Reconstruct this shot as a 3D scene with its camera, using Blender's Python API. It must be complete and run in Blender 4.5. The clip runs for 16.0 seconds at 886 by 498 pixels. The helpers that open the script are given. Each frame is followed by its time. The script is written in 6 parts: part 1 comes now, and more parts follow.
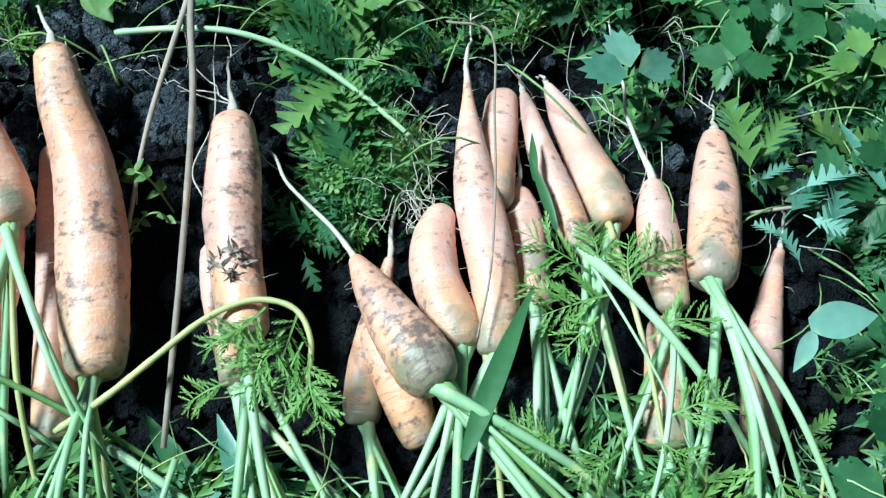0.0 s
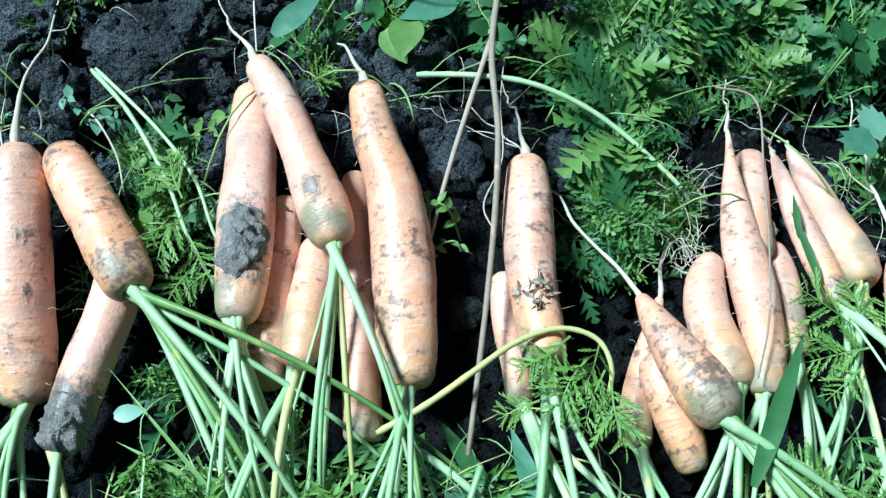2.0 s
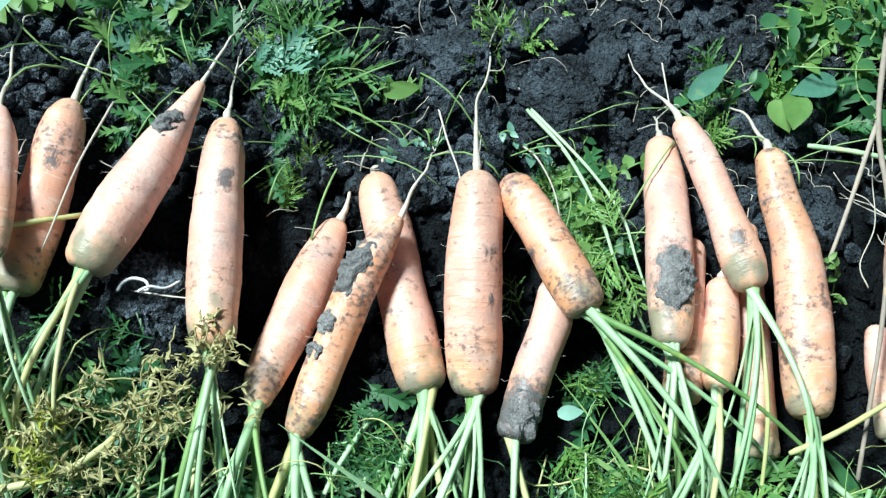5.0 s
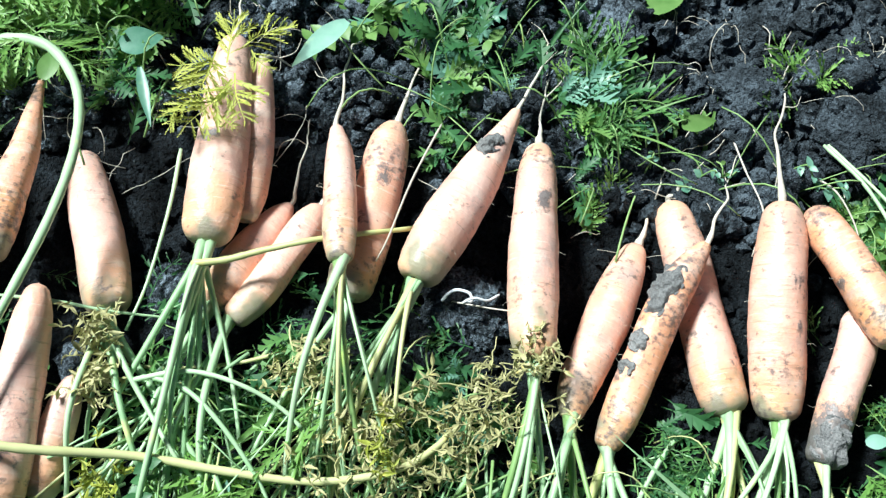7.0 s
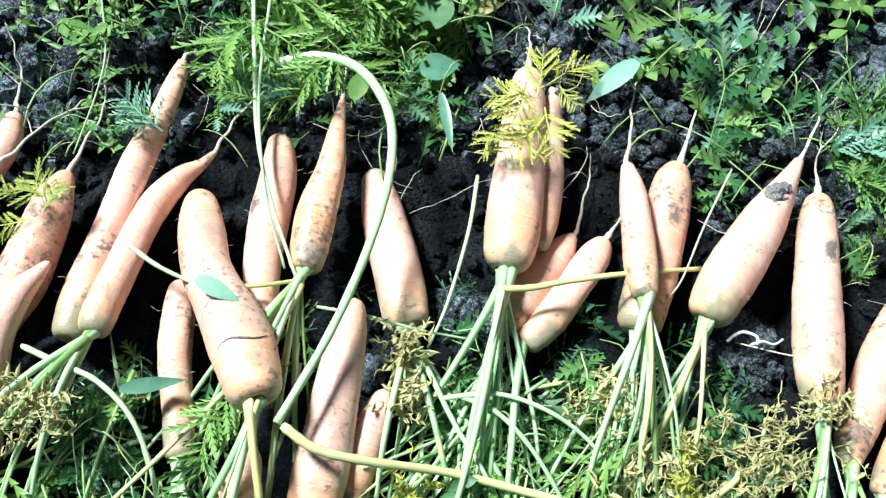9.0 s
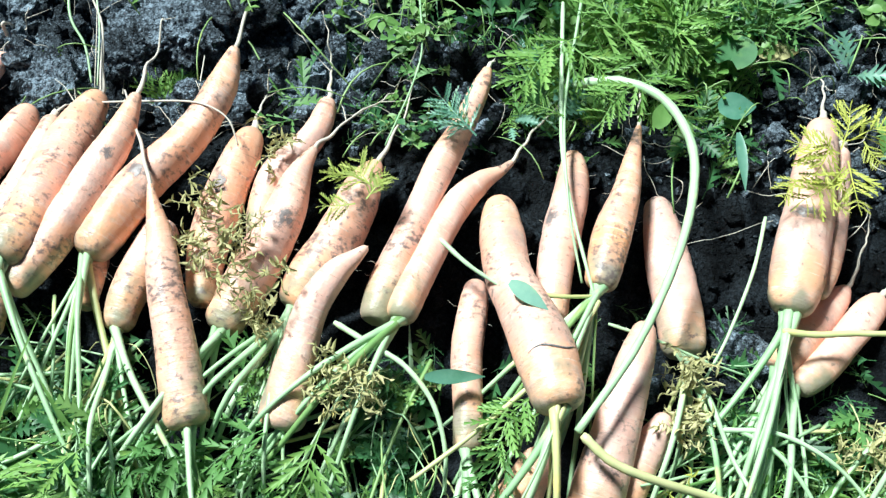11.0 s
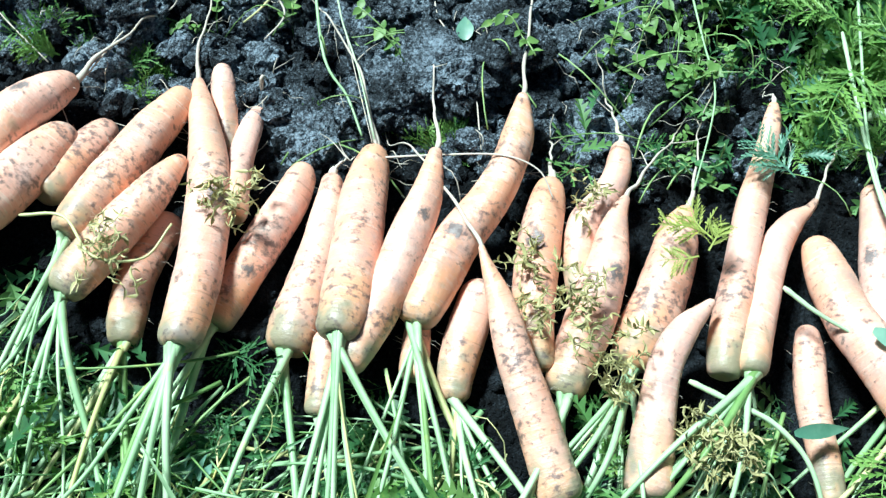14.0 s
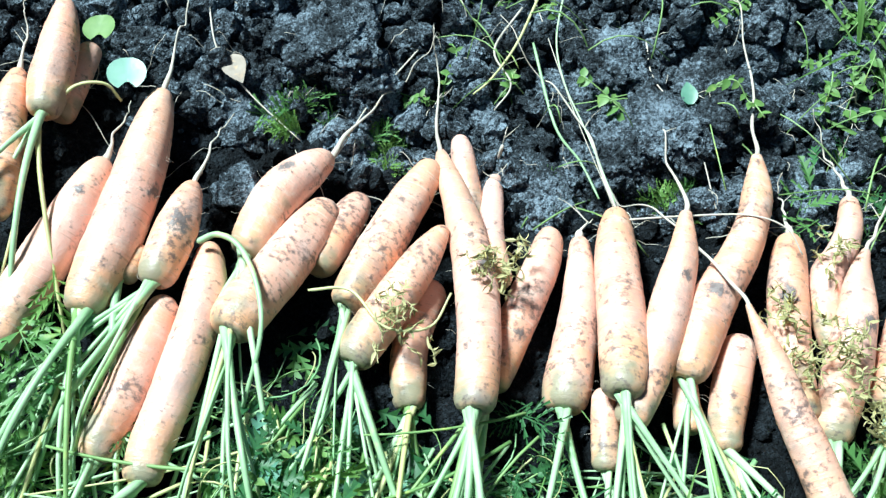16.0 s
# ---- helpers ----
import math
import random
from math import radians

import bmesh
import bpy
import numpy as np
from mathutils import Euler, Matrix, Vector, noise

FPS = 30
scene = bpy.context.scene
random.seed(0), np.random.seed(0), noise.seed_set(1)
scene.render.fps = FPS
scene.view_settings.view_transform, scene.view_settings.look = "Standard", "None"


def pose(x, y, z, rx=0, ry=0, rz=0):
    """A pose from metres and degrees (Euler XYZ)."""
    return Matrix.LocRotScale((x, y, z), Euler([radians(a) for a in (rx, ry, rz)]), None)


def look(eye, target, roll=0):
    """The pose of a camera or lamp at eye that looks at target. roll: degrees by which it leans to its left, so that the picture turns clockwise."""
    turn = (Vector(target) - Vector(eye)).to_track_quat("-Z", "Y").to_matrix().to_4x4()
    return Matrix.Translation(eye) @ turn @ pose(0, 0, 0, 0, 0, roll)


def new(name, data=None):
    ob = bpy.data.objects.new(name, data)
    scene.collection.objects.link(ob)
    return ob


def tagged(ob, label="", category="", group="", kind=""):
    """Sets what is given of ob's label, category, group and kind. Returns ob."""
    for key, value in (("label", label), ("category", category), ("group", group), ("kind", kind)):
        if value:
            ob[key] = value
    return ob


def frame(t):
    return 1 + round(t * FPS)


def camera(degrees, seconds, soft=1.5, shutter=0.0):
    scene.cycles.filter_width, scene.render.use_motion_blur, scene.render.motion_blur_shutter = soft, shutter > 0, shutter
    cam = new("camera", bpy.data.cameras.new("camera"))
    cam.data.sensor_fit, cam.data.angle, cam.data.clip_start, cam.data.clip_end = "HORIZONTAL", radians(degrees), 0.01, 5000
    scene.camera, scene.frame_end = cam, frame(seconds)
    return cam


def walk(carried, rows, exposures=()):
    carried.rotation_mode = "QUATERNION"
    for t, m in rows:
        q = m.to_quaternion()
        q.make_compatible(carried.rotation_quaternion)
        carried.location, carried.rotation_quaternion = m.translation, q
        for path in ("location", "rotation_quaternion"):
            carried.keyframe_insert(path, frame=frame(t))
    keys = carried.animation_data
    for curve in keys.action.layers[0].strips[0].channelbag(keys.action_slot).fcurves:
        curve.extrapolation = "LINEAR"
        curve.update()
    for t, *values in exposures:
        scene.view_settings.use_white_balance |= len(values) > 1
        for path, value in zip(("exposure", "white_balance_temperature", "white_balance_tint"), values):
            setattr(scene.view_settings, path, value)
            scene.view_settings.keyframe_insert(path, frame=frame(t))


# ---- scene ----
cam = camera(46.6, 16.0, soft=1.35)
PATH = [
    (0, (0.052, 0.045, 0.589), (0.057, 0.806, -1.26), 5.0),
    (0.5, (0.025, 0.038, 0.602), (0.03, 0.804, -1.245), 5.8),
    (1, (-0.004, 0.025, 0.614), (0.008, 0.809, -1.226), 7.1),
    (1.5, (-0.061, 0.013, 0.631), (-0.052, 0.811, -1.203), 8.4),
    (2, (-0.122, 0.009, 0.644), (-0.135, 0.807, -1.189), 8.2),
    (2.5, (-0.196, 0.011, 0.661), (-0.192, 0.81, -1.173), 9.1),
    (3, (-0.231, -0.01, 0.686), (-0.268, 0.829, -1.129), 8.0),
    (3.2, (-0.239, -0.011, 0.69), (-0.289, 0.812, -1.132), 8.8),
    (5.3, (-0.474, -0.083, 0.745), (-0.451, 0.676, -1.106), 17.0),
    (5.5, (-0.5, -0.1, 0.741), (-0.478, 0.692, -1.095), 16.6),
    (6, (-0.556, -0.119, 0.746), (-0.515, 0.682, -1.086), 16.6),
    (6.5, (-0.583, -0.137, 0.752), (-0.639, 0.701, -1.063), 11.6),
    (7, (-0.586, -0.14, 0.755), (-0.774, 0.651, -1.072), 5.5),
    (7.5, (-0.603, -0.142, 0.774), (-0.876, 0.63, -1.05), 3.6),
    (8, (-0.624, -0.168, 0.773), (-0.95, 0.629, -1.032), 5.0),
    (8.5, (-0.699, -0.17, 0.78), (-1.001, 0.608, -1.037), 5.8),
    (9, (-0.798, -0.206, 0.779), (-1.016, 0.575, -1.049), 7.6),
    (9.5, (-0.896, -0.232, 0.774), (-1.067, 0.516, -1.072), 9.5),
    (9.7, (-0.929, -0.248, 0.776), (-1.086, 0.534, -1.058), 10.6),
    (11.8, (-1.0, -0.295, 0.809), (-1.397, 0.379, -1.032), 6.0),
    (12, (-1.042, -0.293, 0.804), (-1.401, 0.387, -1.043), 7.3),
    (12.5, (-1.153, -0.317, 0.799), (-1.428, 0.429, -1.036), 9.9),
    (13, (-1.223, -0.348, 0.786), (-1.396, 0.43, -1.048), 13.9),
    (13.5, (-1.253, -0.379, 0.776), (-1.401, 0.424, -1.05), 13.7),
    (14, (-1.264, -0.393, 0.766), (-1.477, 0.39, -1.062), 12.9),
    (14.5, (-1.243, -0.399, 0.794), (-1.603, 0.352, -1.024), 8.4),
    (15, (-1.251, -0.426, 0.805), (-1.686, 0.321, -0.999), 6.9),
    (15.5, (-1.329, -0.444, 0.8), (-1.709, 0.331, -1.004), 8.9),
    (16, (-1.461, -0.476, 0.805), (-1.701, 0.337, -1.007), 9.7),
]
EXPOSURE = [(0.0, 0.42, 5000, -8), (3.0, 0.46, 5080, -9), (5.5, 0.58, 5520, -3), (9.5, 0.96, 5720, 0), (12.0, 0.68, 5460, -5), (13.0, 0.70, 5330, -7), (16.0, 0.82, 5320, -6)]
walk(cam, [(t, look(eye, target, roll)) for t, eye, target, roll in PATH], EXPOSURE)

# ---------------------------------------------------------------- light
world = bpy.data.worlds.new("sky")
scene.world = world
world.use_nodes = True
wn = world.node_tree.nodes
wl = world.node_tree.links
sky = wn.new("ShaderNodeTexSky")
sky.sky_type = "NISHITA"
sky.sun_disc = False
sky.sun_elevation = radians(54)
sky.sun_rotation = radians(-78)
wl.new(sky.outputs["Color"], wn["Background"].inputs["Color"])
wn["Background"].inputs["Strength"].default_value = 0.014

sun_data = bpy.data.lights.new("sun", "SUN")
sun_data.energy = 5.0
sun_data.angle = radians(11)
sun_data.color = (1.0, 0.95, 0.88)
sun = new("sun", sun_data)
SUN_FROM = Vector((-0.57, 0.12, 0.81))
sun.matrix_basis = look(SUN_FROM * 10, (0, 0, 0))


# ---------------------------------------------------------------- materials
def material(name):
    m = bpy.data.materials.new(name)
    m.use_nodes = True
    return m, m.node_tree.nodes, m.node_tree.links, m.node_tree.nodes["Principled BSDF"]


def ramp(nodes, links, value, stops):
    r = nodes.new("ShaderNodeValToRGB")
    while len(r.color_ramp.elements) < len(stops):
        r.color_ramp.elements.new(0.5)
    for e, (p, c) in zip(r.color_ramp.elements, stops):
        e.position = p
        e.color = (*c, 1) if len(c) == 3 else c
    links.new(value, r.inputs["Fac"])
    return r.outputs["Color"]


def noise_tex(nodes, links, scale, detail=4.0, rough=0.6, vector=None, dims="3D"):
    n = nodes.new("ShaderNodeTexNoise")
    n.inputs["Scale"].default_value = scale
    n.inputs["Detail"].default_value = detail
    n.inputs["Roughness"].default_value = rough
    if vector is not None:
        links.new(vector, n.inputs["Vector"])
    return n


def mix(nodes, links, fac, a, b, mode="MIX"):
    m = nodes.new("ShaderNodeMix")
    m.data_type = "RGBA"
    m.blend_type = mode
    for sock, val in ((m.inputs[0], fac), (m.inputs[6], a), (m.inputs[7], b)):
        if isinstance(val, (int, float)):
            sock.default_value = val
        elif isinstance(val, tuple):
            sock.default_value = (*val, 1)
        else:
            links.new(val, sock)
    return m.outputs[2]


def mapped(nodes, links, scale=(1, 1, 1), shift=True):
    """Object coordinates, scaled, shifted by a random amount for each object."""
    tc = nodes.new("ShaderNodeTexCoord")
    mp = nodes.new("ShaderNodeMapping")
    mp.inputs["Scale"].default_value = scale
    links.new(tc.outputs["Object"], mp.inputs["Vector"])
    if shift:
        info = nodes.new("ShaderNodeObjectInfo")
        mul = nodes.new("ShaderNodeMath")
        mul.operation = "MULTIPLY"
        mul.inputs[1].default_value = 37.0
        links.new(info.outputs["Random"], mul.inputs[0])
        comb = nodes.new("ShaderNodeCombineXYZ")
        for k in range(3):
            links.new(mul.outputs[0], comb.inputs[k])
        links.new(comb.outputs[0], mp.inputs["Location"])
    return mp.outputs["Vector"]


def bump(nodes, links, bsdf, heights, dist):
    prev = None
    for h, strength in heights:
        b = nodes.new("ShaderNodeBump")
        b.inputs["Distance"].default_value = dist
        b.inputs["Strength"].default_value = strength
        links.new(h, b.inputs["Height"])
        if prev is not None:
            links.new(prev, b.inputs["Normal"])
        prev = b.outputs["Normal"]
    links.new(prev, bsdf.inputs["Normal"])


def carrot_material():
    m, n, l, b = material("carrot_skin")
    v = mapped(n, l)
    tone = noise_tex(n, l, 26, 4, 0.6, v)
    base = ramp(n, l, tone.outputs["Fac"], [(0.3, (0.79, 0.37, 0.20)), (0.5, (0.82, 0.475, 0.355)), (0.70, (0.84, 0.595, 0.50))])
    info = n.new("ShaderNodeObjectInfo")
    hue = ramp(n, l, info.outputs["Random"], [(0.0, (0.80, 0.36, 0.16)), (0.35, (0.81, 0.45, 0.335)), (1.0, (0.79, 0.51, 0.445))])
    base = mix(n, l, 0.5, base, hue)
    # the root is yellower towards both ends
    at = n.new("ShaderNodeAttribute")
    at.attribute_name = "along"
    ends = mix(n, l, 0.30, at.outputs["Fac"], tone.outputs["Fac"])
    base = mix(n, l, ramp(n, l, ends, [(0.20, (0.45, 0.45, 0.45)), (0.40, (0, 0, 0)), (0.66, (0, 0, 0)), (0.90, (0.25, 0.25, 0.25))]), base, (0.80, 0.42, 0.14))
    # pale scuffed skin, and thin broken creases across the root
    scuff = noise_tex(n, l, 42, 5, 0.65, mapped(n, l, (2.2, 1, 1)))
    base = mix(n, l, ramp(n, l, scuff.outputs["Fac"], [(0.53, (0, 0, 0)), (0.70, (0.6, 0.6, 0.6))]), base, (0.86, 0.69, 0.58))
    crease = noise_tex(n, l, 30, 2, 0.5, mapped(n, l, (15, 1.1, 1.1)))
    lines = ramp(n, l, crease.outputs["Fac"], [(0.65, (0, 0, 0)), (0.71, (0.45, 0.45, 0.45))])
    base = mix(n, l, lines, base, (0.40, 0.21, 0.13))
    pale = ramp(n, l, crease.outputs["Fac"], [(0.29, (0.5, 0.5, 0.5)), (0.36, (0, 0, 0))])
    base = mix(n, l, pale, base, (0.88, 0.74, 0.62))
    # the green and grey shoulder
    green = mix(n, l, 0.45, at.outputs["Fac"], noise_tex(n, l, 40, 2, 0.5, v).outputs["Fac"])
    base = mix(n, l, ramp(n, l, green, [(0.225, (0.85, 0.85, 0.85)), (0.31, (0, 0, 0))]), base, (0.25, 0.27, 0.18))
    # a thin film of dried mud, smears where the soil stuck, and soft dark specks
    film = noise_tex(n, l, 24, 6, 0.74, v)
    base = mix(n, l, ramp(n, l, film.outputs["Fac"], [(0.49, (0, 0, 0)), (0.68, (0.62, 0.62, 0.62))]), base, (0.36, 0.29, 0.28))
    stain = n.new("ShaderNodeAttribute")
    stain.attribute_name = "smear"
    broken = noise_tex(n, l, 170, 5, 0.72, v)
    add = n.new("ShaderNodeMath")
    add.operation = "MULTIPLY_ADD"
    add.inputs[1].default_value = 1.1
    l.new(broken.outputs["Fac"], add.inputs[0])
    l.new(stain.outputs["Fac"], add.inputs[2])
    smear = ramp(n, l, add.outputs[0], [(0.80, (0, 0, 0)), (1.0, (0.72, 0.72, 0.72)), (1.3, (0.92, 0.92, 0.92))])
    base = mix(n, l, smear, base, ramp(n, l, broken.outputs["Fac"], [(0.35, (0.05, 0.048, 0.05)), (0.65, (0.19, 0.18, 0.18))]))
    specks = noise_tex(n, l, 155, 3, 0.6, mapped(n, l, (1.3, 0.95, 0.95)))
    patch = noise_tex(n, l, 15, 2, 0.5, mapped(n, l, (2.0, 1, 1)))
    both = mix(n, l, 0.38, specks.outputs["Fac"], patch.outputs["Fac"])
    worn = n.new("ShaderNodeMath")
    worn.operation = "MULTIPLY_ADD"
    worn.inputs[1].default_value = -0.075
    l.new(info.outputs["Random"], worn.inputs[0])
    l.new(both, worn.inputs[2])
    soil = ramp(n, l, worn.outputs[0], [(0.51, (0, 0, 0)), (0.61, (0.85, 0.85, 0.85))])
    base = mix(n, l, soil, base, (0.13, 0.10, 0.095))
    l.new(base, b.inputs["Base Color"])
    b.inputs["Roughness"].default_value = 0.46
    b.inputs["Specular IOR Level"].default_value = 0.62
    fine = noise_tex(n, l, 420, 3, 0.6, v)
    bump(n, l, b, [(scuff.outputs["Fac"], 0.25), (crease.outputs["Fac"], 0.22), (fine.outputs["Fac"], 0.2), (both, 0.5), (smear, 0.35)], 0.0017)
    return m


def soil_material(name, dark, light, scale=1.0, relief=0.003, dry=0.0):
    m, n, l, b = material(name)
    tc = n.new("ShaderNodeTexCoord")
    geo = n.new("ShaderNodeNewGeometry")
    v = geo.outputs["Position"] if dry else tc.outputs["Object"]
    big = noise_tex(n, l, 14 * scale, 5, 0.65, v)
    fine = noise_tex(n, l, 210 * scale, 5, 0.7, v)
    col = mix(n, l, 0.5, big.outputs["Fac"], fine.outputs["Fac"])
    mid = tuple((p + q) / 2 for p, q in zip(dark, light))
    base = ramp(n, l, col, [(0.36, dark), (0.52, mid), (0.66, light)])
    if dry:
        # the bed is moist at one end and dried out at the other
        sep = n.new("ShaderNodeSeparateXYZ")
        l.new(v, sep.inputs[0])
        wave = noise_tex(n, l, 7, 3, 0.6, v)
        add = n.new("ShaderNodeMath")
        add.operation = "MULTIPLY_ADD"
        add.inputs[1].default_value = -0.45
        l.new(sep.outputs[0], add.inputs[0])
        l.new(wave.outputs["Fac"], add.inputs[2])
        dried = ramp(n, l, add.outputs[0], [(0.60, (0, 0, 0)), (1.0, (dry, dry, dry))])
        pale = ramp(n, l, col, [(0.38, dark), (0.49, mid), (0.60, tuple(min(1.0, q * 3.1) for q in light))])
        base = mix(n, l, dried, base, pale)
    l.new(base, b.inputs["Base Color"])
    b.inputs["Roughness"].default_value = 0.95
    b.inputs["Specular IOR Level"].default_value = 0.15
    heights = [(fine.outputs["Fac"], 0.6)]
    for size, strength in ((190, 0.9), (480, 0.7)):
        grain = n.new("ShaderNodeTexVoronoi")
        grain.inputs["Scale"].default_value = size * scale
        l.new(v, grain.inputs["Vector"])
        inv = n.new("ShaderNodeMath")
        inv.operation = "SUBTRACT"
        inv.inputs[0].default_value = 1.0
        l.new(grain.outputs["Distance"], inv.inputs[1])
        heights.append((inv.outputs[0], strength))
    bump(n, l, b, heights, relief)
    return m


def leaf_material(name, dark, light, rough=0.5, veins=90.0, thin=0.25):
    m, n, l, b = material(name)
    v = mapped(n, l)
    info = n.new("ShaderNodeObjectInfo")
    geo = n.new("ShaderNodeNewGeometry")
    vary = mix(n, l, 0.5, info.outputs["Random"], geo.outputs["Random Per Island"])
    tone = noise_tex(n, l, veins, 4, 0.6, v)
    fac = mix(n, l, 0.55, tone.outputs["Fac"], vary)
    base = ramp(n, l, fac, [(0.25, dark), (0.75, light)])
    spots = noise_tex(n, l, veins * 0.45, 3, 0.6, v)
    tired = tuple(min(1.0, c * f) for c, f in zip(light, (1.7, 1.25, 0.7)))
    base = mix(n, l, ramp(n, l, spots.outputs["Fac"], [(0.62, (0, 0, 0)), (0.74, (0.6, 0.6, 0.6))]), base, tired)
    l.new(base, b.inputs["Base Color"])
    b.inputs["Roughness"].default_value = rough
    b.inputs["Specular IOR Level"].default_value = 0.4
    bump(n, l, b, [(tone.outputs["Fac"], 0.4)], 0.001)
    if thin:
        t = n.new("ShaderNodeBsdfTranslucent")
        l.new(mix(n, l, 0.5, base, (0.25, 0.40, 0.05), "MIX"), t.inputs["Color"])
        s = n.new("ShaderNodeMixShader")
        s.inputs[0].default_value = thin
        l.new(b.outputs[0], s.inputs[1])
        l.new(t.outputs[0], s.inputs[2])
        l.new(s.outputs[0], n["Material Output"].inputs["Surface"])
    return m


CARROT = carrot_material()
SOIL = soil_material("dark_garden_soil", (0.0032, 0.0040, 0.0046), (0.017, 0.022, 0.027), 1.4, 0.004, 0.45)
CLOD = soil_material("dry_soil_clod", (0.008, 0.0102, 0.0118), (0.110, 0.138, 0.165), 1.4, 0.004, 1.0)
MUD = soil_material("clinging_mud", (0.11, 0.112, 0.112), (0.40, 0.40, 0.395), 2.8, 0.0009)
ROOT = leaf_material("pale_root", (0.46, 0.42, 0.35), (0.70, 0.66, 0.57), 0.7, 300, 0)
STALK = leaf_material("carrot_stalk", (0.24, 0.45, 0.20), (0.56, 0.73, 0.47), 0.42, 60, 0)
STALK_YELLOW = leaf_material("yellowing_stalk", (0.44, 0.47, 0.16), (0.65, 0.66, 0.34), 0.45, 60, 0)
FROND = leaf_material("carrot_frond", (0.045, 0.14, 0.035), (0.18, 0.36, 0.11), 0.5, 120)
FROND_YELLOW = leaf_material("yellow_frond", (0.36, 0.40, 0.05), (0.62, 0.65, 0.16), 0.55, 120)
FROND_OLIVE = leaf_material("olive_frond", (0.22, 0.30, 0.045), (0.46, 0.53, 0.14), 0.55, 120)
FROND_LIGHT = leaf_material("light_carrot_frond", (0.10, 0.25, 0.045), (0.29, 0.48, 0.13), 0.45, 120)
STALK_GREEN = leaf_material("green_stalk", (0.11, 0.24, 0.06), (0.33, 0.49, 0.19), 0.45, 80, 0)
WEED = leaf_material("weed_leaf", (0.02, 0.08, 0.032), (0.09, 0.235, 0.085), 0.45)
WEED_BRIGHT = leaf_material("bright_weed_leaf", (0.06, 0.17, 0.03), (0.24, 0.40, 0.12), 0.45)
WEED_BLUE = leaf_material("bluish_leaf", (0.07, 0.22, 0.14), (0.26, 0.46, 0.35), 0.35)
MINT = leaf_material("pale_mint_leaf", (0.22, 0.45, 0.34), (0.42, 0.68, 0.55), 0.4)
DRY = leaf_material("dry_herb", (0.29, 0.285, 0.11), (0.64, 0.60, 0.32), 0.8, 200, 0.1)
STRING = leaf_material("white_string", (0.62, 0.68, 0.74), (0.84, 0.88, 0.92), 0.7, 300, 0)
DRY_STEM = leaf_material("dry_stem", (0.22, 0.185, 0.145), (0.48, 0.42, 0.35), 0.75, 150, 0)


# ---------------------------------------------------------------- mesh helpers
def mesh_of(name, verts, faces, mat, smooth=True):
    me = bpy.data.meshes.new(name)
    me.from_pydata([tuple(v) for v in verts], [], faces)
    me.materials.append(mat)
    if smooth:
        me.polygons.foreach_set("use_smooth", [True] * len(me.polygons))
    me.update()
    return me


def place_part(name, mesh, parent, m=None, label=""):
    ob = new(name, mesh)
    ob.parent = parent
    if m is not None:
        ob.matrix_basis = m
    if label:
        tagged(ob, label)
    return ob


def tube(points, radii, sides=6, groove=1.0):
    """A round tube through points, closed at both ends; with a groove every other side is drawn in."""
    pts = [Vector(p) for p in points]
    verts, faces = [], []
    side = None
    for i, p in enumerate(pts):
        d = (pts[min(i + 1, len(pts) - 1)] - pts[max(i - 1, 0)]).normalized()
        if side is None:
            side = d.cross(Vector((0, 0, 1)))
            if side.length < 0.1:
                side = d.cross(Vector((1, 0, 0)))
        side = (side - d * side.dot(d)).normalized()
        up = d.cross(side)
        r = radii[i] if isinstance(radii, (list, tuple)) else radii
        for k in range(sides):
            a = 2 * math.pi * k / sides
            rk = r * (groove if k % 2 else 1.0)
            verts.append(p + side * (math.cos(a) * rk) + up * (math.sin(a) * rk))
    for i in range(len(pts) - 1):
        for k in range(sides):
            a, b2 = i * sides + k, i * sides + (k + 1) % sides
            faces.append((a, b2, b2 + sides, a + sides))
    faces.append(tuple(range(sides - 1, -1, -1)))
    faces.append(tuple(range((len(pts) - 1) * sides, len(pts) * sides)))
    return verts, faces


def join(bits):
    verts, faces = [], []
    for v, f in bits:
        o = len(verts)
        verts += list(v)
        faces += [tuple(i + o for i in g) for g in f]
    return verts, faces


def smooth_path(knots, steps):
    """A smooth curve through knots (Catmull-Rom)."""
    k = [Vector(p) for p in knots]
    k = [k[0] * 2 - k[1]] + k + [k[-1] * 2 - k[-2]]
    out = []
    for i in range(1, len(k) - 2):
        for s in range(steps):
            t = s / steps
            out.append(0.5 * (2 * k[i] + (k[i + 1] - k[i - 1]) * t + (2 * k[i - 1] - 5 * k[i] + 4 * k[i + 1] - k[i + 2]) * t * t
                              + (3 * k[i] - k[i - 1] - 3 * k[i + 1] + k[i + 2]) * t ** 3))
    out.append(k[-2])
    return out


def blade(length, width, fold=0.25, droop=0.15, teeth=0, steps=6):
    """A leaf blade along +x with a fold along its midrib."""
    verts, faces = [], []
    for i in range(steps + 1):
        u = i / steps
        w = width * 0.5 * (math.sin(math.pi * min(1.0, u * 0.94 + 0.06) ** 0.8) + 0.04)
        if teeth and 0 < i < steps:
            w *= 1.0 + (teeth if i % 2 else -teeth)
        x, z = length * u, -droop * length * u * u
        verts += [(x, -w, z + fold * w), (x, 0, z), (x, w, z + fold * w)]
    for i in range(steps):
        for k in (0, 1):
            a = 3 * i + k
            faces.append((a, a + 1, a + 4, a + 3))
    return verts, faces


def moved(bit, m):
    return [m @ Vector(v) for v in bit[0]], bit[1]


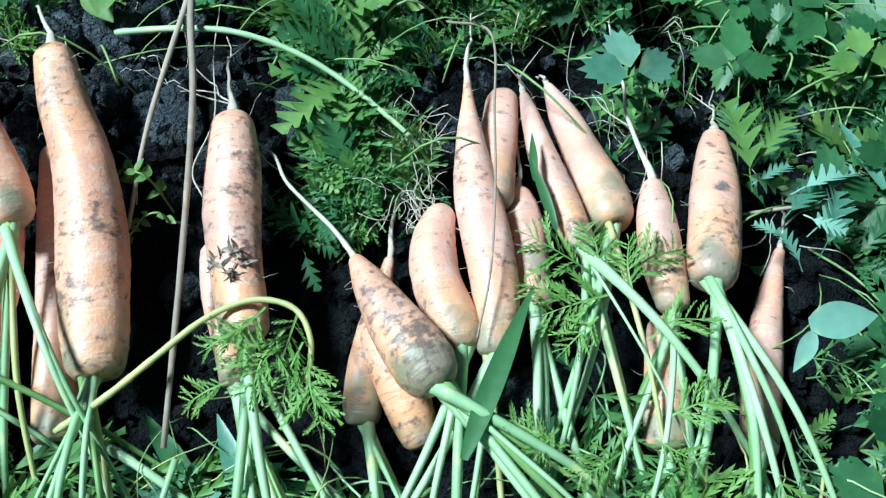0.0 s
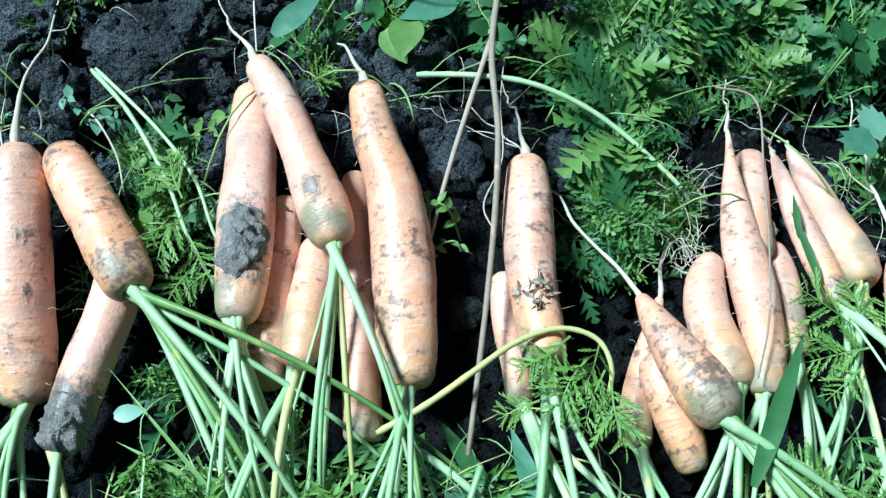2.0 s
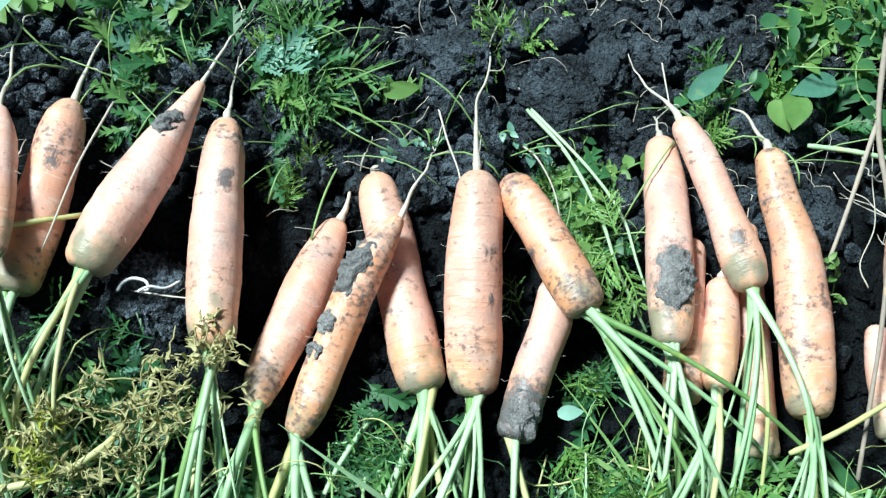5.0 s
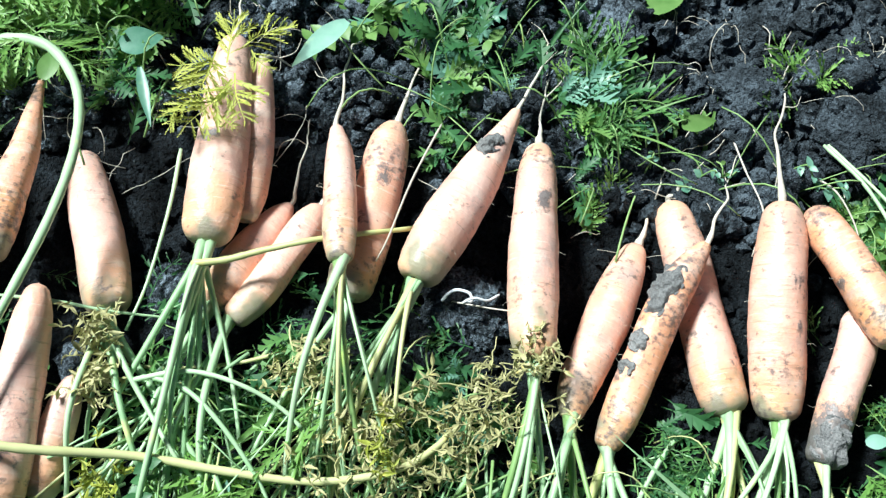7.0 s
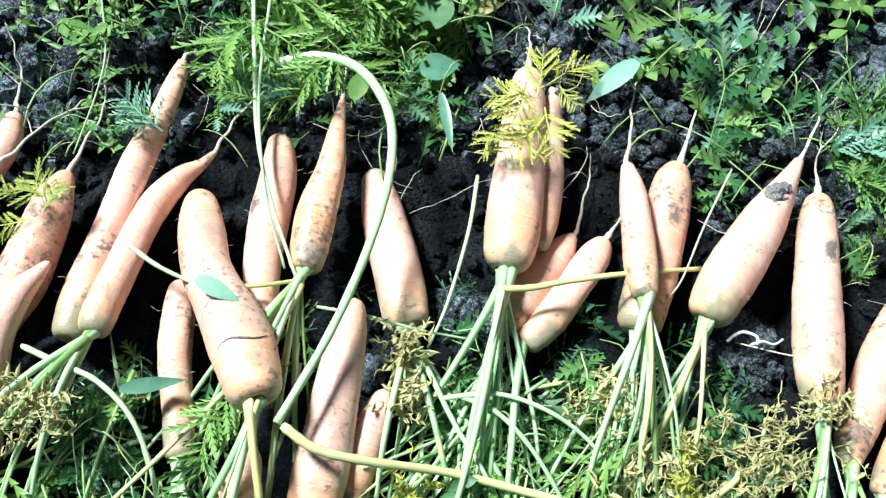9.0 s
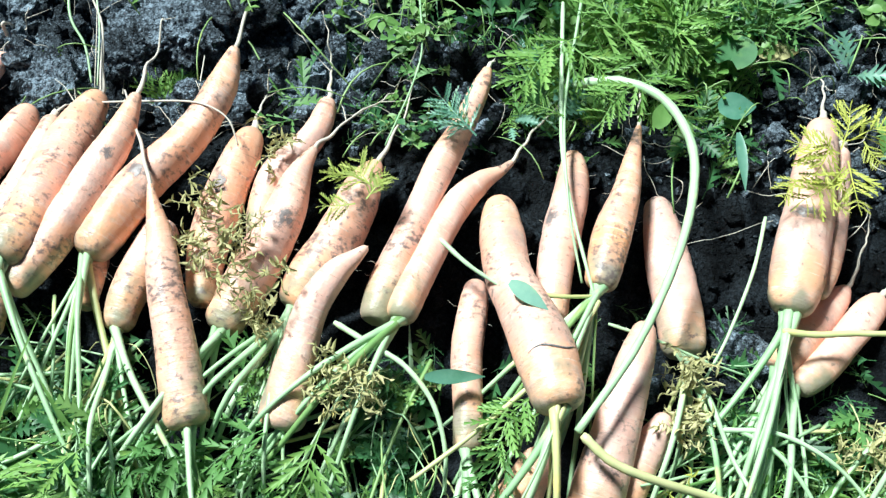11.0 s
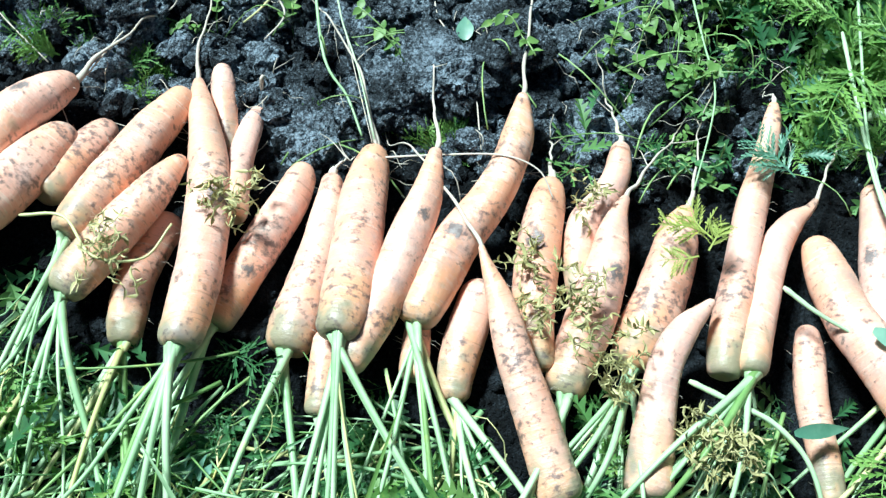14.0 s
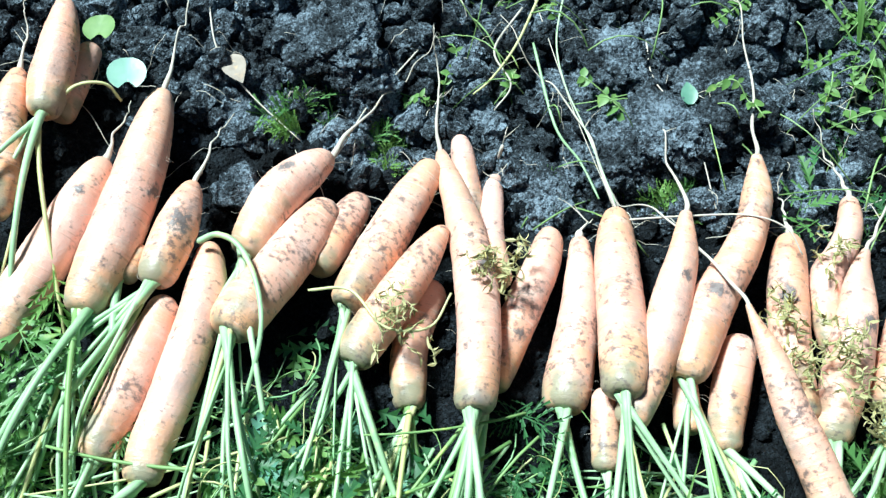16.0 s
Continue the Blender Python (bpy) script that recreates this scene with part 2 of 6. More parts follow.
def lobed_strip(verts, faces, m, first, length, env, lobes, depth, skew, rng, droop=0.16, fold=0.3, fine=True):
    """Adds a leaf along +x of m, its edge cut into lobes; it grows from the vertex number first."""
    steps = (0.55, 1.0, 0.0) if fine else (0.30, 0.82, 1.0, 0.62, 0.0)
    n = lobes * len(steps)
    prev = (first, first, first)
    for i in range(1, n + 1):
        u = i / n
        wave = steps[(i - 1) % len(steps)]
        w = length * env * (math.sin(math.pi * (0.10 + 0.86 * u)) ** 0.8) * (1 - depth + depth * wave)
        wl, wr = w * rng.uniform(0.8, 1.35), w * rng.uniform(0.8, 1.35)
        z = -droop * length * u * u
        o = len(verts)
        if i == n:
            verts.append(m @ Vector((length, 0, z)))
            tri = (o, o, o)
        else:
            verts += [m @ Vector((length * u + skew * wl, -wl, z + fold * wl)), m @ Vector((length * u, 0, z)), m @ Vector((length * u + skew * wr, wr, z + fold * wr))]
            tri = (o, o + 1, o + 2)
        for k in (0, 1):
            f = [prev[k], prev[k + 1], tri[k + 1], tri[k]]
            f = [q for j, q in enumerate(f) if q not in f[:j]]
            if len(f) > 2:
                faces.append(tuple(f))
        prev = tri


def frond_pieces(rng, length=0.07, pairs=6, fine=1.0, lobes=4):
    """A feathery, twice-divided leaf along +x: its rib, and its leaflets with the number of the rib's vertex that each grows from."""
    rib = smooth_path([(0, 0, 0), (length * 0.5, rng.uniform(-0.08, 0.08) * length, 0.06 * length), (length, rng.uniform(-0.14, 0.14) * length, -0.06 * length)], 6)
    verts, faces, leaflets = [], [], []
    n = len(rib) - 1
    for i, p in enumerate(rib):
        w = 0.0008 * (1 - 0.6 * i / n)
        verts += [p + Vector((0, -w, 0.0003)), p, p + Vector((0, w, 0.0003))]
        if i:
            for k in (0, 1):
                q = 3 * i + k
                faces.append((q - 3, q - 2, q + 1, q))
    for i in range(pairs + 1):
        u = 0.18 + 0.82 * i / pairs
        at = min(n, round(u * n))
        pl = length * (0.46 * math.sin(math.pi * (0.22 + 0.70 * u)) + 0.10) * rng.uniform(0.7, 1.2)
        for s in (-1, 1) if i < pairs else (0,):
            m = Matrix.Translation(rib[at]) @ pose(0, 0, 0, rng.uniform(-50, 50), rng.uniform(-28, 14), s * rng.uniform(34, 60))
            lv, lf = [rib[at].copy()], []
            lobed_strip(lv, lf, m, 0, pl, 0.125 * fine, lobes, 0.95, 2.0, rng)
            leaflets.append((3 * at + 1, lv, lf))
    return (verts, faces), leaflets


def frond_geometry(rng, length=0.07, pairs=6, fine=1.0, lobes=4):
    """The same leaf in one piece."""
    (verts, faces), leaflets = frond_pieces(rng, length, pairs, fine, lobes)
    for at, lv, lf in leaflets:
        o = len(verts) - 1
        verts += lv[1:]
        faces += [tuple(at if i == 0 else i + o for i in f) for f in lf]
    return verts, faces


def cut_leaf_geometry(rng, length=0.08, pairs=5, broad=1.0):
    """A once-divided weed leaf with forward-pointing lobes, along +x, in one piece."""
    verts, faces = [Vector((0, 0, 0))], []
    m = pose(0, 0, 0)
    # a short bare stalk, then the blade
    st = length * 0.22
    verts += [Vector((0, 0.0009, 0)), Vector((st, 0, 0.03 * length)), Vector((st, 0.0009, 0.03 * length))]
    faces.append((0, 1, 3, 2))
    lobed_strip(verts, faces, pose(st, 0, 0.03 * length, rng.uniform(-8, 8), 0, rng.uniform(-8, 8)), 2, length * 0.8, 0.30 * broad, pairs, 0.88, 0.9, rng, 0.2, 0.3, False)
    return verts, faces


def lobed_leaf_geometry(rng, size=0.05):
    """A three-part leaf with toothed edges; its stalk joins at the origin."""
    bits = []
    for a in (-78, 0, 78):
        ln = size * rng.uniform(0.85, 1.1)
        verts, faces = [(0, 0, 0)], []
        n = 15
        for k in range(n):
            t = -1 + 2 * k / (n - 1)
            ang = t * 1.05
            rad = ln * (1.0 - 0.42 * abs(t) ** 1.6) * (1.0 if k % 2 else 0.84)
            verts.append((rad * math.cos(ang), rad * math.sin(ang) * 0.72, 0.10 * abs(math.sin(ang)) * ln - 0.12 * rad * rad / size))
        for k in range(1, n):
            faces.append((0, k, k + 1))
        bits.append(moved((verts, faces), pose(0, 0, 0, rng.uniform(-10, 10), rng.uniform(-10, 10), a + rng.uniform(-8, 8)) @ pose(0.004, 0, 0)))
    return join(bits)


def oval_leaf_geometry(rng, length=0.022, ratio=0.6):
    return blade(length, length * ratio, 0.22, 0.2, 0, 8)


def heart_leaf_geometry(length=0.03):
    verts, faces = [(0, 0, 0)], []
    n = 22
    for k in range(n + 1):
        a = -math.pi + 2 * math.pi * k / n
        r = length * (0.56 - 0.30 * abs(a) / math.pi * (1 if abs(a) > 2.6 else 0) + 0.10 * math.cos(a))
        verts.append((length * 0.38 + r * math.cos(a), r * math.sin(a), 0.12 * abs(math.sin(a)) * length))
    verts[0] = (length * 0.38, 0, 0)
    for k in range(1, n + 1):
        faces.append((0, k, k + 1))
    return verts, faces


# ---------------------------------------------------------------- ground
def row_y(x, knots):
    for (xa, ya), (xb, yb) in zip(knots, knots[1:]):
        if xa <= x <= xb:
            return ya + (yb - ya) * (x - xa) / (xb - xa)
    return knots[0][1] if x < knots[0][0] else knots[-1][1]


TIP_LINE = [(-2.1, -0.10), (-1.7, -0.06), (-1.4, 0.02), (-1.1, 0.19), (-0.8, 0.27), (-0.4, 0.31), (0.0, 0.38), (0.3, 0.38)]
CROWN_LINE = [(-2.1, -0.34), (-1.7, -0.31), (-1.4, -0.20), (-1.1, -0.07), (-0.8, 0.08), (-0.4, 0.11), (0.0, 0.16), (0.3, 0.22)]


def axis_steps(lo, hi, fine, far):
    core = list(np.arange(lo, hi + fine / 2, fine))
    step, left, right = fine, [lo], [hi]
    while right[-1] < far:
        step *= 1.35
        left.append(left[-1] - step)
        right.append(right[-1] + step)
    return np.array(left[:0:-1] + core + right[1:])


TABLES = {}


def lattice(x, y, seed):
    """Smooth value noise on numpy arrays, -1 to 1."""
    table = TABLES.setdefault(seed, None)
    if table is None:
        table = TABLES[seed] = np.random.RandomState(seed).uniform(-1, 1, (256, 256))
    xi, yi = np.floor(x).astype(int), np.floor(y).astype(int)
    fx, fy = x - xi, y - yi
    fx, fy = fx * fx * (3 - 2 * fx), fy * fy * (3 - 2 * fy)
    g = lambda a, c: table[a % 256, c % 256]
    return (g(xi, yi) * (1 - fx) + g(xi + 1, yi) * fx) * (1 - fy) + (g(xi, yi + 1) * (1 - fx) + g(xi + 1, yi + 1) * fx) * fy


# the bed's height at even steps along the row, at four distances across it
BED_X, BED_V = (-2.1, 0.2), (-0.16, 0.10)
BED = [
    (-0.005, -0.004, -0.003, -0.003),
    (-0.003, -0.002, -0.007, -0.013),
    (-0.007, -0.014, -0.027, -0.034),
    (-0.010, -0.020, -0.034, -0.037),
    (0.002, -0.005, -0.009, -0.004),
    (0.006, 0.001, -0.005, -0.006),
    (-0.021, -0.022, -0.015, -0.003),
    (-0.017, -0.013, -0.009, -0.006),
    (-0.036, -0.036, -0.032, -0.028),
    (-0.033, -0.027, -0.015, -0.002),
    (-0.013, -0.010, -0.004, 0.001),
    (-0.006, -0.005, -0.012, -0.019),
    (-0.000, -0.016, -0.036, -0.043),
    (-0.005, -0.016, -0.034, -0.036),
]


BED_GRID = np.array(BED)
MID_LINE = [(a[0], (a[1] + b[1]) / 2) for a, b in zip(TIP_LINE, CROWN_LINE)]


def bed_height(x, y):
    v = y - np.interp(x, [k[0] for k in MID_LINE], [k[1] for k in MID_LINE])
    bed = BED_GRID
    fi = np.clip((x - BED_X[0]) / BED_X[1], 0, bed.shape[0] - 1.001)
    fj = np.clip((v - BED_V[0]) / BED_V[1], 0, bed.shape[1] - 1.001)
    i, j = fi.astype(int), fj.astype(int)
    fi, fj = fi - i, fj - j
    return (bed[i, j] * (1 - fi) + bed[i + 1, j] * fi) * (1 - fj) + (bed[i, j + 1] * (1 - fi) + bed[i + 1, j + 1] * fi) * fj


def soil_height(x, y):
    h = 0.010 * lattice(x * 9, y * 9, 3)
    h = h + 0.014 * (2.4 * np.abs(lattice(x * 24, y * 24, 5)) - 1)
    h = h + 0.008 * (2.4 * np.abs(lattice(x * 55, y * 55, 7)) - 1)
    h = h + 0.004 * (2.4 * np.abs(lattice(x * 105, y * 105, 9)) - 1)
    h = h + 0.020 * (2.2 * np.abs(lattice(x * 13, y * 13, 13)) - 0.7) * np.clip((-1.05 - x) / 0.25, 0, 1)
    tip = np.interp(x, [k[0] for k in TIP_LINE], [k[1] for k in TIP_LINE])
    low = np.interp(x, [k[0] for k in CROWN_LINE], [k[1] for k in CROWN_LINE])
    # flatter and lower under the row itself, heaped behind it
    inside = np.clip((tip + 0.03 - y) / 0.05, 0, 1) * np.clip((y - low + 0.06) / 0.05, 0, 1)
    behind = np.clip((y - tip) / 0.25, 0, 1)
    h = h * (1 - 0.65 * inside) - 0.003 * inside - 0.010 * (1 - inside) + 0.026 * behind
    return h + bed_height(x, y)


def build_ground():
    xs, ys = axis_steps(-2.5, 0.75, 0.0066, 260), axis_steps(-0.85, 0.95, 0.0066, 260)
    gx, gy = np.meshgrid(xs, ys)
    near = np.clip(1.0 - np.maximum(np.abs(gx + 0.9) - 1.8, np.abs(gy) - 1.05) / 0.5, 0, 1)
    gz = soil_height(gx, gy) * near - 0.01 * (1 - near)
    nx, ny = len(xs), len(ys)
    verts = np.stack([gx, gy, gz], -1).reshape(-1, 3)
    idx = np.arange(nx * ny).reshape(ny, nx)
    quads = np.stack([idx[:-1, :-1], idx[:-1, 1:], idx[1:, 1:], idx[1:, :-1]], -1).reshape(-1, 4)
    me = bpy.data.meshes.new("ground")
    me.from_pydata(verts.tolist(), [], quads.tolist())
    me.materials.append(SOIL)
    me.polygons.foreach_set("use_smooth", [True] * len(me.polygons))
    me.update()
    return tagged(new("ground", me), "dark crumbly garden soil", "soil", kind="structure")


build_ground()


def ground_z(x, y):
    return float(soil_height(np.array([x]), np.array([y]))[0])


# ---------------------------------------------------------------- carrots
frond_rng = random.Random(5)
FROND_MESHES = [mesh_of("frond", *frond_geometry(frond_rng, frond_rng.uniform(0.06, 0.10), 6, 1.0), m) for m in (FROND, FROND_LIGHT, FROND_LIGHT, FROND) for _ in range(2)]
carrot_rng = random.Random(11)
SHAPES = {}
BODIES = {}
SEGMENTS = []


def curve_at(stations, u, k):
    """A smooth value through the stations (u, side step, radius): k is 1 for the side step, 2 for the radius."""
    n = len(stations)
    i = 0
    while i < n - 2 and u > stations[i + 1][0]:
        i += 1
    p0, p1 = stations[i], stations[i + 1]
    h = p1[0] - p0[0]

    def slope(j):
        lo, hi = stations[max(j - 1, 0)], stations[min(j + 1, n - 1)]
        return (hi[k] - lo[k]) / (hi[0] - lo[0])
    q = (u - p0[0]) / h
    return ((2 * q ** 3 - 3 * q * q + 1) * p0[k] + (q ** 3 - 2 * q * q + q) * h * slope(i)
            + (3 * q * q - 2 * q ** 3) * p1[k] + (q ** 3 - q * q) * h * slope(i + 1))


def skin(shape, length, u):
    """A root's centre line, its slope and its radius at u, with the shoulder and the tip rounded off."""
    cy, r = curve_at(shape, u, 1), max(0.0008, curve_at(shape, u, 2))
    lean = (curve_at(shape, min(1.0, u + 0.01), 1) - curve_at(shape, max(0.0, u - 0.01), 1)) / (0.02 * length)
    s = min(u * length / (0.62 * shape[0][2]), 1.0)
    r *= 0.50 + 0.50 * math.sqrt(1 - (1 - s) ** 2)
    cap = 0.95 * shape[-1][2] / length
    if u > 1 - cap:
        q = (u - 1 + cap) / cap
        r *= 0.10 + 0.90 * math.sqrt(max(0.0, 1 - q * q))
    return cy, lean, r


def on_root(shape, length, u, angle, r=None):
    """The place on a root's skin at u along it and at an angle round it, in its own axes."""
    cy, lean, r0 = skin(shape, length, u)
    r = r0 if r is None else r
    n = Vector((-lean, 1, 0)).normalized()
    return Vector((u * length, cy, 0)) + n * (r * math.cos(angle)) + Vector((0, 0, r * math.sin(angle)))


def carrot_body(length, shape, rng):
    rings, sides = 84, 24
    seed = Vector((rng.uniform(0, 50), rng.uniform(0, 50), rng.uniform(0, 50)))
    flat = rng.uniform(0.93, 1.0)
    verts, along = [], []
    for i in range(rings + 1):
        u = i / rings
        u = u - 0.25 * math.sin(2 * math.pi * u) / (2 * math.pi)
        cy, lean, r = skin(shape, length, u)
        n = Vector((-lean, 1, 0)).normalized()
        # shallow rings and folds that run part of the way round
        fold = noise.noise(Vector((u * length * 130, 7.0, 3.0)) + seed)
        for k in range(sides):
            a = 2 * math.pi * k / sides
            p = Vector((u * length * 24, math.cos(a) * 1.1, math.sin(a) * 1.1)) + seed
            crease = noise.noise(Vector((u * length * 150, math.cos(a) * 0.8, math.sin(a) * 0.8)) + seed)
            w = 1 + 0.075 * noise.noise(p) + 0.018 * fold + 0.016 * crease
            if 0.05 < u < 0.97:
                w -= 0.075 * max(0.0, crease - 0.28)
            c = Vector((u * length, cy, 0)) + n * (r * w * math.cos(a)) + Vector((0, 0, r * w * math.sin(a) * flat))
            verts.append(c)
            along.append(u * length / 0.17)
    faces = []
    for i in range(rings):
        for k in range(sides):
            a, b = i * sides + k, i * sides + (k + 1) % sides
            faces.append((a, b, b + sides, a + sides))
    # a shallow dimple at the crown, a closed point at the tip
    verts.append((0.006, 0, 0))
    along.append(0)
    verts.append((length * 1.004, 0, 0))
    along.append(1)
    c0, c1 = len(verts) - 2, len(verts) - 1
    for k in range(sides):
        faces.append((c0, (k + 1) % sides, k))
        faces.append((c1, rings * sides + k, rings * sides + (k + 1) % sides))
    me = mesh_of("root_body", verts, faces, CARROT)
    me.attributes.new("along", "FLOAT", "POINT").data.foreach_set("value", along)
    me.attributes.new("smear", "FLOAT", "POINT")
    return me


def carrot(crown, tip, shape, tail, stalks, reach, label):
    """One carrot: its root from crown to tip, shaped by stations of (part of the length, side step, radius), its root thread to the point tail, its leaf stalks towards reach."""
    rng = carrot_rng
    b, a = Vector(crown), Vector(tip)
    x = (a - b).normalized()
    y = Vector((0, 0, 1)).cross(x).normalized()
    z = x.cross(y)
    m = Matrix((x, y, z)).transposed().to_4x4()
    m.translation = b
    inv = m.inverted()
    length = (a - b).length
    radius = max(s[2] for s in shape)
    thing = tagged(new("carrot"), label, "carrot", "carrots in the row")
    thing.empty_display_size = 0.01
    thing.matrix_basis = m
    SEGMENTS.append((b.xy, a.xy, radius))
    SHAPES[thing.name] = (length, shape)
    BODIES[thing.name] = carrot_body(length, shape, rng)
    place_part("root_body", BODIES[thing.name], thing)
    if tail is not None:
        e = Vector((*tail, 0))
        e.z = ground_z(*tail) + 0.014
        back = a - x * 0.008
        knots = [back, a + x * 0.004]
        run = (e - a).length
        aside = Vector((-(e - a).y, (e - a).x, 0)).normalized()
        drift, n = 0.0, 11
        for i in range(1, n + 1):
            q = 1.18 * i / n
            drift = 0.72 * drift + rng.uniform(-1, 1) * 0.022 * run
            p = a.lerp(e, q) + x * (run * 0.10 * math.sin(math.pi * min(1, q))) + aside * drift
            low = ground_z(p.x, p.y) + (0.010 if b.x > -1.3 else 0.020)
            p.z = max(low, a.z * (1 - min(1, q)) + (low + 0.004) * min(1, q)) + rng.uniform(0, 0.004)
            knots.append(p)
        path = [inv @ p for p in smooth_path(knots, 4)]
        r0 = min(0.0046, max(0.0022, shape[-1][2] * 0.62))
        rad = [(0.00045 + 0.0013 * (1 - i / (len(path) - 1)) ** 1.5 + (r0 - 0.0016) * max(0.0, 1 - 3.2 * i / (len(path) - 1)) ** 1.8) * rng.uniform(0.88, 1.12) for i in range(len(path))]
        thread = place_part("root_thread", mesh_of("root_thread", *tube(path, rad, 6), ROOT), thing)
        for _ in range(rng.choice((0, 1, 1, 2))):
            p0 = path[rng.randint(len(path) // 4, len(path) - 8)]
            h = rng.uniform(0.4, 1.2) * rng.choice((-1, 1))
            tip2 = p0 + Vector((math.cos(h), math.sin(h), rng.uniform(-0.25, 0.05))) * rng.uniform(0.015, 0.045)
            mid2 = p0.lerp(tip2, 0.5) + Vector((rng.uniform(-1, 1), rng.uniform(-1, 1), 0)) * 0.005
            place_part("rootlet", mesh_of("rootlet", *tube(smooth_path([p0, mid2, tip2], 4), [0.0007 - 0.0005 * i / 8 for i in range(9)], 4), ROOT), thread)
    # fine side hairs
    bits = []
    for _ in range(rng.randint(2, 6)):
        u, sgn = rng.uniform(0.1, 0.95), rng.choice((-1, 1))
        p0 = on_root(shape, length, u, math.pi / 2 - sgn * rng.uniform(1.0, 1.5))
        d = Vector((rng.uniform(-0.6, 0.6), sgn * 1.0, rng.uniform(-0.2, 0.3))) * rng.uniform(0.003, 0.009)
        bits.append(tube([p0, p0 + d * 0.5 + Vector((0.002 * rng.uniform(-1, 1), 0, 0.001)), p0 + d], [0.0002, 0.00014, 0.0001], 3))
    tagged(place_part("root_hairs", mesh_of("root_hairs", *join(bits), ROOT), thing), kind="stuff")
    if stalks:
        e = Vector((*reach, 0))
        main = e - b
        main.z = 0
        full = max(main.length, 0.10)
        head = math.atan2(main.y, main.x)
        total = stalks + stalks // 4
        for s in range(total):
            q = (s * 0.618 + 0.3) % 1.0 - 0.5
            h = head + q * 0.72 + rng.uniform(-0.16, 0.16)
            ln = max(0.18 if b.x > -1.3 else 0.23, full * rng.uniform(0.9, 1.45))
            start = b - x * 0.001 + y * (q * radius * 0.55) + Vector((0, 0, rng.uniform(-0.1, 0.3) * radius))
            knots = [start + x * 0.004]
            arch = rng.uniform(0.0, 0.035)
            kink = rng.uniform(-0.12, 0.12)
            for i in range(1, 5):
                w = i / 4
                hh = h + kink * w * w
                p = start + Vector((math.cos(hh), math.sin(hh), 0)) * (ln * w)
                low = ground_z(p.x, p.y)
                p.z = max(low + 0.005, start.z * (1 - w) + arch * math.sin(math.pi * min(1, w * 1.1)) + (low + 0.014) * w)
                knots.append(p)
            path = [inv @ p for p in smooth_path(knots, 4)]
            r0 = rng.uniform(0.0018, 0.0034) if s < stalks else rng.uniform(0.0009, 0.0017)
            rad = [r0 * (1.1 - 0.55 * i / (len(path) - 1) + 0.35 * max(0.0, 1 - 5 * i / (len(path) - 1))) for i in range(len(path))]
            mat = rng.choice((STALK, STALK, STALK, STALK, STALK, STALK, STALK, STALK, STALK_YELLOW, STALK_GREEN))
            st = place_part("stalk", mesh_of("stalk", *tube(path, rad, 8, 0.84), mat), thing)
            for i in range(rng.choice((0, 0, 0, 1) if -1.15 < b.x < -0.42 else (0, 1, 1, 1))):
                w = rng.uniform(0.55, 1.0)
                p = path[int(w * (len(path) - 1))]
                wp = m @ p
                g = inv @ (pose(wp.x, wp.y, wp.z, rng.uniform(-50, 50), rng.uniform(-22, 12), math.degrees(h) + rng.uniform(-60, 60)) @ Matrix.Scale(rng.uniform(0.6, 1.0), 4))
                place_part("frond", rng.choice(FROND_MESHES), st, g)
    return thing


c1 = carrot((0.244, 0.173, 0.004), (0.272, 0.316, -0.022), ((0, 0, 0.0106), (0.32, 0.0029, 0.0125), (0.68, 0.0033, 0.0091), (1, 0, 0.0034)),
       (0.276, 0.355), 3, (0.237, 0.143),
       "small earthy carrot half hidden under leaves")
c2 = carrot((0.213, 0.269, 0.024), (0.228, 0.392, -0.011), ((0, 0, 0.0144), (0.2, -0.0012, 0.0168), (0.61, -0.0011, 0.0155), (0.86, -0.0002, 0.0114), (1, 0, 0.0069)),
       (0.232, 0.430), 6, (0.238, 0.156),
       "short blunt carrot with a dirty grey tip")
c3 = carrot((0.193, 0.252, 0.018), (0.179, 0.337, 0.021), ((0, 0, 0.0096), (0.35, 0.0017, 0.0125), (0.7, 0.0017, 0.0116), (1, 0, 0.0057)),
       (0.152, 0.474), 4, (0.181, 0.170),
       "short orange carrot with a long thin root")
c4 = carrot((0.189, 0.171, 0.008), (0.188, 0.252, 0.008), ((0, 0, 0.0127), (0.1, 0, 0.0126), (0.35, 0, 0.0121), (0.65, 0, 0.0111), (0.9, 0, 0.0099), (1, 0, 0.0094)),
       None, 3, (0.192, 0.109),
       "orange carrot buried under green carrot tops")
c5 = carrot((0.157, 0.305, 0.015), (0.115, 0.419, -0.012), ((0, 0, 0.0142), (0.18, -0.0014, 0.0166), (0.51, -0.0017, 0.0127), (0.78, -0.001, 0.0092), (1, 0, 0.0031)),
       (0.109, 0.427), 3, (0.151, 0.251),
       "orange carrot speckled with dark soil")
c6 = carrot((0.137, 0.282, 0.028), (0.098, 0.401, 0.004), ((0, 0, 0.0093), (0.24, 0.0018, 0.0106), (0.55, 0.0028, 0.0094), (0.83, 0.0012, 0.0064), (1, 0, 0.0027)),
       (0.094, 0.413), 4, (0.161, 0.202),
       "slim pale carrot leaning on another")
c7 = carrot((0.080, 0.311, 0.021), (0.086, 0.410, -0.013), ((0, 0, 0.0142), (0.1, 0, 0.0141), (0.35, 0, 0.0136), (0.65, 0, 0.0124), (0.9, 0, 0.0111), (1, 0, 0.0105)),
       None, 0, None,
       "orange carrot lying behind others")
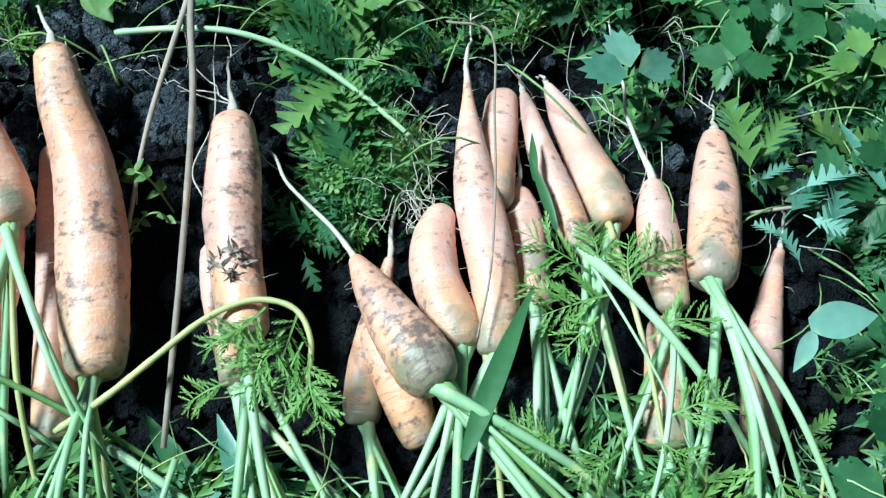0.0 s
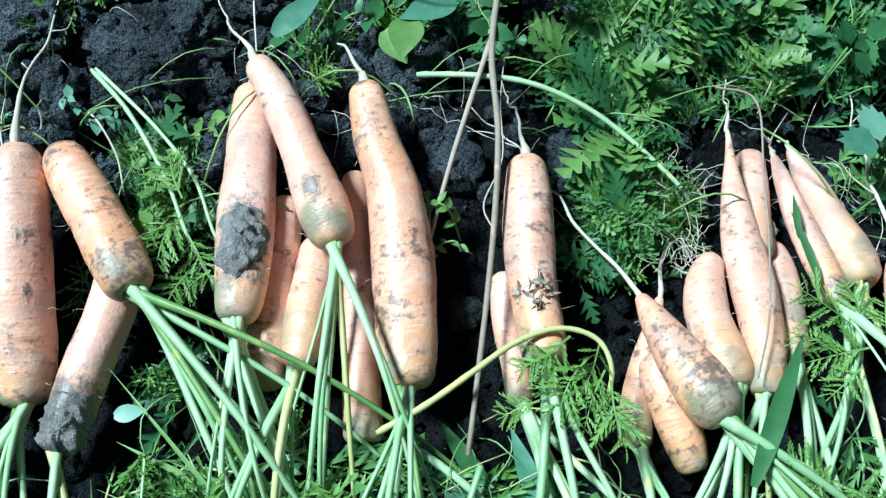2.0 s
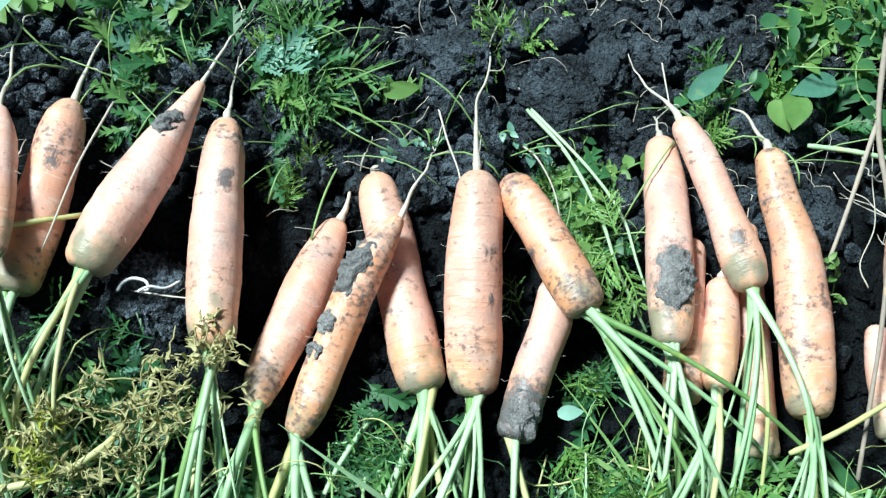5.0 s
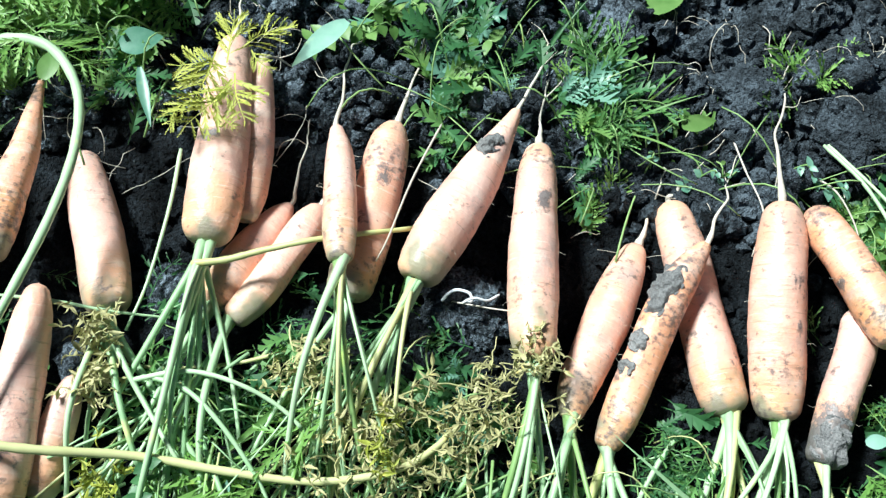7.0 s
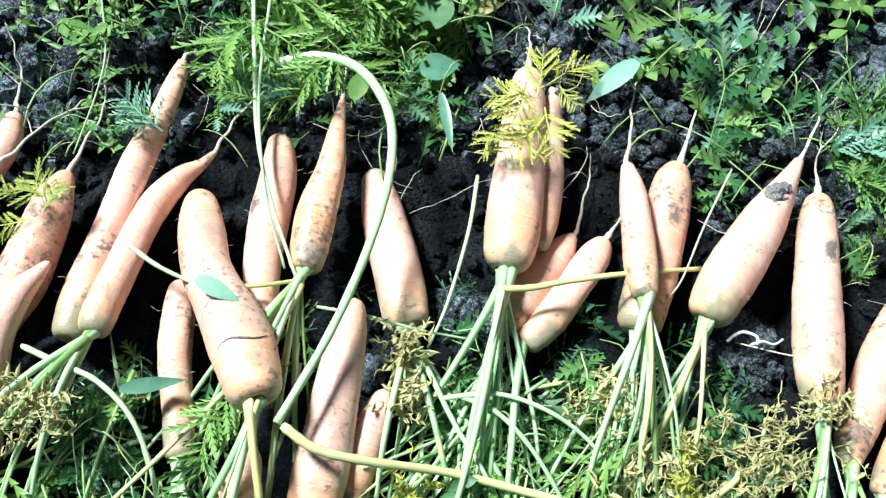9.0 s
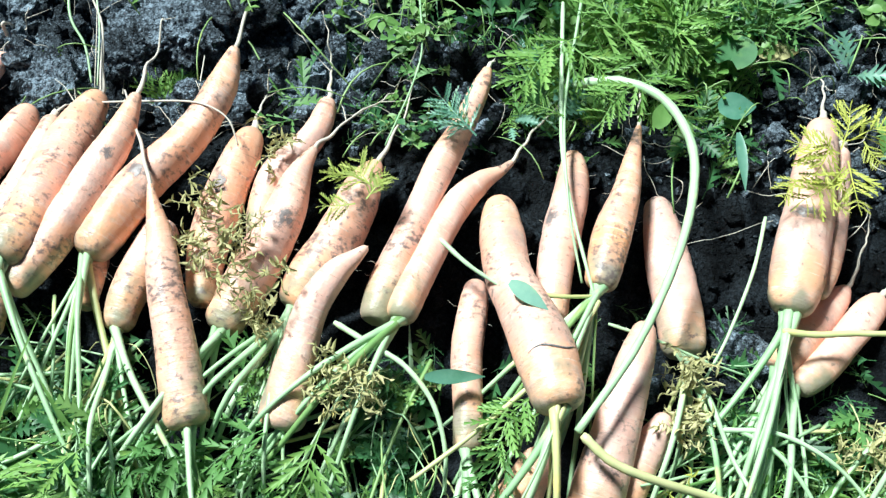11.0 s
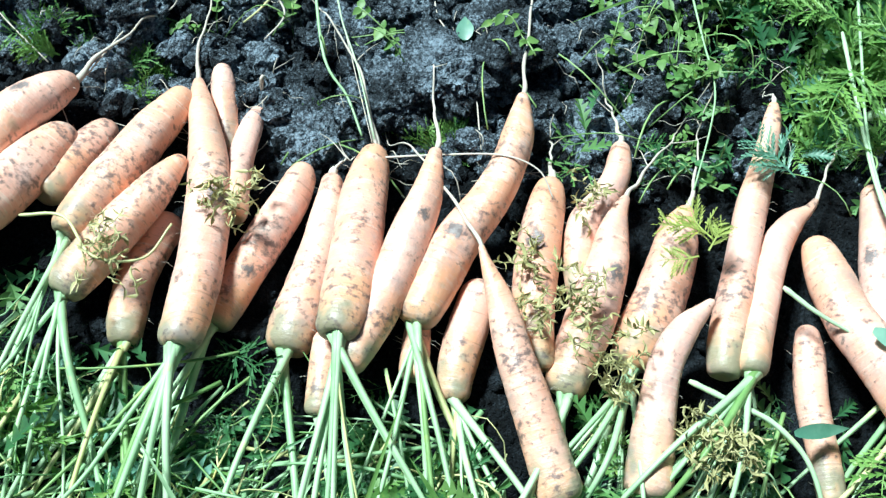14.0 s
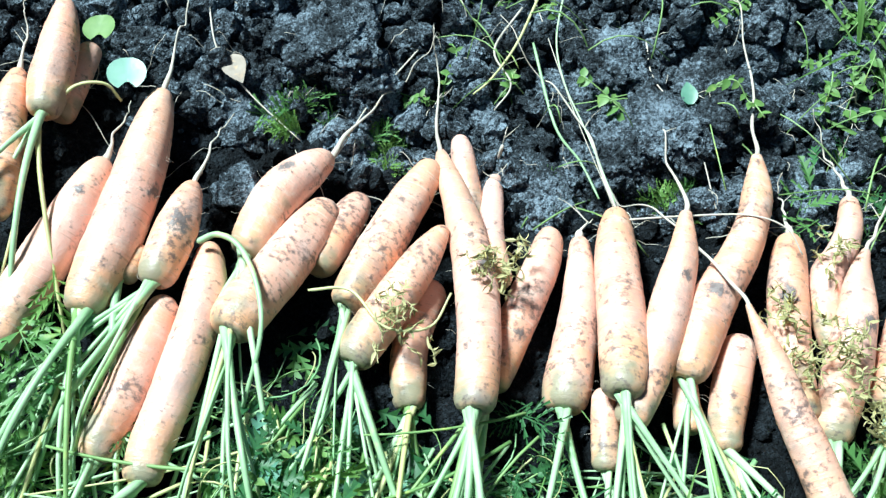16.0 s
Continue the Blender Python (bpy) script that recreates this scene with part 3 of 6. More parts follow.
c8 = carrot((0.111, 0.246, 0.016), (0.098, 0.331, 0.006), ((0, 0, 0.0102), (0.59, -0.0011, 0.0117), (0.85, -0.0003, 0.0094), (1, 0, 0.0051)),
       (0.096, 0.369), 3, (0.119, 0.165),
       "small orange carrot lying between larger ones")
c9 = carrot((0.087, 0.212, 0.030), (0.060, 0.400, 0.020), ((0, 0, 0.0105), (0.16, -0.0045, 0.0134), (0.35, -0.0029, 0.0151), (0.56, 0.0006, 0.0141), (0.75, 0.0017, 0.009), (0.9, 0.0009, 0.004), (1, 0, 0.0019)),
       (0.062, 0.458), 3, (0.069, 0.146),
       "long tapering carrot with ring creases")
c10 = carrot((0.072, 0.215, 0.030), (0.052, 0.307, 0.022), ((0, 0, 0.0111), (0.17, 0.0052, 0.0146), (0.49, 0.0114, 0.0149), (0.77, 0.0093, 0.0131), (1, -0, 0.0077)),
       None, 3, (0.050, 0.144),
       "curved pale carrot with rounded ends")
c11 = carrot((0.058, 0.186, 0.048), (0.002, 0.264, 0.036), ((0, 0, 0.0131), (0.18, 0, 0.0184), (0.46, 0.001, 0.0161), (0.77, 0.0007, 0.0105), (1, 0, 0.0033)),
       (-0.105, 0.387), 7, (0.133, 0.135),
       "conical carrot with a long pale root")
c12 = carrot((0.051, 0.162, 0.008), (0.016, 0.232, 0.018), ((0, 0, 0.0098), (0.24, -0.0015, 0.0132), (0.63, -0.0014, 0.014), (1, 0, 0.0101)),
       None, 0, None,
       "speckled carrot lying under another")
c13 = carrot((0.016, 0.174, -0.002), (0.022, 0.276, 0.009), ((0, 0, 0.0107), (0.17, 0.0034, 0.0115), (0.5, 0.0037, 0.0096), (1, 0, 0.0028)),
       (0.030, 0.360), 4, (0.036, 0.128),
       "earthy carrot mostly hidden under others")
c14 = carrot((-0.052, 0.208, 0.036), (-0.081, 0.352, 0.035), ((0, 0, 0.0136), (0.12, 0.0006, 0.015), (0.32, 0.0032, 0.0153), (0.52, 0.0039, 0.0169), (0.78, 0.0015, 0.0163), (1, 0, 0.012)),
       (-0.098, 0.418), 3, (-0.041, 0.179),
       "upright cylindrical carrot with dark specks")
c15 = carrot((-0.061, 0.190, 0.000), (-0.084, 0.275, 0.012), ((0, 0, 0.0088), (0.28, 0.0003, 0.0095), (0.64, 0.0025, 0.0097), (1, 0, 0.0091)),
       None, 5, (-0.024, 0.123),
       "orange carrot lying beneath another carrot")
c16 = carrot((-0.134, 0.181, 0.025), (-0.198, 0.386, 0.040), ((0, 0, 0.0155), (0.09, -0.0027, 0.0186), (0.28, -0.0067, 0.0206), (0.46, -0.0091, 0.02), (0.63, -0.0092, 0.018), (0.82, -0.0024, 0.0151), (1, 0, 0.0115)),
       (-0.237, 0.451), 6, (-0.124, 0.098),
       "large long carrot with dark specks and rings")
c17 = carrot((-0.194, 0.264, 0.038), (-0.274, 0.387, 0.046), ((0, 0, 0.0133), (0.16, -0.0014, 0.0168), (0.47, -0.0039, 0.0141), (0.78, -0.0043, 0.0128), (1, 0, 0.0094)),
       (-0.318, 0.453), 6, (-0.153, 0.104),
       "long carrot laid across another one")
c18 = carrot((-0.247, 0.204, 0.033), (-0.279, 0.386, 0.012), ((0, 0, 0.0122), (0.1, -0.002, 0.016), (0.31, -0.0025, 0.0187), (0.55, -0.0033, 0.0186), (0.78, -0.0023, 0.0167), (1, 0, 0.0115)),
       (-0.284, 0.417), 5, (-0.217, 0.096),
       "thick carrot with a clod of black soil")
c19 = carrot((-0.156, 0.148, 0.004), (-0.196, 0.335, 0.004), ((0, 0, 0.0126), (0.1, 0, 0.0125), (0.35, 0, 0.0121), (0.65, 0, 0.011), (0.9, 0, 0.0099), (1, 0, 0.0093)),
       None, 0, None,
       "long dark carrot lying beneath others")
c20 = carrot((-0.204, 0.184, 0.022), (-0.210, 0.279, 0.010), ((0, 0, 0.0094), (0.2, -0.0003, 0.0135), (0.6, -0.001, 0.0143), (1, 0, 0.0108)),
       (-0.210, 0.289), 4, (-0.208, 0.115),
       "short pale carrot with dark specks")
c21 = carrot((-0.225, 0.172, 0.008), (-0.237, 0.307, 0.006), ((0, 0, 0.0147), (0.1, 0, 0.0146), (0.35, 0, 0.0141), (0.65, 0, 0.0129), (0.9, 0, 0.0115), (1, 0, 0.0109)),
       None, 0, None,
       "reddish earthy carrot lying beneath others")
c22 = carrot((-0.312, 0.212, 0.036), (-0.394, 0.308, 0.024), ((0, 0, 0.0158), (0.2, -0.0009, 0.0186), (0.58, -0.0018, 0.0176), (0.86, -0.0012, 0.0161), (1, 0, 0.0108)),
       None, 7, (-0.156, 0.108),
       "carrot lying aslant with a long bunch of stalks")
c23 = carrot((-0.342, 0.113, 0.000), (-0.335, 0.244, 0.006), ((0, 0, 0.0128), (0.21, -0.0009, 0.0151), (0.46, -0.0017, 0.0154), (0.76, -0.0041, 0.0157), (1, 0, 0.0137)),
       None, 2, (-0.328, 0.064),
       "orange carrot with a crown black with soil")
c24 = carrot((-0.374, 0.142, -0.016), (-0.418, 0.304, 0.030), ((0, 0, 0.017), (0.12, 0.0011, 0.0208), (0.36, 0.0025, 0.0228), (0.62, 0.0015, 0.0215), (0.84, -0.0002, 0.0194), (1, 0, 0.0137)),
       (-0.429, 0.477), 7, (-0.368, 0.046),
       "thick upright carrot with a greenish crown")
c25 = carrot((-0.411, 0.136, -0.021), (-0.497, 0.303, -0.023), ((0, 0, 0.0169), (0.15, 0.0016, 0.0206), (0.42, 0.0004, 0.0193), (0.72, -0.0002, 0.0193), (0.9, 0.0008, 0.0167), (1, 0, 0.0106)),
       (-0.473, 0.354), 7, (-0.388, 0.041),
       "orange carrot with a rounded greenish crown")
c26 = carrot((-0.496, 0.078, -0.022), (-0.465, 0.254, 0.019), ((0, 0, 0.0095), (0.12, 0.0007, 0.0147), (0.36, 0.0035, 0.0153), (0.61, 0.0069, 0.0159), (0.83, 0.0052, 0.0134), (1, 0, 0.0045)),
       (-0.452, 0.345), 5, (-0.484, 0.016),
       "carrot caked with patches of black soil")
c27 = carrot((-0.529, 0.089, -0.011), (-0.513, 0.255, -0.024), ((0, 0, 0.0085), (0.12, 0.0027, 0.0143), (0.31, 0.0021, 0.0176), (0.61, 0.0012, 0.0186), (0.86, 0.0012, 0.0144), (1, 0, 0.0075)),
       (-0.510, 0.327), 5, (-0.516, 0.007),
       "reddish carrot with a dark dirty crown")
c28 = carrot((-0.567, 0.116, 0.016), (-0.617, 0.296, 0.017), ((0, 0, 0.0151), (0.14, 0.0021, 0.0191), (0.4, 0.0028, 0.02), (0.65, 0.0023, 0.0186), (0.87, 0.0007, 0.0154), (1, 0, 0.0092)),
       (-0.628, 0.360), 4, (-0.547, -0.002),
       "cylindrical carrot with dried leaf stubs on its crown")
c29 = carrot((-0.673, 0.145, 0.021), (-0.642, 0.315, 0.029), ((0, 0, 0.0169), (0.13, 0.0018, 0.0204), (0.34, 0.0013, 0.0221), (0.63, -0.0002, 0.0177), (0.84, -0.0005, 0.0099), (1, -0, 0.0036)),
       (-0.636, 0.404), 5, (-0.675, 0.012),
       "thick tapering carrot with a soil smear")
c30 = carrot((-0.720, 0.118, 0.010), (-0.734, 0.278, 0.014), ((0, 0, 0.0168), (0.16, 0.0004, 0.0196), (0.37, -0.0009, 0.0199), (0.64, 0.0002, 0.0194), (0.89, 0.0021, 0.0153), (1, 0, 0.0064)),
       (-0.737, 0.382), 4, (-0.704, -0.005),
       "orange carrot leaning behind another carrot")
c31 = carrot((-0.727, 0.130, 0.051), (-0.777, 0.249, 0.030), ((0, 0, 0.0097), (0.17, -0.0001, 0.0127), (0.46, -0.0016, 0.013), (0.79, -0.0017, 0.0108), (1, -0, 0.0044)),
       (-0.795, 0.351), 7, (-0.679, 0.002),
       "short slim carrot lying on another carrot")
c32 = carrot((-0.819, 0.082, -0.002), (-0.795, 0.187, -0.007), ((0, 0, 0.0127), (0.24, 0.0021, 0.0166), (0.55, 0.0022, 0.0163), (0.85, 0.0007, 0.0114), (1, 0, 0.0038)),
       (-0.805, 0.252), 3, (-0.821, 0.007),
       "small orange carrot lying aslant")
c33 = carrot((-0.799, 0.075, 0.000), (-0.769, 0.190, 0.002), ((0, 0, 0.0108), (0.23, -0.0031, 0.0141), (0.53, -0.0028, 0.0143), (0.85, -0.001, 0.0131), (1, -0, 0.0066)),
       (-0.763, 0.233), 3, (-0.799, -0.013),
       "small carrot partly hidden under leaves")
c34 = carrot((-0.836, 0.119, 0.026), (-0.884, 0.297, 0.038), ((0, 0, 0.018), (0.12, -0.0025, 0.0222), (0.31, -0.002, 0.023), (0.53, -0.0023, 0.0206), (0.79, -0.0015, 0.0182), (1, -0, 0.0107)),
       (-0.906, 0.358), 8, (-0.782, -0.060),
       "thick carrot under a yellow feathery leaf")
c35 = carrot((-0.820, 0.152, 0.012), (-0.858, 0.288, 0.026), ((0, 0, 0.0102), (0.18, -0.0038, 0.0131), (0.5, -0.0046, 0.0133), (0.8, -0.0017, 0.0116), (1, -0, 0.0078)),
       (-0.841, 0.313), 0, None,
       "slim dark carrot beside a thicker one")
c36 = carrot((-0.890, 0.050, 0.002), (-0.975, 0.174, -0.008), ((0, 0, 0.0171), (0.15, -0.0014, 0.0201), (0.43, -0.0015, 0.0201), (0.71, -0.0006, 0.0182), (1, 0, 0.0108)),
       None, 6, (-0.821, -0.063),
       "blunt carrot with dry herb on its crown")
c37 = carrot((-0.977, 0.048, 0.041), (-1.019, 0.209, 0.028), ((0, 0, 0.0123), (0.12, -0.0002, 0.0151), (0.31, 0.0002, 0.0167), (0.56, -0.0028, 0.0125), (0.77, -0.0016, 0.008), (1, -0, 0.0024)),
       (-1.038, 0.257), 8, (-0.956, -0.118),
       "short carrot tapering to a fine tip")
c38 = carrot((-0.987, -0.010, 0.025), (-1.058, 0.162, 0.013), ((0, 0, 0.0112), (0.21, 0.0022, 0.0141), (0.4, 0.0034, 0.0157), (0.56, 0.0011, 0.0164), (0.76, -0.0027, 0.0153), (0.9, -0.003, 0.0127), (1, 0, 0.0076)),
       None, 0, None,
       "slightly bent orange carrot behind others")
c39 = carrot((-0.956, -0.065, 0.074), (-1.087, 0.084, 0.024), ((0, 0, 0.0185), (0.15, -0, 0.0231), (0.32, 0.0014, 0.0233), (0.46, 0.0066, 0.0208), (0.61, 0.0108, 0.0195), (0.79, 0.0083, 0.0182), (0.94, 0.0033, 0.0139), (1, -0, 0.0075)),
       None, 5, (-0.939, -0.137),
       "thick curved carrot with a growth crack")
c40 = carrot((-1.115, -0.071, 0.036), (-1.161, 0.191, 0.023), ((0, 0, 0.0125), (0.11, 0.0022, 0.0153), (0.28, 0.0018, 0.0148), (0.44, 0.0028, 0.0129), (0.6, 0.0022, 0.0132), (0.75, -0.0006, 0.0107), (0.92, -0.0013, 0.0081), (1, 0, 0.0038)),
       (-1.168, 0.216), 0, None,
       "long slender carrot ringed with soil")
c41 = carrot((-1.098, -0.061, 0.042), (-1.096, 0.122, 0.020), ((0, 0, 0.012), (0.08, 0.0036, 0.0139), (0.22, 0.0077, 0.0137), (0.43, 0.0136, 0.0131), (0.65, 0.0167, 0.0125), (0.82, 0.0117, 0.0094), (0.92, 0.0036, 0.0047), (1, 0, 0.0024)),
       (-1.094, 0.208), 7, (-1.109, -0.174),
       "curved pale carrot with a long thin root")
c42 = carrot((-1.002, -0.115, 0.016), (-1.067, 0.011, 0.018), ((0, 0, 0.0108), (0.24, 0.0011, 0.0118), (0.58, 0.0042, 0.0129), (0.84, 0.0011, 0.0122), (1, 0, 0.0079)),
       None, 3, (-0.982, -0.164),
       "narrow orange carrot lying among leaves")
c43 = carrot((-0.893, -0.124, 0.012), (-0.932, 0.044, 0.041), ((0, 0, 0.018), (0.19, 0.0008, 0.0207), (0.43, -0.0004, 0.0193), (0.65, -0.0004, 0.0174), (0.87, -0.0005, 0.0138), (1, 0, 0.0078)),
       None, 0, None,
       "broad orange carrot with dark holes")
c44 = carrot((-0.874, -0.094, 0.000), (-0.883, -0.007, 0.020), ((0, 0, 0.0118), (0.38, 0.0028, 0.0136), (0.74, 0.002, 0.012), (1, -0, 0.006)),
       None, 0, None,
       "small carrot beside a broader one")
c45 = carrot((-0.956, -0.152, 0.010), (-0.952, -0.088, 0.040), ((0, 0, 0.0155), (0.47, -0.0028, 0.0162), (0.84, 0.0001, 0.0121), (1, 0, 0.0065)),
       None, 0, None,
       "orange carrot lying under yellow stalks")
c46 = carrot((-1.130, -0.178, 0.026), (-1.148, -0.027, 0.060), ((0, 0, 0.0192), (0.2, 0.0086, 0.0172), (0.42, 0.0146, 0.0144), (0.63, 0.0188, 0.0132), (0.81, 0.0138, 0.0112), (0.93, 0.0051, 0.006), (1, -0, 0.0026)),
       None, 0, None,
       "bent carrot with a narrow tip laid on top")
c47 = carrot((-1.179, -0.090, 0.016), (-1.191, 0.056, 0.028), ((0, 0, 0.0151), (0.18, 0.0002, 0.0206), (0.39, -0.0029, 0.0217), (0.64, -0.0022, 0.0193), (0.85, 0.0008, 0.0149), (1, 0, 0.0056)),
       (-1.211, 0.152), 8, (-1.155, -0.248),
       "broad conical carrot under a yellowing frond")
c48 = carrot((-1.231, -0.063, 0.018), (-1.264, 0.089, 0.019), ((0, 0, 0.0099), (0.18, 0.0109, 0.0119), (0.34, 0.0147, 0.0134), (0.48, 0.013, 0.0145), (0.63, 0.003, 0.0128), (0.79, -0.0025, 0.0115), (0.92, -0.0016, 0.0096), (1, -0, 0.0058)),
       (-1.310, 0.152), 0, None,
       "wavy carrot with rounded tip")
c49 = carrot((-1.216, -0.137, 0.020), (-1.240, 0.035, 0.036), ((0, 0, 0.0148), (0.12, 0.0002, 0.0184), (0.3, -0.0013, 0.0195), (0.49, -0.0023, 0.0193), (0.64, -0.0023, 0.0172), (0.78, 0.0012, 0.0132), (0.9, 0.0021, 0.0078), (1, 0, 0.0032)),
       (-1.219, 0.145), 6, (-1.195, -0.234),
       "twisted carrot with dry herb across it")
c50 = carrot((-1.239, -0.128, 0.025), (-1.301, 0.029, 0.018), ((0, 0, 0.0113), (0.16, 0.0065, 0.015), (0.36, 0.0094, 0.0171), (0.63, 0.0075, 0.0175), (0.88, 0.0029, 0.0146), (1, 0, 0.0086)),
       (-1.321, 0.077), 0, None,
       "earthy carrot covered with dry herb")
c51 = carrot((-1.185, -0.214, 0.039), (-1.323, -0.074, 0.062), ((0, 0, 0.0179), (0.16, 0.0007, 0.0173), (0.37, 0.0006, 0.0158), (0.56, 0.0011, 0.0143), (0.76, -0.0009, 0.0107), (0.94, 0.0002, 0.0039), (1, 0, 0.0022)),
       (-1.452, 0.023), 3, (-1.124, -0.285),
       "long tapering carrot laid across the row")
c52 = carrot((-1.342, -0.144, 0.028), (-1.355, 0.080, 0.036), ((0, 0, 0.014), (0.06, -0.0004, 0.0185), (0.21, -0.0008, 0.0201), (0.38, -0.0047, 0.0186), (0.55, -0.0132, 0.0166), (0.69, -0.0147, 0.0149), (0.83, -0.0109, 0.0132), (0.95, -0.0035, 0.0072), (1, -0, 0.0038)),
       (-1.430, 0.272), 6, (-1.243, -0.301),
       "long curved carrot with dark soil specks")
c53 = carrot((-1.288, -0.178, 0.012), (-1.310, -0.081, 0.018), ((0, 0, 0.0122), (0.22, 0.0039, 0.0149), (0.6, 0.003, 0.0161), (1, 0, 0.0154)),
       None, 6, (-1.212, -0.278),
       "reddish carrot lying under two others")
c54 = carrot((-1.370, -0.201, 0.032), (-1.393, -0.006, 0.042), ((0, 0, 0.0128), (0.13, -0.0029, 0.016), (0.35, -0.0075, 0.0171), (0.61, -0.007, 0.0161), (0.79, -0.0067, 0.0132), (1, 0, 0.0046)),
       (-1.456, 0.101), 0, None,
       "long orange carrot lying under others")
c55 = carrot((-1.385, -0.187, 0.051), (-1.446, -0.007, -0.005), ((0, 0, 0.0156), (0.14, -0.0023, 0.0191), (0.37, -0.0023, 0.0199), (0.61, 0.0008, 0.0201), (0.84, 0.0015, 0.0168), (1, -0, 0.0101)),
       (-1.595, 0.120), 7, (-1.321, -0.271),
       "thick pale carrot with greenish grey crown")
c56 = carrot((-1.418, -0.203, 0.006), (-1.466, -0.047, -0.005), ((0, 0, 0.0173), (0.15, -0.001, 0.0203), (0.4, -0.0046, 0.018), (0.73, -0.0047, 0.0141), (1, -0, 0.008)),
       (-1.463, -0.021), 2, (-1.394, -0.263),
       "orange carrot lying beside a thicker one")
c57 = carrot((-1.479, -0.211, 0.000), (-1.493, -0.048, -0.010), ((0, 0, 0.0129), (0.19, 0.0008, 0.0164), (0.44, -0.0013, 0.0173), (0.71, -0.0045, 0.0162), (0.91, -0.0036, 0.013), (1, 0, 0.007)),
       None, 4, (-1.467, -0.305),
       "pink orange carrot with round tip")
c58 = carrot((-1.483, -0.246, 0.039), (-1.614, -0.021, -0.011), ((0, 0, 0.0156), (0.11, -0.0067, 0.0178), (0.31, -0.0139, 0.0189), (0.52, -0.0159, 0.0182), (0.72, -0.0112, 0.0149), (0.91, -0.0029, 0.0097), (1, 0, 0.0041)),
       (-1.673, 0.091), 7, (-1.445, -0.355),
       "long straight carrot topping a pile")
c59 = carrot((-1.509, -0.130, 0.016), (-1.562, -0.004, -0.033), ((0, 0, 0.0113), (0.4, 0.0058, 0.0114), (0.75, 0.0044, 0.0103), (1, -0, 0.0048)),
       (-1.569, 0.030), 0, None,
       "small slim carrot behind a longer one")
c60 = carrot((-1.556, -0.068, -0.018), (-1.606, 0.003, -0.014), ((0, 0, 0.0096), (0.46, -0, 0.0108), (0.8, -0, 0.0104), (1, 0, 0.0063)),
       None, 0, None,
       "small orange carrot behind a pile")
c62 = carrot((-1.617, -0.205, 0.011), (-1.612, -0.038, -0.006), ((0, 0, 0.013), (0.14, 0.0004, 0.0179), (0.43, -0.0001, 0.0194), (0.74, 0.0007, 0.018), (1, 0, 0.0112)),
       None, 4, (-1.573, -0.315),
       "orange carrot in a pile with dark specks")
c63 = carrot((-1.588, -0.247, 0.014), (-1.572, -0.101, 0.014), ((0, 0, 0.0145), (0.15, 0.0018, 0.0183), (0.41, 0.0018, 0.0186), (0.7, 0.0012, 0.0162), (0.92, 0.001, 0.0096), (1, 0, 0.0048)),
       None, 4, (-1.553, -0.335),
       "carrot on a pile with dry herb on it")
c64 = carrot((-1.531, -0.254, -0.005), (-1.562, -0.141, -0.013), ((0, 0, 0.0128), (0.16, 0.0054, 0.0153), (0.52, 0.0095, 0.0156), (1, -0, 0.0147)),
       None, 5, (-1.510, -0.324),
       "carrot lying under a pile of others")
c65 = carrot((-1.713, -0.200, 0.011), (-1.695, -0.077, 0.000), ((0, 0, 0.0151), (0.18, 0.0049, 0.0192), (0.51, 0.0118, 0.0206), (0.82, 0.0069, 0.017), (1, 0, 0.0091)),
       (-1.671, 0.076), 4, (-1.702, -0.251),
       "short carrot lying aslant on dark soil")
c66 = carrot((-1.684, -0.273, 0.032), (-1.677, -0.116, -0.009), ((0, 0, 0.0187), (0.12, 0.0008, 0.0226), (0.44, -0.0011, 0.0225), (0.75, -0.0011, 0.0209), (1, 0, 0.014)),
       None, 6, (-1.631, -0.373),
       "thick blunt carrot lying on others")
c67 = carrot((-1.655, -0.182, 0.000), (-1.657, -0.089, -0.026), ((0, 0, 0.0144), (0.36, 0.0012, 0.0167), (0.79, 0.0016, 0.0152), (1, 0, 0.0092)),
       None, 0, None,
       "short dull carrot with round tip")
c68 = carrot((-1.758, -0.263, 0.029), (-1.779, -0.165, 0.025), ((0, 0, 0.0136), (0.18, 0.0002, 0.0169), (0.53, -0.0004, 0.0177), (0.87, -0.0002, 0.0114), (1, 0, 0.0048)),
       (-1.794, -0.091), 7, (-1.770, -0.374),
       "short carrot with a soil stained tip")
c69 = carrot((-1.794, -0.309, 0.029), (-1.856, -0.093, 0.013), ((0, 0, 0.016), (0.11, 0.0001, 0.0199), (0.3, -0.0036, 0.0232), (0.53, -0.0052, 0.0225), (0.78, -0.0033, 0.0187), (0.94, -0.0011, 0.0121), (1, -0, 0.0061)),
       (-1.897, 0.019), 7, (-1.748, -0.422),
       "long thick carrot with spots of soil")
c70 = carrot((-1.839, -0.360, 0.026), (-1.859, -0.178, 0.019), ((0, 0, 0.0158), (0.18, 0.0027, 0.0206), (0.43, 0.0008, 0.0211), (0.68, -0.0004, 0.0197), (0.9, 0.0002, 0.0144), (1, -0, 0.0068)),
       (-1.878, -0.123), 0, None,
       "orange carrot lying beside a thicker one")
c71 = carrot((-1.903, -0.272, 0.031), (-1.970, -0.139, 0.027), ((0, 0, 0.0129), (0.28, -0.0001, 0.0169), (0.61, 0.0022, 0.0164), (0.85, 0.0014, 0.0127), (1, 0, 0.0059)),
       (-2.003, -0.081), 4, (-1.871, -0.363),
       "orange carrot at the end of the row")
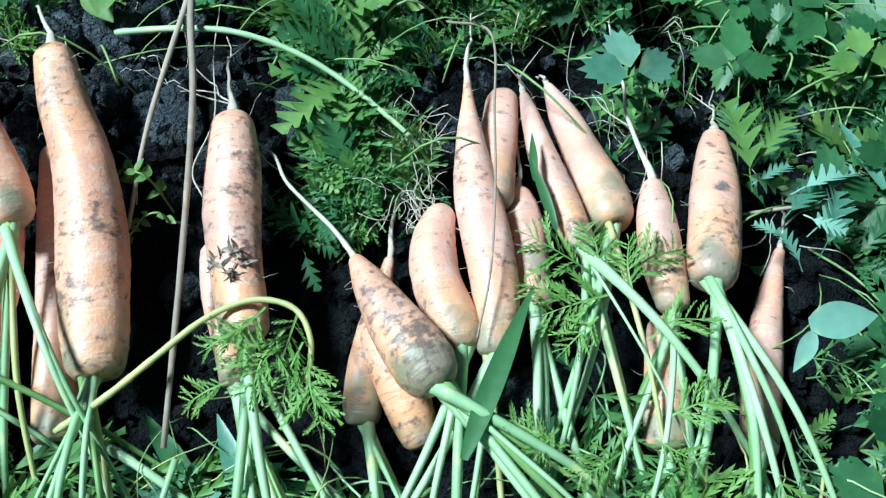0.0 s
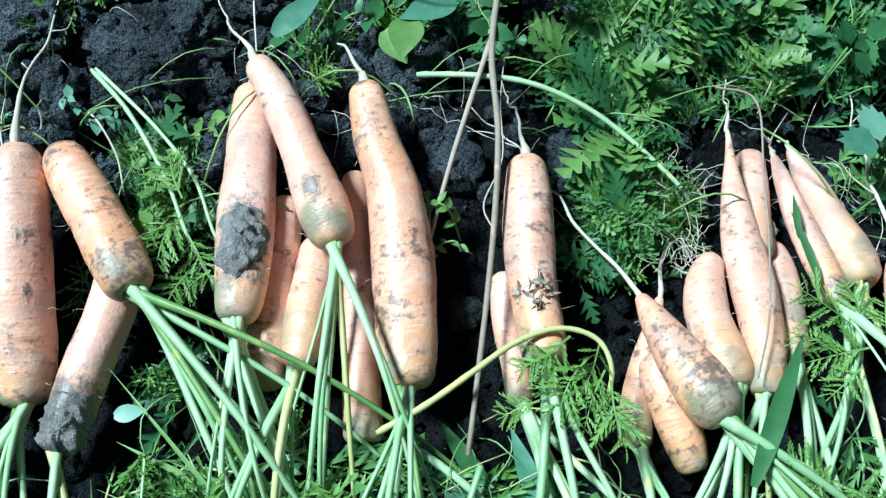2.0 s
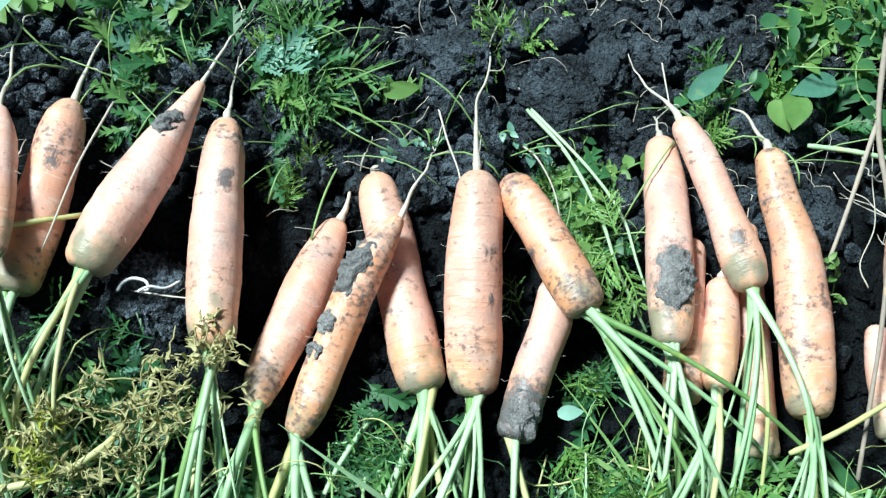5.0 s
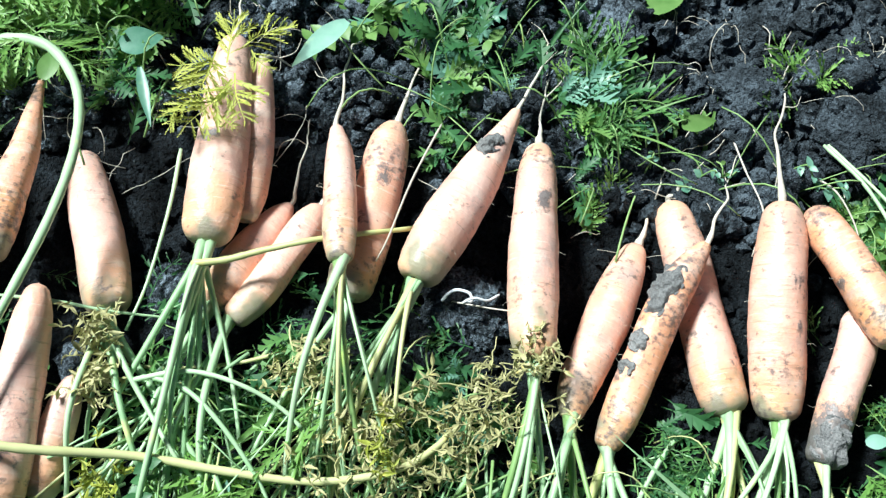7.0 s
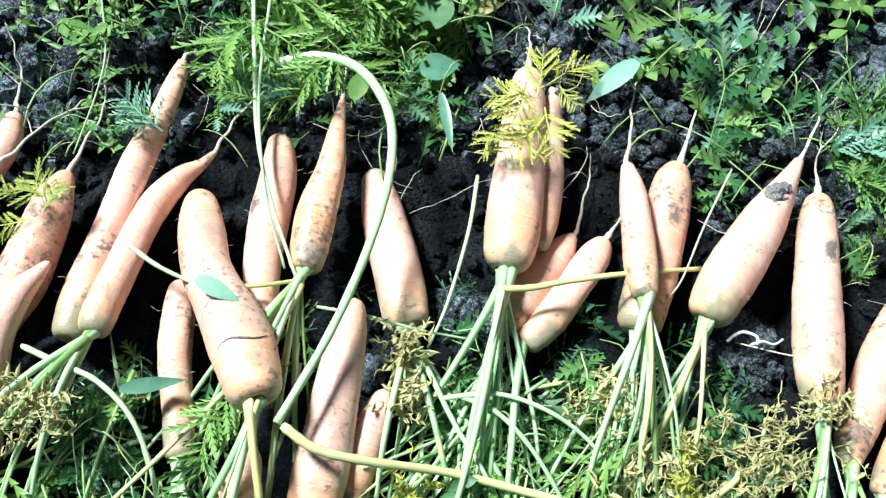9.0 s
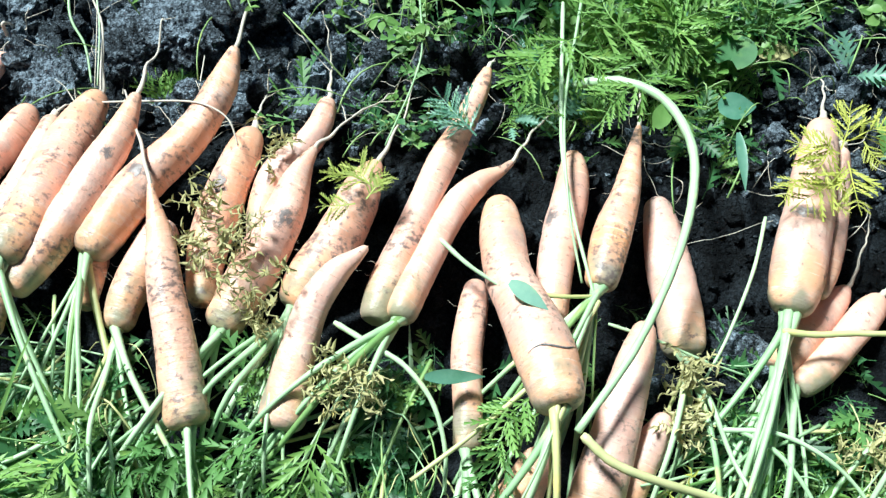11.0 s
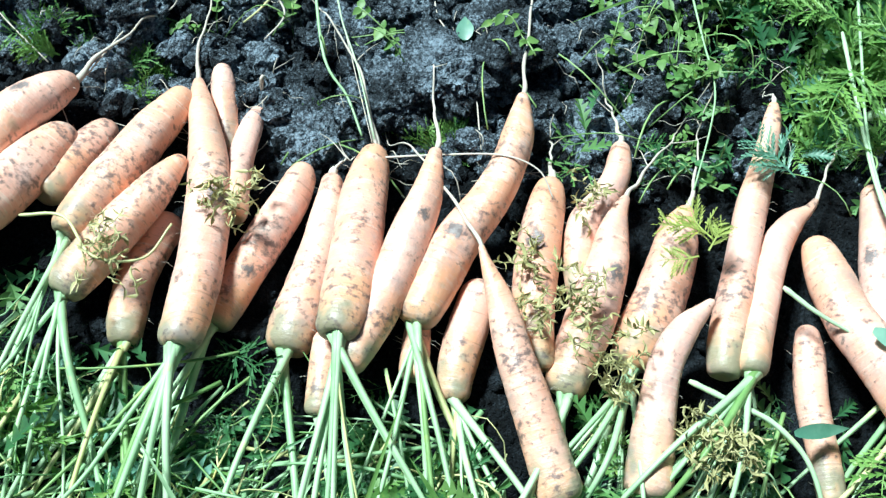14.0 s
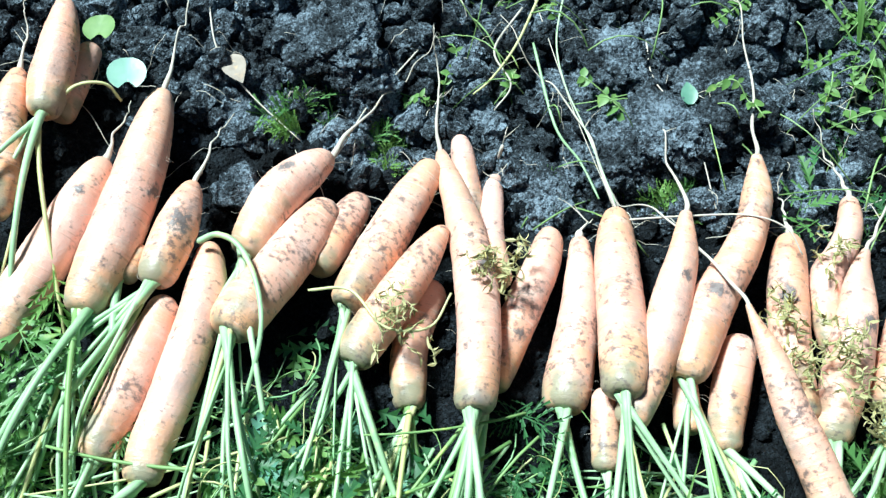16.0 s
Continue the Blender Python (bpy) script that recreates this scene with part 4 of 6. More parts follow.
c72 = carrot((-1.921, -0.173, 0.034), (-1.979, -0.057, 0.031), ((0, 0, 0.0135), (0.25, -0.0013, 0.0186), (0.57, -0.0033, 0.0175), (0.86, -0.0033, 0.0112), (1, -0, 0.0041)),
       (-2.009, -0.009), 4, (-1.893, -0.262),
       "pale carrot lying behind the row")
c73 = carrot((-1.922, -0.161, 0.012), (-1.939, -0.079, 0.009), ((0, 0, 0.0143), (0.1, 0, 0.0142), (0.35, 0, 0.0137), (0.65, 0, 0.0125), (0.9, 0, 0.0112), (1, 0, 0.0106)),
       None, 0, None,
       "small brown carrot behind another")
c74 = carrot((-1.684, -0.403, 0.022), (-1.743, -0.205, 0.014), ((0, 0, 0.0143), (0.12, -0.0002, 0.0171), (0.3, -0.004, 0.0175), (0.51, -0.0073, 0.0183), (0.73, -0.0085, 0.0183), (0.9, -0.0051, 0.014), (1, 0, 0.0076)),
       None, 5, (-1.693, -0.468),
       "long dull carrot among green stalks")
c75 = carrot((-1.725, -0.403, 0.019), (-1.748, -0.262, 0.013), ((0, 0, 0.0127), (0.12, 0.0009, 0.0163), (0.38, -0.0005, 0.018), (0.7, -0.001, 0.0171), (1, 0, 0.012)),
       None, 4, (-1.713, -0.460),
       "bent carrot tied in by a leaf")
c76 = carrot((-1.788, -0.268, 0.020), (-1.785, -0.234, 0.020), ((0, 0, 0.0119), (0.1, 0, 0.0118), (0.35, 0, 0.0114), (0.65, 0, 0.0104), (0.9, 0, 0.0093), (1, 0, 0.0088)),
       None, 2, (-1.779, -0.337),
       "stubby small carrot between larger ones")
c77 = carrot((-1.322, -0.179, 0.016), (-1.342, -0.131, 0.014), ((0, 0, 0.0121), (0.1, 0, 0.012), (0.35, 0, 0.0116), (0.65, 0, 0.0106), (0.9, 0, 0.0095), (1, 0, 0.009)),
       None, 0, None,
       "small carrot tucked under a long one")
c78 = carrot((-1.370, -0.236, 0.016), (-1.398, -0.176, 0.020), ((0, 0, 0.0122), (0.1, 0, 0.0121), (0.35, 0, 0.0117), (0.65, 0, 0.0107), (0.9, 0, 0.0095), (1, 0, 0.009)),
       None, 2, (-1.343, -0.287),
       "small carrot tucked beneath thick ones")



def clear_of_carrots(x, y):
    """How far a place lies from the nearest carrot's skin, and the direction away from it, in degrees."""
    best, away = 9.0, 0.0
    p = Vector((x, y))
    for a, b, r in SEGMENTS:
        d = b - a
        q = a + d * max(0.0, min(1.0, (p - a).dot(d) / d.dot(d)))
        gap = (p - q).length - r
        if gap < best:
            best, away = gap, math.degrees(math.atan2(p.y - q.y, p.x - q.x))
    return best, away


# ---------------------------------------------------------------- mud stuck to the carrots
mud_rng = random.Random(3)


def soil_smear(thing, u, angle, half_u, half_w, strength=0.62):
    """A smear of soil rubbed into a carrot's skin: at u along its root, angle round it (90 is on top)."""
    length, shape = SHAPES[thing.name]
    rings, sides = 84, 24
    values = BODIES[thing.name].attributes["smear"].data
    for i in range(rings + 1):
        q = i / rings
        q = q - 0.25 * math.sin(2 * math.pi * q) / (2 * math.pi)
        du = (q - u) * length / (half_u * 1.5)
        if abs(du) > 1:
            continue
        r = max(0.004, skin(shape, length, q)[2])
        for k in range(sides):
            turn = (2 * math.pi * k / sides - radians(angle) + math.pi) % (2 * math.pi) - math.pi
            d = math.hypot(du, turn * r / (half_w * 1.5))
            item = values[i * sides + k]
            item.value = max(item.value, strength * max(0.0, 1 - d) ** 0.6)


def mud(thing, u, angle, half_u, half_w, height):
    """A crust of soil on a carrot: at u along its root, angle round it (90 is on top)."""
    length, shape = SHAPES[thing.name]
    seed = Vector((mud_rng.uniform(0, 90), mud_rng.uniform(0, 90), 0))
    verts, faces, rings, sides = [], [], 16, 52
    for i in range(rings + 1):
        q = i / rings
        for k in range(sides):
            a = 2 * math.pi * k / sides
            edge = 1.4 + 0.55 * noise.noise(Vector((math.cos(a) * 1.3, math.sin(a) * 1.3, 0)) + seed)
            uu = min(0.99, max(0.0, u + q * edge * math.cos(a) * half_u / length))
            r = skin(shape, length, uu)[2]
            t = radians(angle) + q * edge * math.sin(a) * half_w / max(r, 0.006)
            at = Vector((uu * length, t * r, 0))
            lumps = 1.3 * noise.noise(at * 170 + seed) + 0.8 * abs(noise.noise(at * 260 + seed)) + 0.6 * abs(noise.noise(at * 520 + seed))
            # broken islands of crust: thin places sink under the skin
            rise, rough = 0.55, 0.9
            h = height * (rise - 0.9 * q ** 1.4 + rough * lumps)
            h = max(-0.002, min(h, height * 1.5))
            rr = r + h
            verts.append(on_root(shape, length, uu, t, rr))
    for i in range(rings):
        for k in range(sides):
            a, b = i * sides + k, i * sides + (k + 1) % sides
            faces.append((a, b, b + sides, a + sides))
    place_part("mud", mesh_of("mud", verts, faces, MUD), thing, label="crust of dark dried mud")


mud(c18, 0.27, 90, 0.0185, 0.0135, 0.005)
soil_smear(c18, 0.27, 90, 0.030, 0.020)
mud(c26, 0.71, 52, 0.0165, 0.0095, 0.005)  
mud(c26, 0.47, 48, 0.0065, 0.0070, 0.004)
mud(c26, 0.35, 40, 0.0055, 0.0070, 0.004)
mud(c23, 0.10, 102, 0.0150, 0.0130, 0.0038)
soil_smear(c23, 0.10, 90, 0.032, 0.030, 0.75)
mud(c29, 0.73, 72, 0.0092, 0.0079, 0.004)
soil_smear(c28, 0.68, 108, 0.0120, 0.0077)
soil_smear(c24, 0.62, 114, 0.0073, 0.0047)
soil_smear(c22, 0.46, 6, 0.0056, 0.0074)
soil_smear(c17, 0.26, 78, 0.0106, 0.0070)
soil_smear(c2, 0.51, 90, 0.0055, 0.0052)
soil_smear(c34, 0.46, 66, 0.0056, 0.0117)
soil_smear(c68, 0.54, 108, 0.0140, 0.0107)
soil_smear(c69, 0.51, 156, 0.0080, 0.0080)
soil_smear(c52, 0.35, 78, 0.0068, 0.0123)
soil_smear(c38, 0.60, 42, 0.0113, 0.0059)
soil_smear(c43, 0.37, 30, 0.0075, 0.0091)
soil_smear(c54, 0.68, 108, 0.0059, 0.0055)
soil_smear(c24, 0.41, 120, 0.0072, 0.0038)
soil_smear(c58, 0.48, 126, 0.0091, 0.0137)
soil_smear(c65, 0.65, 66, 0.0072, 0.0072)
soil_smear(c49, 0.59, 114, 0.0081, 0.0090)
soil_smear(c57, 0.30, 114, 0.0067, 0.0062)
soil_smear(c30, 0.63, 102, 0.0106, 0.0064)
soil_smear(c50, 0.60, 72, 0.0114, 0.0091)
soil_smear(c70, 0.76, 96, 0.0071, 0.0056)



def growth_crack(thing, u, start, end, thick):
    """A healed crack running round a root, from one angle to another."""
    length, shape = SHAPES[thing.name]
    path = []
    for i in range(15):
        q = i / 14
        uu = u + 0.012 * math.sin(q * 7)
        t = radians(start + (end - start) * q)
        path.append(on_root(shape, length, uu, t, 0.985 * skin(shape, length, uu)[2]))
    place_part("growth_crack", mesh_of("growth_crack", *tube(path, [thick * math.sin(math.pi * (0.06 + 0.88 * i / 14)) for i in range(15)], 6), MUD), thing, label="dark healed growth crack")


growth_crack(c39, 0.20, 45, 150, 0.0009)

# ---------------------------------------------------------------- loose things lying about
loose_rng = random.Random(21)


def loose_stem(name, knots, radius, mat, label, category):
    path = smooth_path(knots, 7)
    n = len(path) - 1
    rad = [radius * (1.0 - 0.35 * i / n) * (1 + 0.06 * math.sin(i * 2.1)) for i in range(n + 1)]
    rad[0] *= 0.7
    return tagged(new(name, mesh_of(name, *tube(path, rad, 8), mat)), label, category)


def single_leaf(name, at, heading, length, width, mat, kind, label):
    rng = loose_rng
    if kind == "heart":
        geo = heart_leaf_geometry(length)
    elif kind == "lobed":
        geo = lobed_leaf_geometry(rng, length * 0.8)
    elif kind == "blade":
        geo = blade(length, width, 0.35, 0.10, 0, 14)
    else:
        geo = blade(length, width, 0.22, 0.12, 0, 10)
    ob = new(name, mesh_of(name, *geo, mat))
    ob.matrix_basis = pose(*at, rng.uniform(-12, 12), rng.uniform(-10, 4), heading)
    return tagged(ob, label, "leaf")


def leaf_frond(at, heading, length, mat, kind, label):
    """A divided leaf: kind 1 feathery, with a rib and leaflets; kind 2 broadly cut."""
    rng = loose_rng
    m = pose(*at, rng.uniform(-25, 25), rng.uniform(-12, 10), heading)
    if kind == 2:
        ob = new("cut_leaf", mesh_of("leaf", *cut_leaf_geometry(rng, length, 5, 0.9), mat))
        ob.matrix_basis = m
        return tagged(ob, label, "leaf")
    thing = tagged(new("feathery_leaf"), label, "leaf")
    thing.empty_display_size = 0.01
    thing.matrix_basis = m
    rib, leaflets = frond_pieces(rng, length, 8, 0.85, 5)
    place_part("rib", mesh_of("rib", *rib, mat), thing)
    for _, lv, lf in leaflets:
        place_part("leaflet", mesh_of("leaflet", lv, lf, mat), thing)
    return thing


def dry_herb(at, size, count, mat, label):
    """A tangle of thin curled stems with withered leaf tips."""
    rng = loose_rng
    thing = tagged(new("dry_herb"), label, "dry plant")
    thing.empty_display_size = 0.01
    thing.location = at
    stems, tips = [], []
    for _ in range(count):
        p = Vector((rng.gauss(0, 0.42) * size, rng.gauss(0, 0.42) * size, rng.uniform(-0.010, 0.012)))
        d = Vector((rng.uniform(-1, 1), rng.uniform(-1, 1), rng.uniform(-0.4, 0.4))).normalized()
        path = [p]
        swing = 0.5 if mat is ROOT else 0.7
        for _ in range(6):
            d = (d + Vector((rng.uniform(-1, 1) * swing, rng.uniform(-1, 1) * swing, rng.uniform(-0.5, 0.5) * swing))).normalized()
            p = p + d * size * rng.uniform(0.07, 0.16) * (1.7 if mat is ROOT else 1)
            path.append(p)
        if mat is ROOT:
            path = smooth_path(path, 2)
        stems.append(tube(path, 0.00028 if mat is ROOT else 0.0005, 4))
        if mat is not ROOT:
            for q in path[1:]:
                for _ in range(rng.choice((0, 1, 2))):
                    ln = rng.uniform(0.004, 0.010)
                    tips.append(moved(blade(ln, ln * 0.34, 0.5, 0.5, 0, 3), pose(*q, rng.uniform(0, 360), rng.uniform(-50, 50), rng.uniform(0, 360))))
    tagged(place_part("tangle", mesh_of("tangle", *join(stems), mat), thing), kind="stuff")
    if tips:
        tagged(place_part("withered_foliage", mesh_of("withered_foliage", *join(tips), mat, False), thing), kind="stuff")
    return thing


def rough_ball(rng, sub=2, rough=0.35):
    bm = bmesh.new()
    bmesh.ops.create_icosphere(bm, subdivisions=sub, radius=1)
    seed = Vector((rng.uniform(0, 99), rng.uniform(0, 99), rng.uniform(0, 99)))
    for v in bm.verts:
        n = v.co.normalized()
        v.co = n * (0.8 + rough * noise.noise(n * 1.3 + seed) + rough * 0.9 * abs(noise.noise(n * 2.6 + seed)) + rough * 0.7 * abs(noise.noise(n * 6 + seed)) + rough * 0.5 * abs(noise.noise(n * 13 + seed)) + rough * 0.3 * abs(noise.noise(n * 27 + seed)))
    verts = [v.co.copy() for v in bm.verts]
    faces = [tuple(x.index for x in f.verts) for f in bm.faces]
    bm.free()
    return verts, faces


def soil_clod(x, y, size, label):
    rng = loose_rng
    ob = new("soil_clod", mesh_of("soil_clod", *rough_ball(rng, 5 if size > 0.026 else 4 if size > 0.018 else 3, 0.42), CLOD))
    size *= 1.2
    flat = rng.uniform(0.5, 0.7)
    ob.matrix_basis = pose(x, y, ground_z(x, y) + size * flat * 0.35, 0, 0, rng.uniform(0, 360)) @ Matrix.Diagonal((size * rng.uniform(0.85, 1.1), size * rng.uniform(0.8, 1.05), size * flat, 1))
    return tagged(ob, label, "soil clod", "soil clods")


loose_stem("twig", [(-0.115, 0.549, 0.051), (-0.116, 0.431, 0.051), (-0.102, 0.351, 0.054), (-0.095, 0.266, 0.044), (-0.091, 0.148, 0.019)], 0.0026, DRY_STEM,
           "brown dry stem lying across the row", "stem")
loose_stem("twig", [(-0.116, 0.434, 0.051), (-0.130, 0.340, 0.037), (-0.137, 0.278, 0.013)], 0.0021, DRY_STEM,
           "brown dry forked twig leaning on a stem", "stem")
loose_stem("leaf_stalk", [(-0.164, 0.403, 0.033), (-0.125, 0.405, 0.040), (-0.088, 0.403, 0.045), (-0.051, 0.395, 0.042), (-0.017, 0.380, 0.036), (0.022, 0.353, 0.030), (0.035, 0.345, 0.020)], 0.0023, STALK,
           "pale green leaf stalk lying over weeds", "stalk")
loose_stem("leaf_stalk", [(-0.148, 0.150, 0.030), (-0.121, 0.170, 0.039), (-0.097, 0.192, 0.046), (-0.073, 0.214, 0.051), (-0.048, 0.226, 0.054), (-0.025, 0.223, 0.054), (-0.014, 0.206, 0.052), (-0.014, 0.185, 0.042)], 0.0023, STALK_YELLOW,
           "yellowish leaf stalk arching over carrots", "stalk")
loose_stem("leaf_stalk", [(-0.138, 0.152, 0.015), (-0.117, 0.144, 0.017), (-0.095, 0.133, 0.018), (-0.069, 0.118, 0.009)], 0.0033, STALK,
           "thick pale leaf stalk on the ground", "stalk")
loose_stem("leaf_stalk", [(-0.391, 0.376, 0.016), (-0.353, 0.342, 0.025), (-0.317, 0.299, 0.023), (-0.292, 0.260, 0.015), (-0.259, 0.222, 0.002)], 0.0018, STALK,
           "pale green leaf stalk among weeds", "stalk")
loose_stem("leaf_stalk", [(-0.388, 0.377, 0.017), (-0.334, 0.336, 0.023), (-0.299, 0.303, 0.022), (-0.279, 0.270, 0.016), (-0.258, 0.241, 0.004)], 0.0015, STALK,
           "thin pale green leaf stalk among weeds", "stalk")
loose_stem("leaf_stalk", [(-1.087, 0.210, 0.034), (-1.052, 0.228, 0.045), (-1.011, 0.226, 0.055), (-0.972, 0.197, 0.060), (-0.949, 0.151, 0.062), (-0.936, 0.088, 0.068), (-0.931, 0.006, 0.075), (-0.938, -0.072, 0.069)], 0.0048, STALK,
           "thick green leaf stalk bent in an arch", "stalk")
loose_stem("leaf_stalk", [(-0.934, -0.072, 0.069), (-0.906, -0.077, 0.065), (-0.871, -0.069, 0.055), (-0.813, -0.048, 0.031), (-0.749, -0.036, 0.022), (-0.699, -0.025, 0.018), (-0.660, -0.009, 0.018), (-0.633, 0.009, 0.018), (-0.616, 0.032, 0.014), (-0.612, 0.046, 0.006)], 0.0037, STALK_YELLOW,
           "yellow leaf stalk lying over carrot tops", "stalk")
loose_stem("leaf_stalk", [(-1.134, 0.275, 0.044), (-1.093, 0.196, 0.046), (-1.061, 0.138, 0.048), (-1.026, 0.091, 0.050), (-0.986, 0.047, 0.048), (-0.976, 0.038, 0.042)], 0.0020, STALK,
           "thin green stalk lying over carrots", "stalk")
loose_stem("leaf_stalk", [(-0.835, 0.097, 0.036), (-0.811, 0.108, 0.038), (-0.785, 0.124, 0.042), (-0.746, 0.146, 0.046), (-0.690, 0.188, 0.018)], 0.0031, STALK_YELLOW,
           "yellow leaf stalk lying across carrots", "stalk")
loose_stem("leaf_stalk", [(-1.288, 0.274, 0.046), (-1.242, 0.204, 0.045), (-1.215, 0.164, 0.045), (-1.203, 0.128, 0.040), (-1.193, 0.069, 0.033)], 0.0011, STALK,
           "pale stem with a white joint", "stalk")
loose_stem("root_thread", [(-1.612, 0.185, -0.005), (-1.556, 0.117, -0.006), (-1.515, 0.071, -0.012), (-1.450, -0.008, 0.002)], 0.0006, ROOT,
           "pale root thread lying on soil", "root")
loose_stem("leaf_stalk", [(-1.581, 0.198, -0.001), (-1.565, 0.137, -0.001), (-1.539, 0.097, -0.006), (-1.498, 0.055, -0.007), (-1.450, -0.004, 0.002)], 0.0010, STALK,
           "thin green stem lying on soil", "stalk")
loose_stem("leaf_stalk", [(-1.600, 0.176, -0.000), (-1.597, 0.113, -0.001), (-1.603, 0.069, -0.005), (-1.613, 0.051, -0.015)], 0.0015, STALK_YELLOW,
           "yellow green stem lying on soil", "stalk")
loose_stem("root_thread", [(-1.610, 0.159, -0.005), (-1.614, 0.100, -0.005), (-1.585, 0.076, -0.011), (-1.588, 0.045, -0.016)], 0.0012, ROOT,
           "wavy pale root thread on soil", "root")
loose_stem("root_thread", [(-1.681, 0.071, -0.014), (-1.686, 0.032, -0.009), (-1.692, -0.014, -0.004), (-1.692, -0.070, -0.002)], 0.0009, ROOT,
           "wavy pale root thread on soil", "root")
loose_stem("root_thread", [(-1.868, 0.006, 0.014), (-1.837, -0.032, 0.010), (-1.793, -0.054, 0.001), (-1.731, -0.072, -0.009)], 0.0009, ROOT,
           "wavy brown root thread on soil", "root")
loose_stem("leaf_stalk", [(-1.918, -0.171, 0.034), (-1.913, -0.138, 0.037), (-1.893, -0.122, 0.035), (-1.879, -0.123, 0.019)], 0.0019, STALK_YELLOW,
           "yellow leaf stalk bent over carrots", "stalk")
loose_stem("leaf_stalk", [(-1.744, -0.216, 0.035), (-1.731, -0.205, 0.041), (-1.708, -0.208, 0.044), (-1.677, -0.234, 0.050), (-1.655, -0.269, 0.048), (-1.646, -0.317, 0.021)], 0.0028, STALK,
           "green leaf stalk bent over a carrot", "stalk")
loose_stem("leaf_stalk", [(-1.645, -0.212, 0.032), (-1.614, -0.198, 0.036), (-1.574, -0.216, 0.043), (-1.543, -0.198, 0.037), (-1.540, -0.164, 0.037)], 0.0014, STALK_YELLOW,
           "thin dry bent stem over carrots", "stalk")
loose_stem("leaf_stalk", [(-0.887, 0.189, 0.026), (-0.875, 0.139, 0.023), (-0.868, 0.079, 0.014), (-0.868, 0.039, 0.010)], 0.0018, STALK,
           "thin pale stem leaning over soil", "stalk")
loose_stem("leaf_stalk", [(-0.842, 0.002, 0.025), (-0.805, 0.020, 0.031), (-0.767, 0.023, 0.032), (-0.731, 0.018, 0.022), (-0.700, 0.003, 0.013)], 0.0022, STALK,
           "pale green leaf stalk bent over others", "stalk")
loose_stem("leaf_stalk", [(-0.832, 0.009, 0.025), (-0.800, 0.007, 0.031), (-0.767, -0.008, 0.032), (-0.732, -0.032, 0.022), (-0.714, -0.049, 0.013)], 0.0022, STALK,
           "pale green leaf stalk bent over others", "stalk")
loose_stem("leaf_stalk", [(-0.957, 0.028, 0.035), (-0.918, 0.038, 0.031), (-0.878, 0.046, 0.024), (-0.841, 0.059, 0.010)], 0.0015, STALK,
           "thin green stem crossing carrots", "stalk")
loose_stem("root_thread", [(-0.695, 0.272, 0.042), (-0.701, 0.216, 0.041), (-0.703, 0.167, 0.034), (-0.707, 0.150, 0.023)], 0.0010, ROOT,
           "thin pale root thread across carrots", "root")
loose_stem("leaf_stalk", [(-1.139, -0.089, 0.044), (-1.103, -0.091, 0.050), (-1.073, -0.092, 0.052), (-1.041, -0.104, 0.048), (-1.015, -0.127, 0.035), (-1.000, -0.151, 0.012)], 0.0025, STALK,
           "pale bent leaf stalk on the ground", "stalk")
loose_stem("leaf_stalk", [(-0.972, 0.036, 0.047), (-0.974, -0.013, 0.048), (-0.987, -0.060, 0.046), (-1.005, -0.112, 0.043), (-1.025, -0.160, 0.036)], 0.0026, STALK_YELLOW,
           "yellow green leaf stalk across carrots", "stalk")
loose_stem("leaf_stalk", [(-1.015, 0.013, 0.052), (-0.996, 0.023, 0.052), (-0.978, 0.037, 0.047)], 0.0022, STALK_YELLOW,
           "short yellow leaf stalk on carrots", "stalk")
loose_stem("leaf_stalk", [(-1.104, 0.009, 0.060), (-1.074, 0.002, 0.060), (-1.041, 0.001, 0.057)], 0.0022, STALK,
           "short pale stem lying on carrots", "stalk")
loose_stem("twig", [(0.343, 0.338, 0.005), (0.308, 0.340, 0.004), (0.272, 0.334, 0.003), (0.243, 0.332, -0.009)], 0.0017, DRY_STEM,
           "pale dry twig among leaves", "stem")
loose_stem("twig", [(0.044, 0.429, 0.037), (0.073, 0.421, 0.039), (0.078, 0.361, 0.044), (0.081, 0.309, 0.049), (0.081, 0.255, 0.052), (0.076, 0.216, 0.049)], 0.0009, DRY_STEM,
           "thin brown stem lying over a carrot", "stem")
loose_stem("root_thread", [(-0.095, 0.302, 0.016), (-0.104, 0.320, 0.017), (-0.096, 0.356, 0.019), (-0.103, 0.399, 0.021), (-0.105, 0.443, 0.021)], 0.0006, ROOT,
           "dark thin root thread on soil", "root")
loose_stem("string", [(-0.650, 0.142, 0.006), (-0.647, 0.147, 0.012), (-0.641, 0.152, 0.013), (-0.631, 0.152, 0.014), (-0.628, 0.147, 0.012), (-0.633, 0.143, 0.015), (-0.626, 0.148, 0.018), (-0.616, 0.151, 0.014), (-0.609, 0.161, 0.008)], 0.0014, STRING,
           "short curled piece of white string on soil", "string")
loose_stem("root_thread", [(-0.643, 0.146, 0.001), (-0.608, 0.147, 0.012), (-0.582, 0.150, 0.019), (-0.562, 0.154, 0.012)], 0.0007, ROOT,
           "thin pale root round a carrot", "root")
loose_stem("root_thread", [(-0.467, 0.378, -0.004), (-0.448, 0.336, 0.008), (-0.427, 0.294, 0.018), (-0.426, 0.261, 0.005)], 0.0009, ROOT,
           "pale bare root thread standing in weeds", "root")
loose_stem("root_thread", [(-0.392, 0.350, 0.006), (-0.374, 0.335, 0.017), (-0.355, 0.312, 0.016), (-0.343, 0.285, 0.014)], 0.0009, ROOT,
           "pale root thread beside a carrot", "root")
loose_stem("root_thread", [(-0.295, 0.468, 0.018), (-0.289, 0.443, 0.023), (-0.278, 0.404, 0.028)], 0.0009, ROOT,
           "pale root thread beside a carrot", "root")
